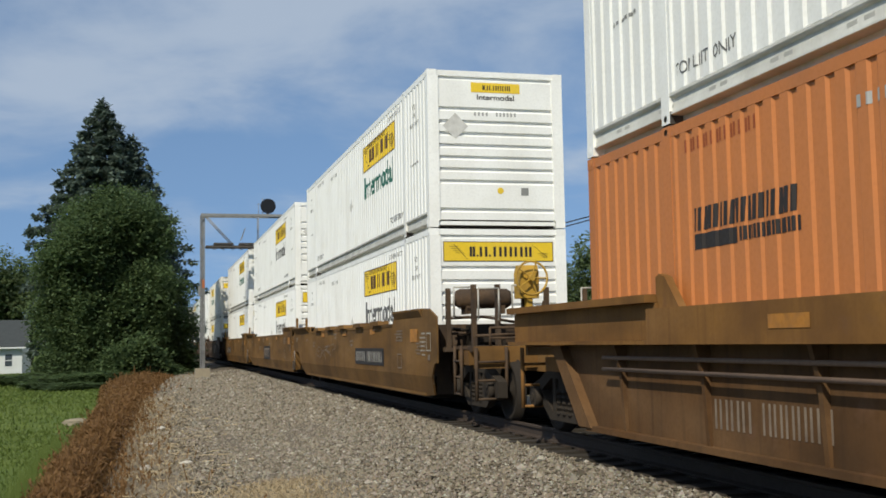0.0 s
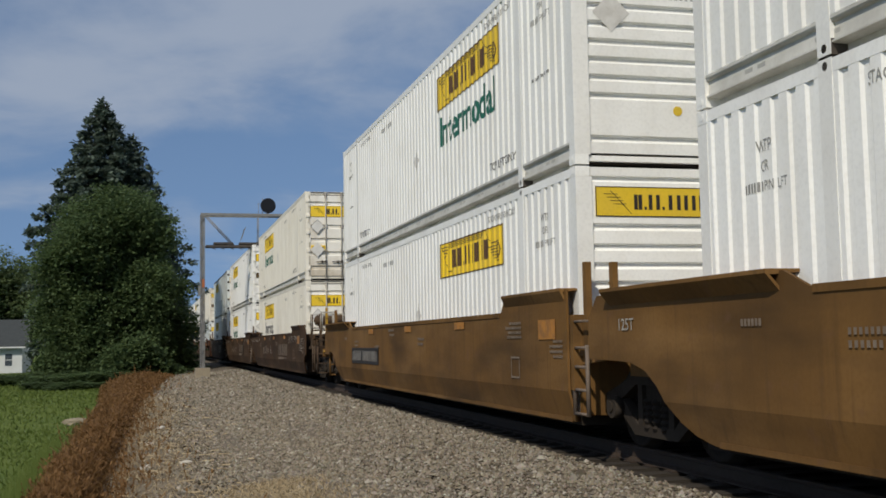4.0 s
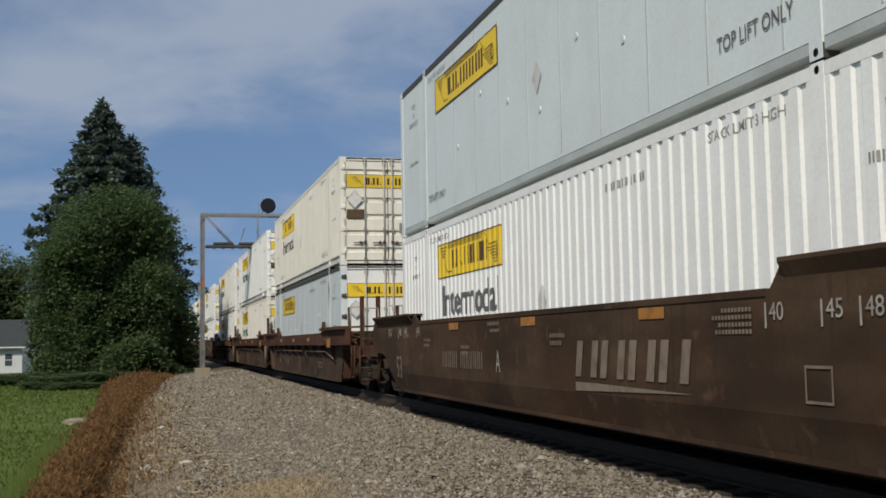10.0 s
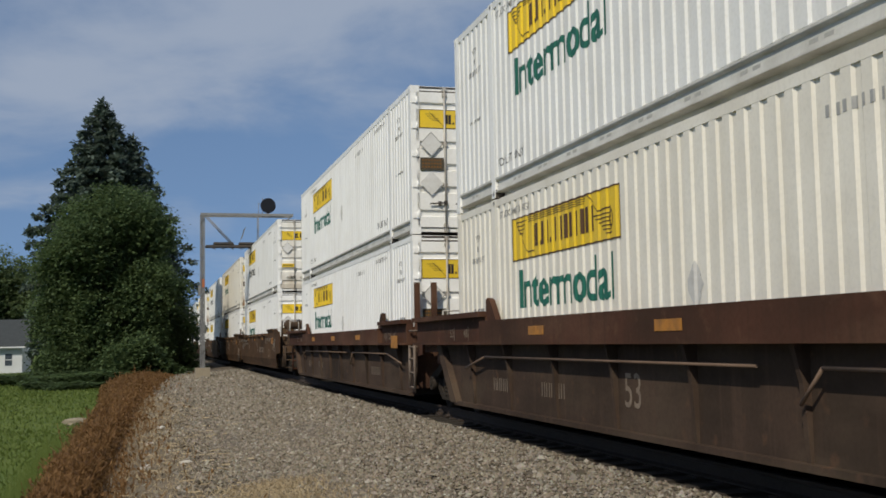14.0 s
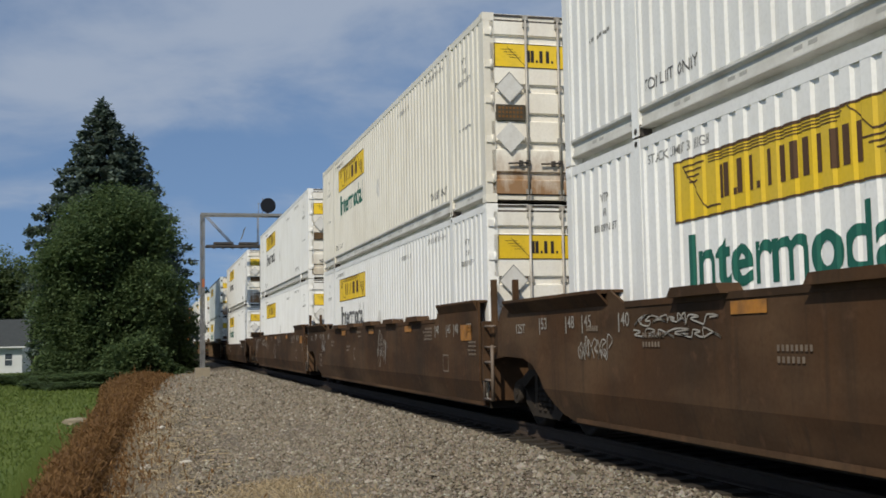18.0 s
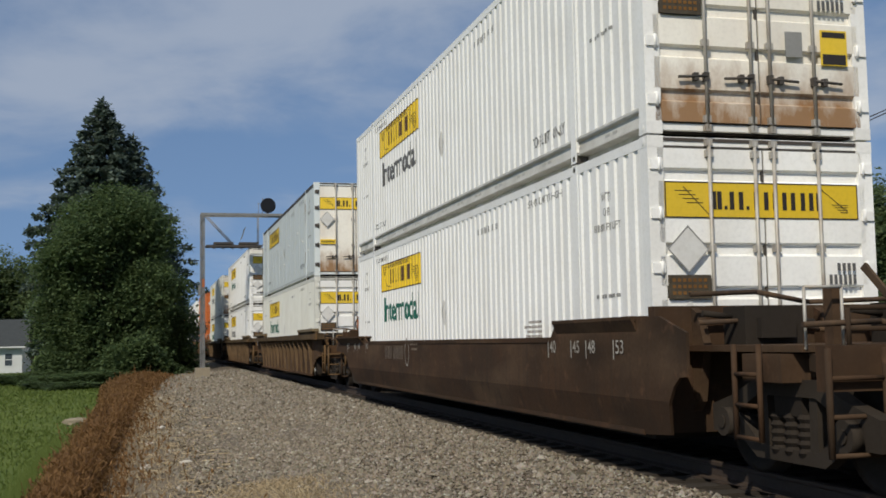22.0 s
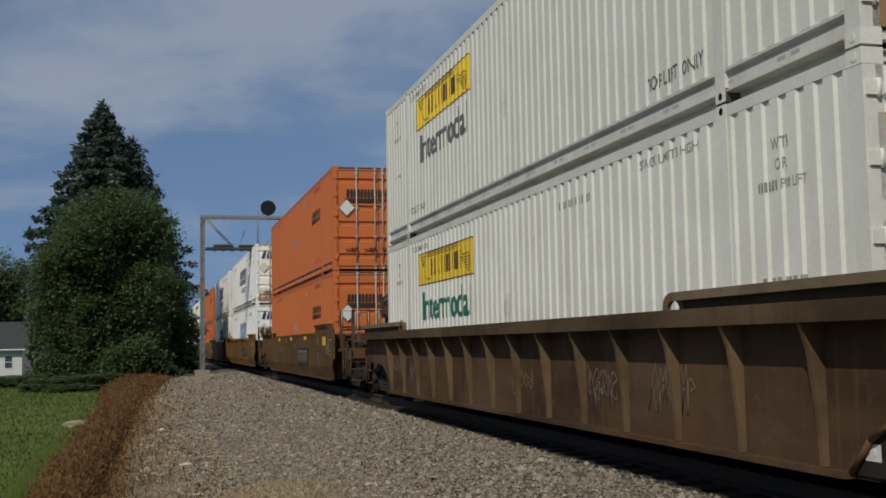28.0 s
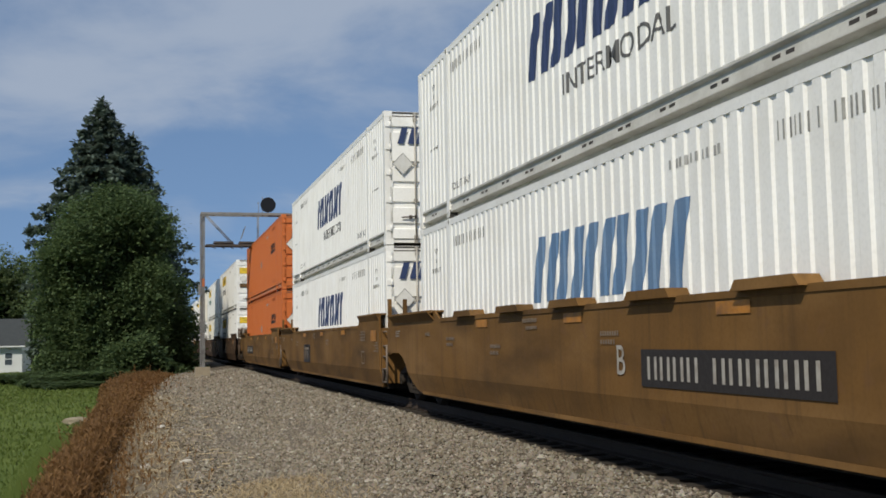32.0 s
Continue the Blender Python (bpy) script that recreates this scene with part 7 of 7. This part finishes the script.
# ---- signal, house, cable, lamp ----
def build_signal():
    Y = 56.0
    signal = empty("signal_gantry", "grey steel cantilever signal mast on a concrete base", "railway signal", m=pose(-3.70, Y, -0.42))
    part("base_block", shared("signal_base", lambda bm: block(bm, -0.36, 0.36, -0.4, 0.4, -0.1, 0.52), CONCRETE), signal, "weathered concrete base block")

    def mast(bm):
        for x, y in ((-0.10, -0.10), (0.10, -0.10), (-0.10, 0.10), (0.10, 0.10)):
            block(bm, x - 0.02, x + 0.02, y - 0.02, y + 0.02, 0.52, 8.15)
        for i in range(16):
            z = 0.6 + i * 0.47
            s = 1 if i % 2 else -1
            rod(bm, (-0.10 * s, -0.10, z), (0.10 * s, -0.10, z + 0.47), 0.014, 5)
            rod(bm, (-0.10, -0.10 * s, z), (-0.10, 0.10 * s, z + 0.47), 0.014, 5)
        block(bm, -0.065, 0.065, -0.065, 0.065, 0.52, 8.1)
    part("mast", shared("signal_mast", mast, GALV), signal)

    def boom(bm):
        for y in (-0.35, 0.35):
            block(bm, -0.1, 4.5, y - 0.05, y + 0.05, 8.08, 8.2)
        for i in range(9):
            rod(bm, (0.1 + i * 0.5, -0.35, 8.14), (0.6 + i * 0.5, 0.35, 8.14), 0.02, 5)
    part("boom", shared("signal_boom", boom, GALV), signal)

    def walkway(bm):
        for y in (-0.35, 0.35):
            block(bm, 0.15, 2.9, y - 0.04, y + 0.04, 6.5, 6.6)
        for i in range(2):
            block(bm, 0.55 + i * 1.25, 1.5 + i * 1.25, -0.4, 0.4, 6.66, 6.74)
        for i in range(6):
            rod(bm, (0.2 + i * 0.45, -0.35, 6.55), (0.65 + i * 0.45, 0.35, 6.45), 0.02, 5)
    part("walkway", shared("signal_walkway", walkway, DARKSTEEL), signal)

    def brace(bm):
        for y in (-0.35, 0.35):
            rod(bm, (0.15, y, 8.1), (1.55, y, 6.58), 0.028, 6)
            rod(bm, (2.9, y, 6.55), (4.4, y, 8.1), 0.028, 6)
            rod(bm, (1.9, y, 6.9), (2.1, y, 7.5), 0.015, 5)
            rod(bm, (2.75, y, 6.55), (2.75, y, 8.1), 0.02, 6)
    part("brace_frame", shared("signal_brace", brace, GALV), signal)

    head = part("signal_head", shared("signal_head", lambda bm: rod(bm, (3.24, -0.30, 8.62), (3.24, -0.27, 8.62), 0.385, 28), SIGNALBLACK), signal, "round black signal target")
    part("lamp_case", shared("signal_case", lambda bm: (rod(bm, (3.24, -0.27, 8.62), (3.24, 0.15, 8.62), 0.15, 12), rod(bm, (3.24, 0.0, 8.15), (3.24, 0.0, 8.5), 0.05, 8)), SIGNALBLACK), head)
    part("antenna", shared("signal_antenna", lambda bm: (rod(bm, (2.98, 0, 8.1), (2.98, 0, 9.05), 0.02, 6), rod(bm, (2.78, 0, 8.1), (2.78, 0, 8.8), 0.012, 6), rod(bm, (2.72, 0, 8.72), (3.0, 0, 8.78), 0.012, 6)), GALV), signal)
    part("box", shared("signal_box", lambda bm: block(bm, -0.20, -0.12, -0.12, 0.12, 4.1, 4.6), GALV), signal)
    part("red_plate", shared("signal_plate", lambda bm: block(bm, -0.02, 0.10, -0.137, -0.122, 4.5, 4.9), ORANGEWHEEL), signal, "small faded red plate")


build_signal()


def build_house(m, label, wall_mat, roof_mat, w=9.0, d=7.0, eave=2.35, ridge=4.5):
    house = empty("house", label, "house", m=m)

    def walls(bm):
        t = 0.18
        # front wall with a window opening, three plain walls and two gables
        for x0, x1, z0, z1 in ((-w / 2, w / 2 - 1.42, 0, eave), (w / 2 - 0.72, w / 2, 0, eave), (w / 2 - 1.42, w / 2 - 0.72, 0, 0.6), (w / 2 - 1.42, w / 2 - 0.72, 1.72, eave)):
            block(bm, x0, x1, -d / 2, -d / 2 + t, z0, z1)
        block(bm, -w / 2, w / 2, d / 2 - t, d / 2, 0, eave)
        for s in (-1, 1):
            block(bm, s * (w / 2 - t), s * w / 2, -d / 2 + t, d / 2 - t, 0, eave)
            slab(bm, [(-d / 2, eave), (d / 2, eave), (0, ridge - 0.1)], s * (w / 2 - t), s * w / 2)
    part("wall", shared("house_walls" + wall_mat.name, walls, wall_mat), house)

    def roof(bm):
        for s in (-1, 1):
            v = [(-w / 2 - 0.4, s * (d / 2 + 0.45), eave - 0.2), (w / 2 + 0.4, s * (d / 2 + 0.45), eave - 0.2), (w / 2 + 0.4, 0, ridge), (-w / 2 - 0.4, 0, ridge)]
            low = [bm.verts.new((x, y, z)) for x, y, z in v]
            up = [bm.verts.new((x, y, z + 0.14)) for x, y, z in v]
            made = [bm.faces.new(low), bm.faces.new(up[::-1])]
            made += [bm.faces.new((low[i], low[(i + 1) % 4], up[(i + 1) % 4], up[i])) for i in range(4)]
            bmesh.ops.recalc_face_normals(bm, faces=made)
    part("roof", shared("house_roof" + roof_mat.name, roof, roof_mat), house)
    window = part("window", shared("house_window", lambda bm: [block(bm, *b) for b in ((w / 2 - 1.42, w / 2 - 1.36, -d / 2 - 0.03, -d / 2 + 0.1, 0.6, 1.72), (w / 2 - 0.78, w / 2 - 0.72, -d / 2 - 0.03, -d / 2 + 0.1, 0.6, 1.72), (w / 2 - 1.36, w / 2 - 0.78, -d / 2 - 0.03, -d / 2 + 0.1, 0.6, 0.66), (w / 2 - 1.36, w / 2 - 0.78, -d / 2 - 0.03, -d / 2 + 0.1, 1.66, 1.72), (w / 2 - 1.36, w / 2 - 0.78, -d / 2 - 0.02, -d / 2 + 0.08, 1.13, 1.19))], SIDING), house)
    part("pane", shared("house_pane", lambda bm: block(bm, w / 2 - 1.36, w / 2 - 0.78, -d / 2 + 0.04, -d / 2 + 0.06, 0.66, 1.66), GLASS), window)
    part("gutter", shared("house_gutter", lambda bm: block(bm, -w / 2 - 0.4, w / 2 + 0.4, -d / 2 - 0.54, -d / 2 - 0.44, eave - 0.2, eave - 0.08), SIDING), house)
    return house


build_house(pose(-21.25, 103, -0.9), "small white sided house with a grey shingle roof on the lawn", SIDING, SHINGLE)


def build_cable():
    cable = new("overhead_cable", shared("overhead_cable", lambda bm: [bar(bm, [Vector((10.6 + 21 * s, 45, 5.95 + 7.4 * s - 2.2 * s * (1 - s) + dz)) for s in [i / 24 for i in range(25)]], 0.028, 6) for dz in (0.0, 0.16)], BLACK))
    tagged(cable, "twin dark overhead cable sagging across the line", "cable")


build_cable()


def build_poles():
    """Timber poles that carry the cable, beyond the train and out past the trees."""
    for x, z in ((10.6, 6.6), (31.6, 14.0)):
        pole = empty("utility_pole", "grey weathered timber utility pole carrying a cable", "utility pole", m=pose(x, 45, -0.9))
        part("shaft", shared(f"pole_{x}", lambda bm: rod(bm, (0, 0, -0.3), (0, 0, z + 1.2), 0.15, 10, 0.10), BARK), pole)
        part("crossarm", shared(f"arm_{x}", lambda bm: block(bm, -0.09, 0.09, -0.6, 0.6, z + 0.72, z + 0.84), BARK), pole)


build_poles()


def build_lamp():
    lamp = empty("street_lamp", "thin grey lamp pole with a small pale shade", "street lamp", m=pose(36.45, 60, -0.9))
    part("pole", shared("lamp_pole", lambda bm: rod(bm, (0, 0, 0), (0, 0, 7.3), 0.06, 8, 0.04), GALV), lamp)
    part("arm", shared("lamp_arm", lambda bm: bar(bm, [(0, 0, 7.25), (0.35, 0, 7.5), (0.7, 0, 7.48)], 0.025), GALV), lamp)
    part("shade", shared("lamp_shade", lambda bm: rod(bm, (0.7, 0, 7.28), (0.7, 0, 7.5), 0.3, 14, 0.06), PALESTONE), lamp)


build_lamp()


def build_debris():
    rnd = random.Random(9)
    for x, y, s, mat, label, name in ((-8.05, 31.6, 0.26, CONCRETE, "tan broken concrete lump by the weeds", "concrete_lump"), (-6.2, 17.5, 0.09, PALESTONE, "pale flat stone on the dirt", "stone"), (-6.15, 21.5, 0.08, PALESTONE, "pale flat stone on the dirt", "stone"), (-5.9, 25.0, 0.10, PALESTONE, "pale flat stone on the dirt", "stone"), (-5.6, 17.2, 0.07, PALESTONE, "pale flat stone on the dirt", "stone")):
        bm = bmesh.new()
        bmesh.ops.create_icosphere(bm, subdivisions=2, radius=s)
        for v in bm.verts:
            v.co = Vector((v.co.x * 1.6, v.co.y, v.co.z * 0.5)) * rnd.uniform(0.8, 1.15)
        data = bpy.data.meshes.new(name)
        bm.to_mesh(data)
        bm.free()
        data.materials.append(mat)
        ob = new(name, data)
        ob.matrix_basis = pose(x, y, level_at(x) + s * 0.25, 0, 0, rnd.uniform(0, 180))
        tagged(ob, label, "stone")


build_debris()


def motions():
    """The train rolls past, gaining a little speed."""
    times = [i * 2.0 for i in range(17)]
    turns = [(i / FPS, Matrix.Rotation(gone(i / FPS) / 0.455, 4, "X")) for i in range(int(CLIP * FPS) + 1)]
    for wheels, along in WHEELS:
        seat = pose(0, along, 0.455)
        walk(wheels, [(t, seat @ turn) for t, turn in turns])
    for ob, m in TRAIN:
        walk(ob, [(t, Matrix.Translation((0, -gone(t), 0)) @ m) for t in times])


motions()
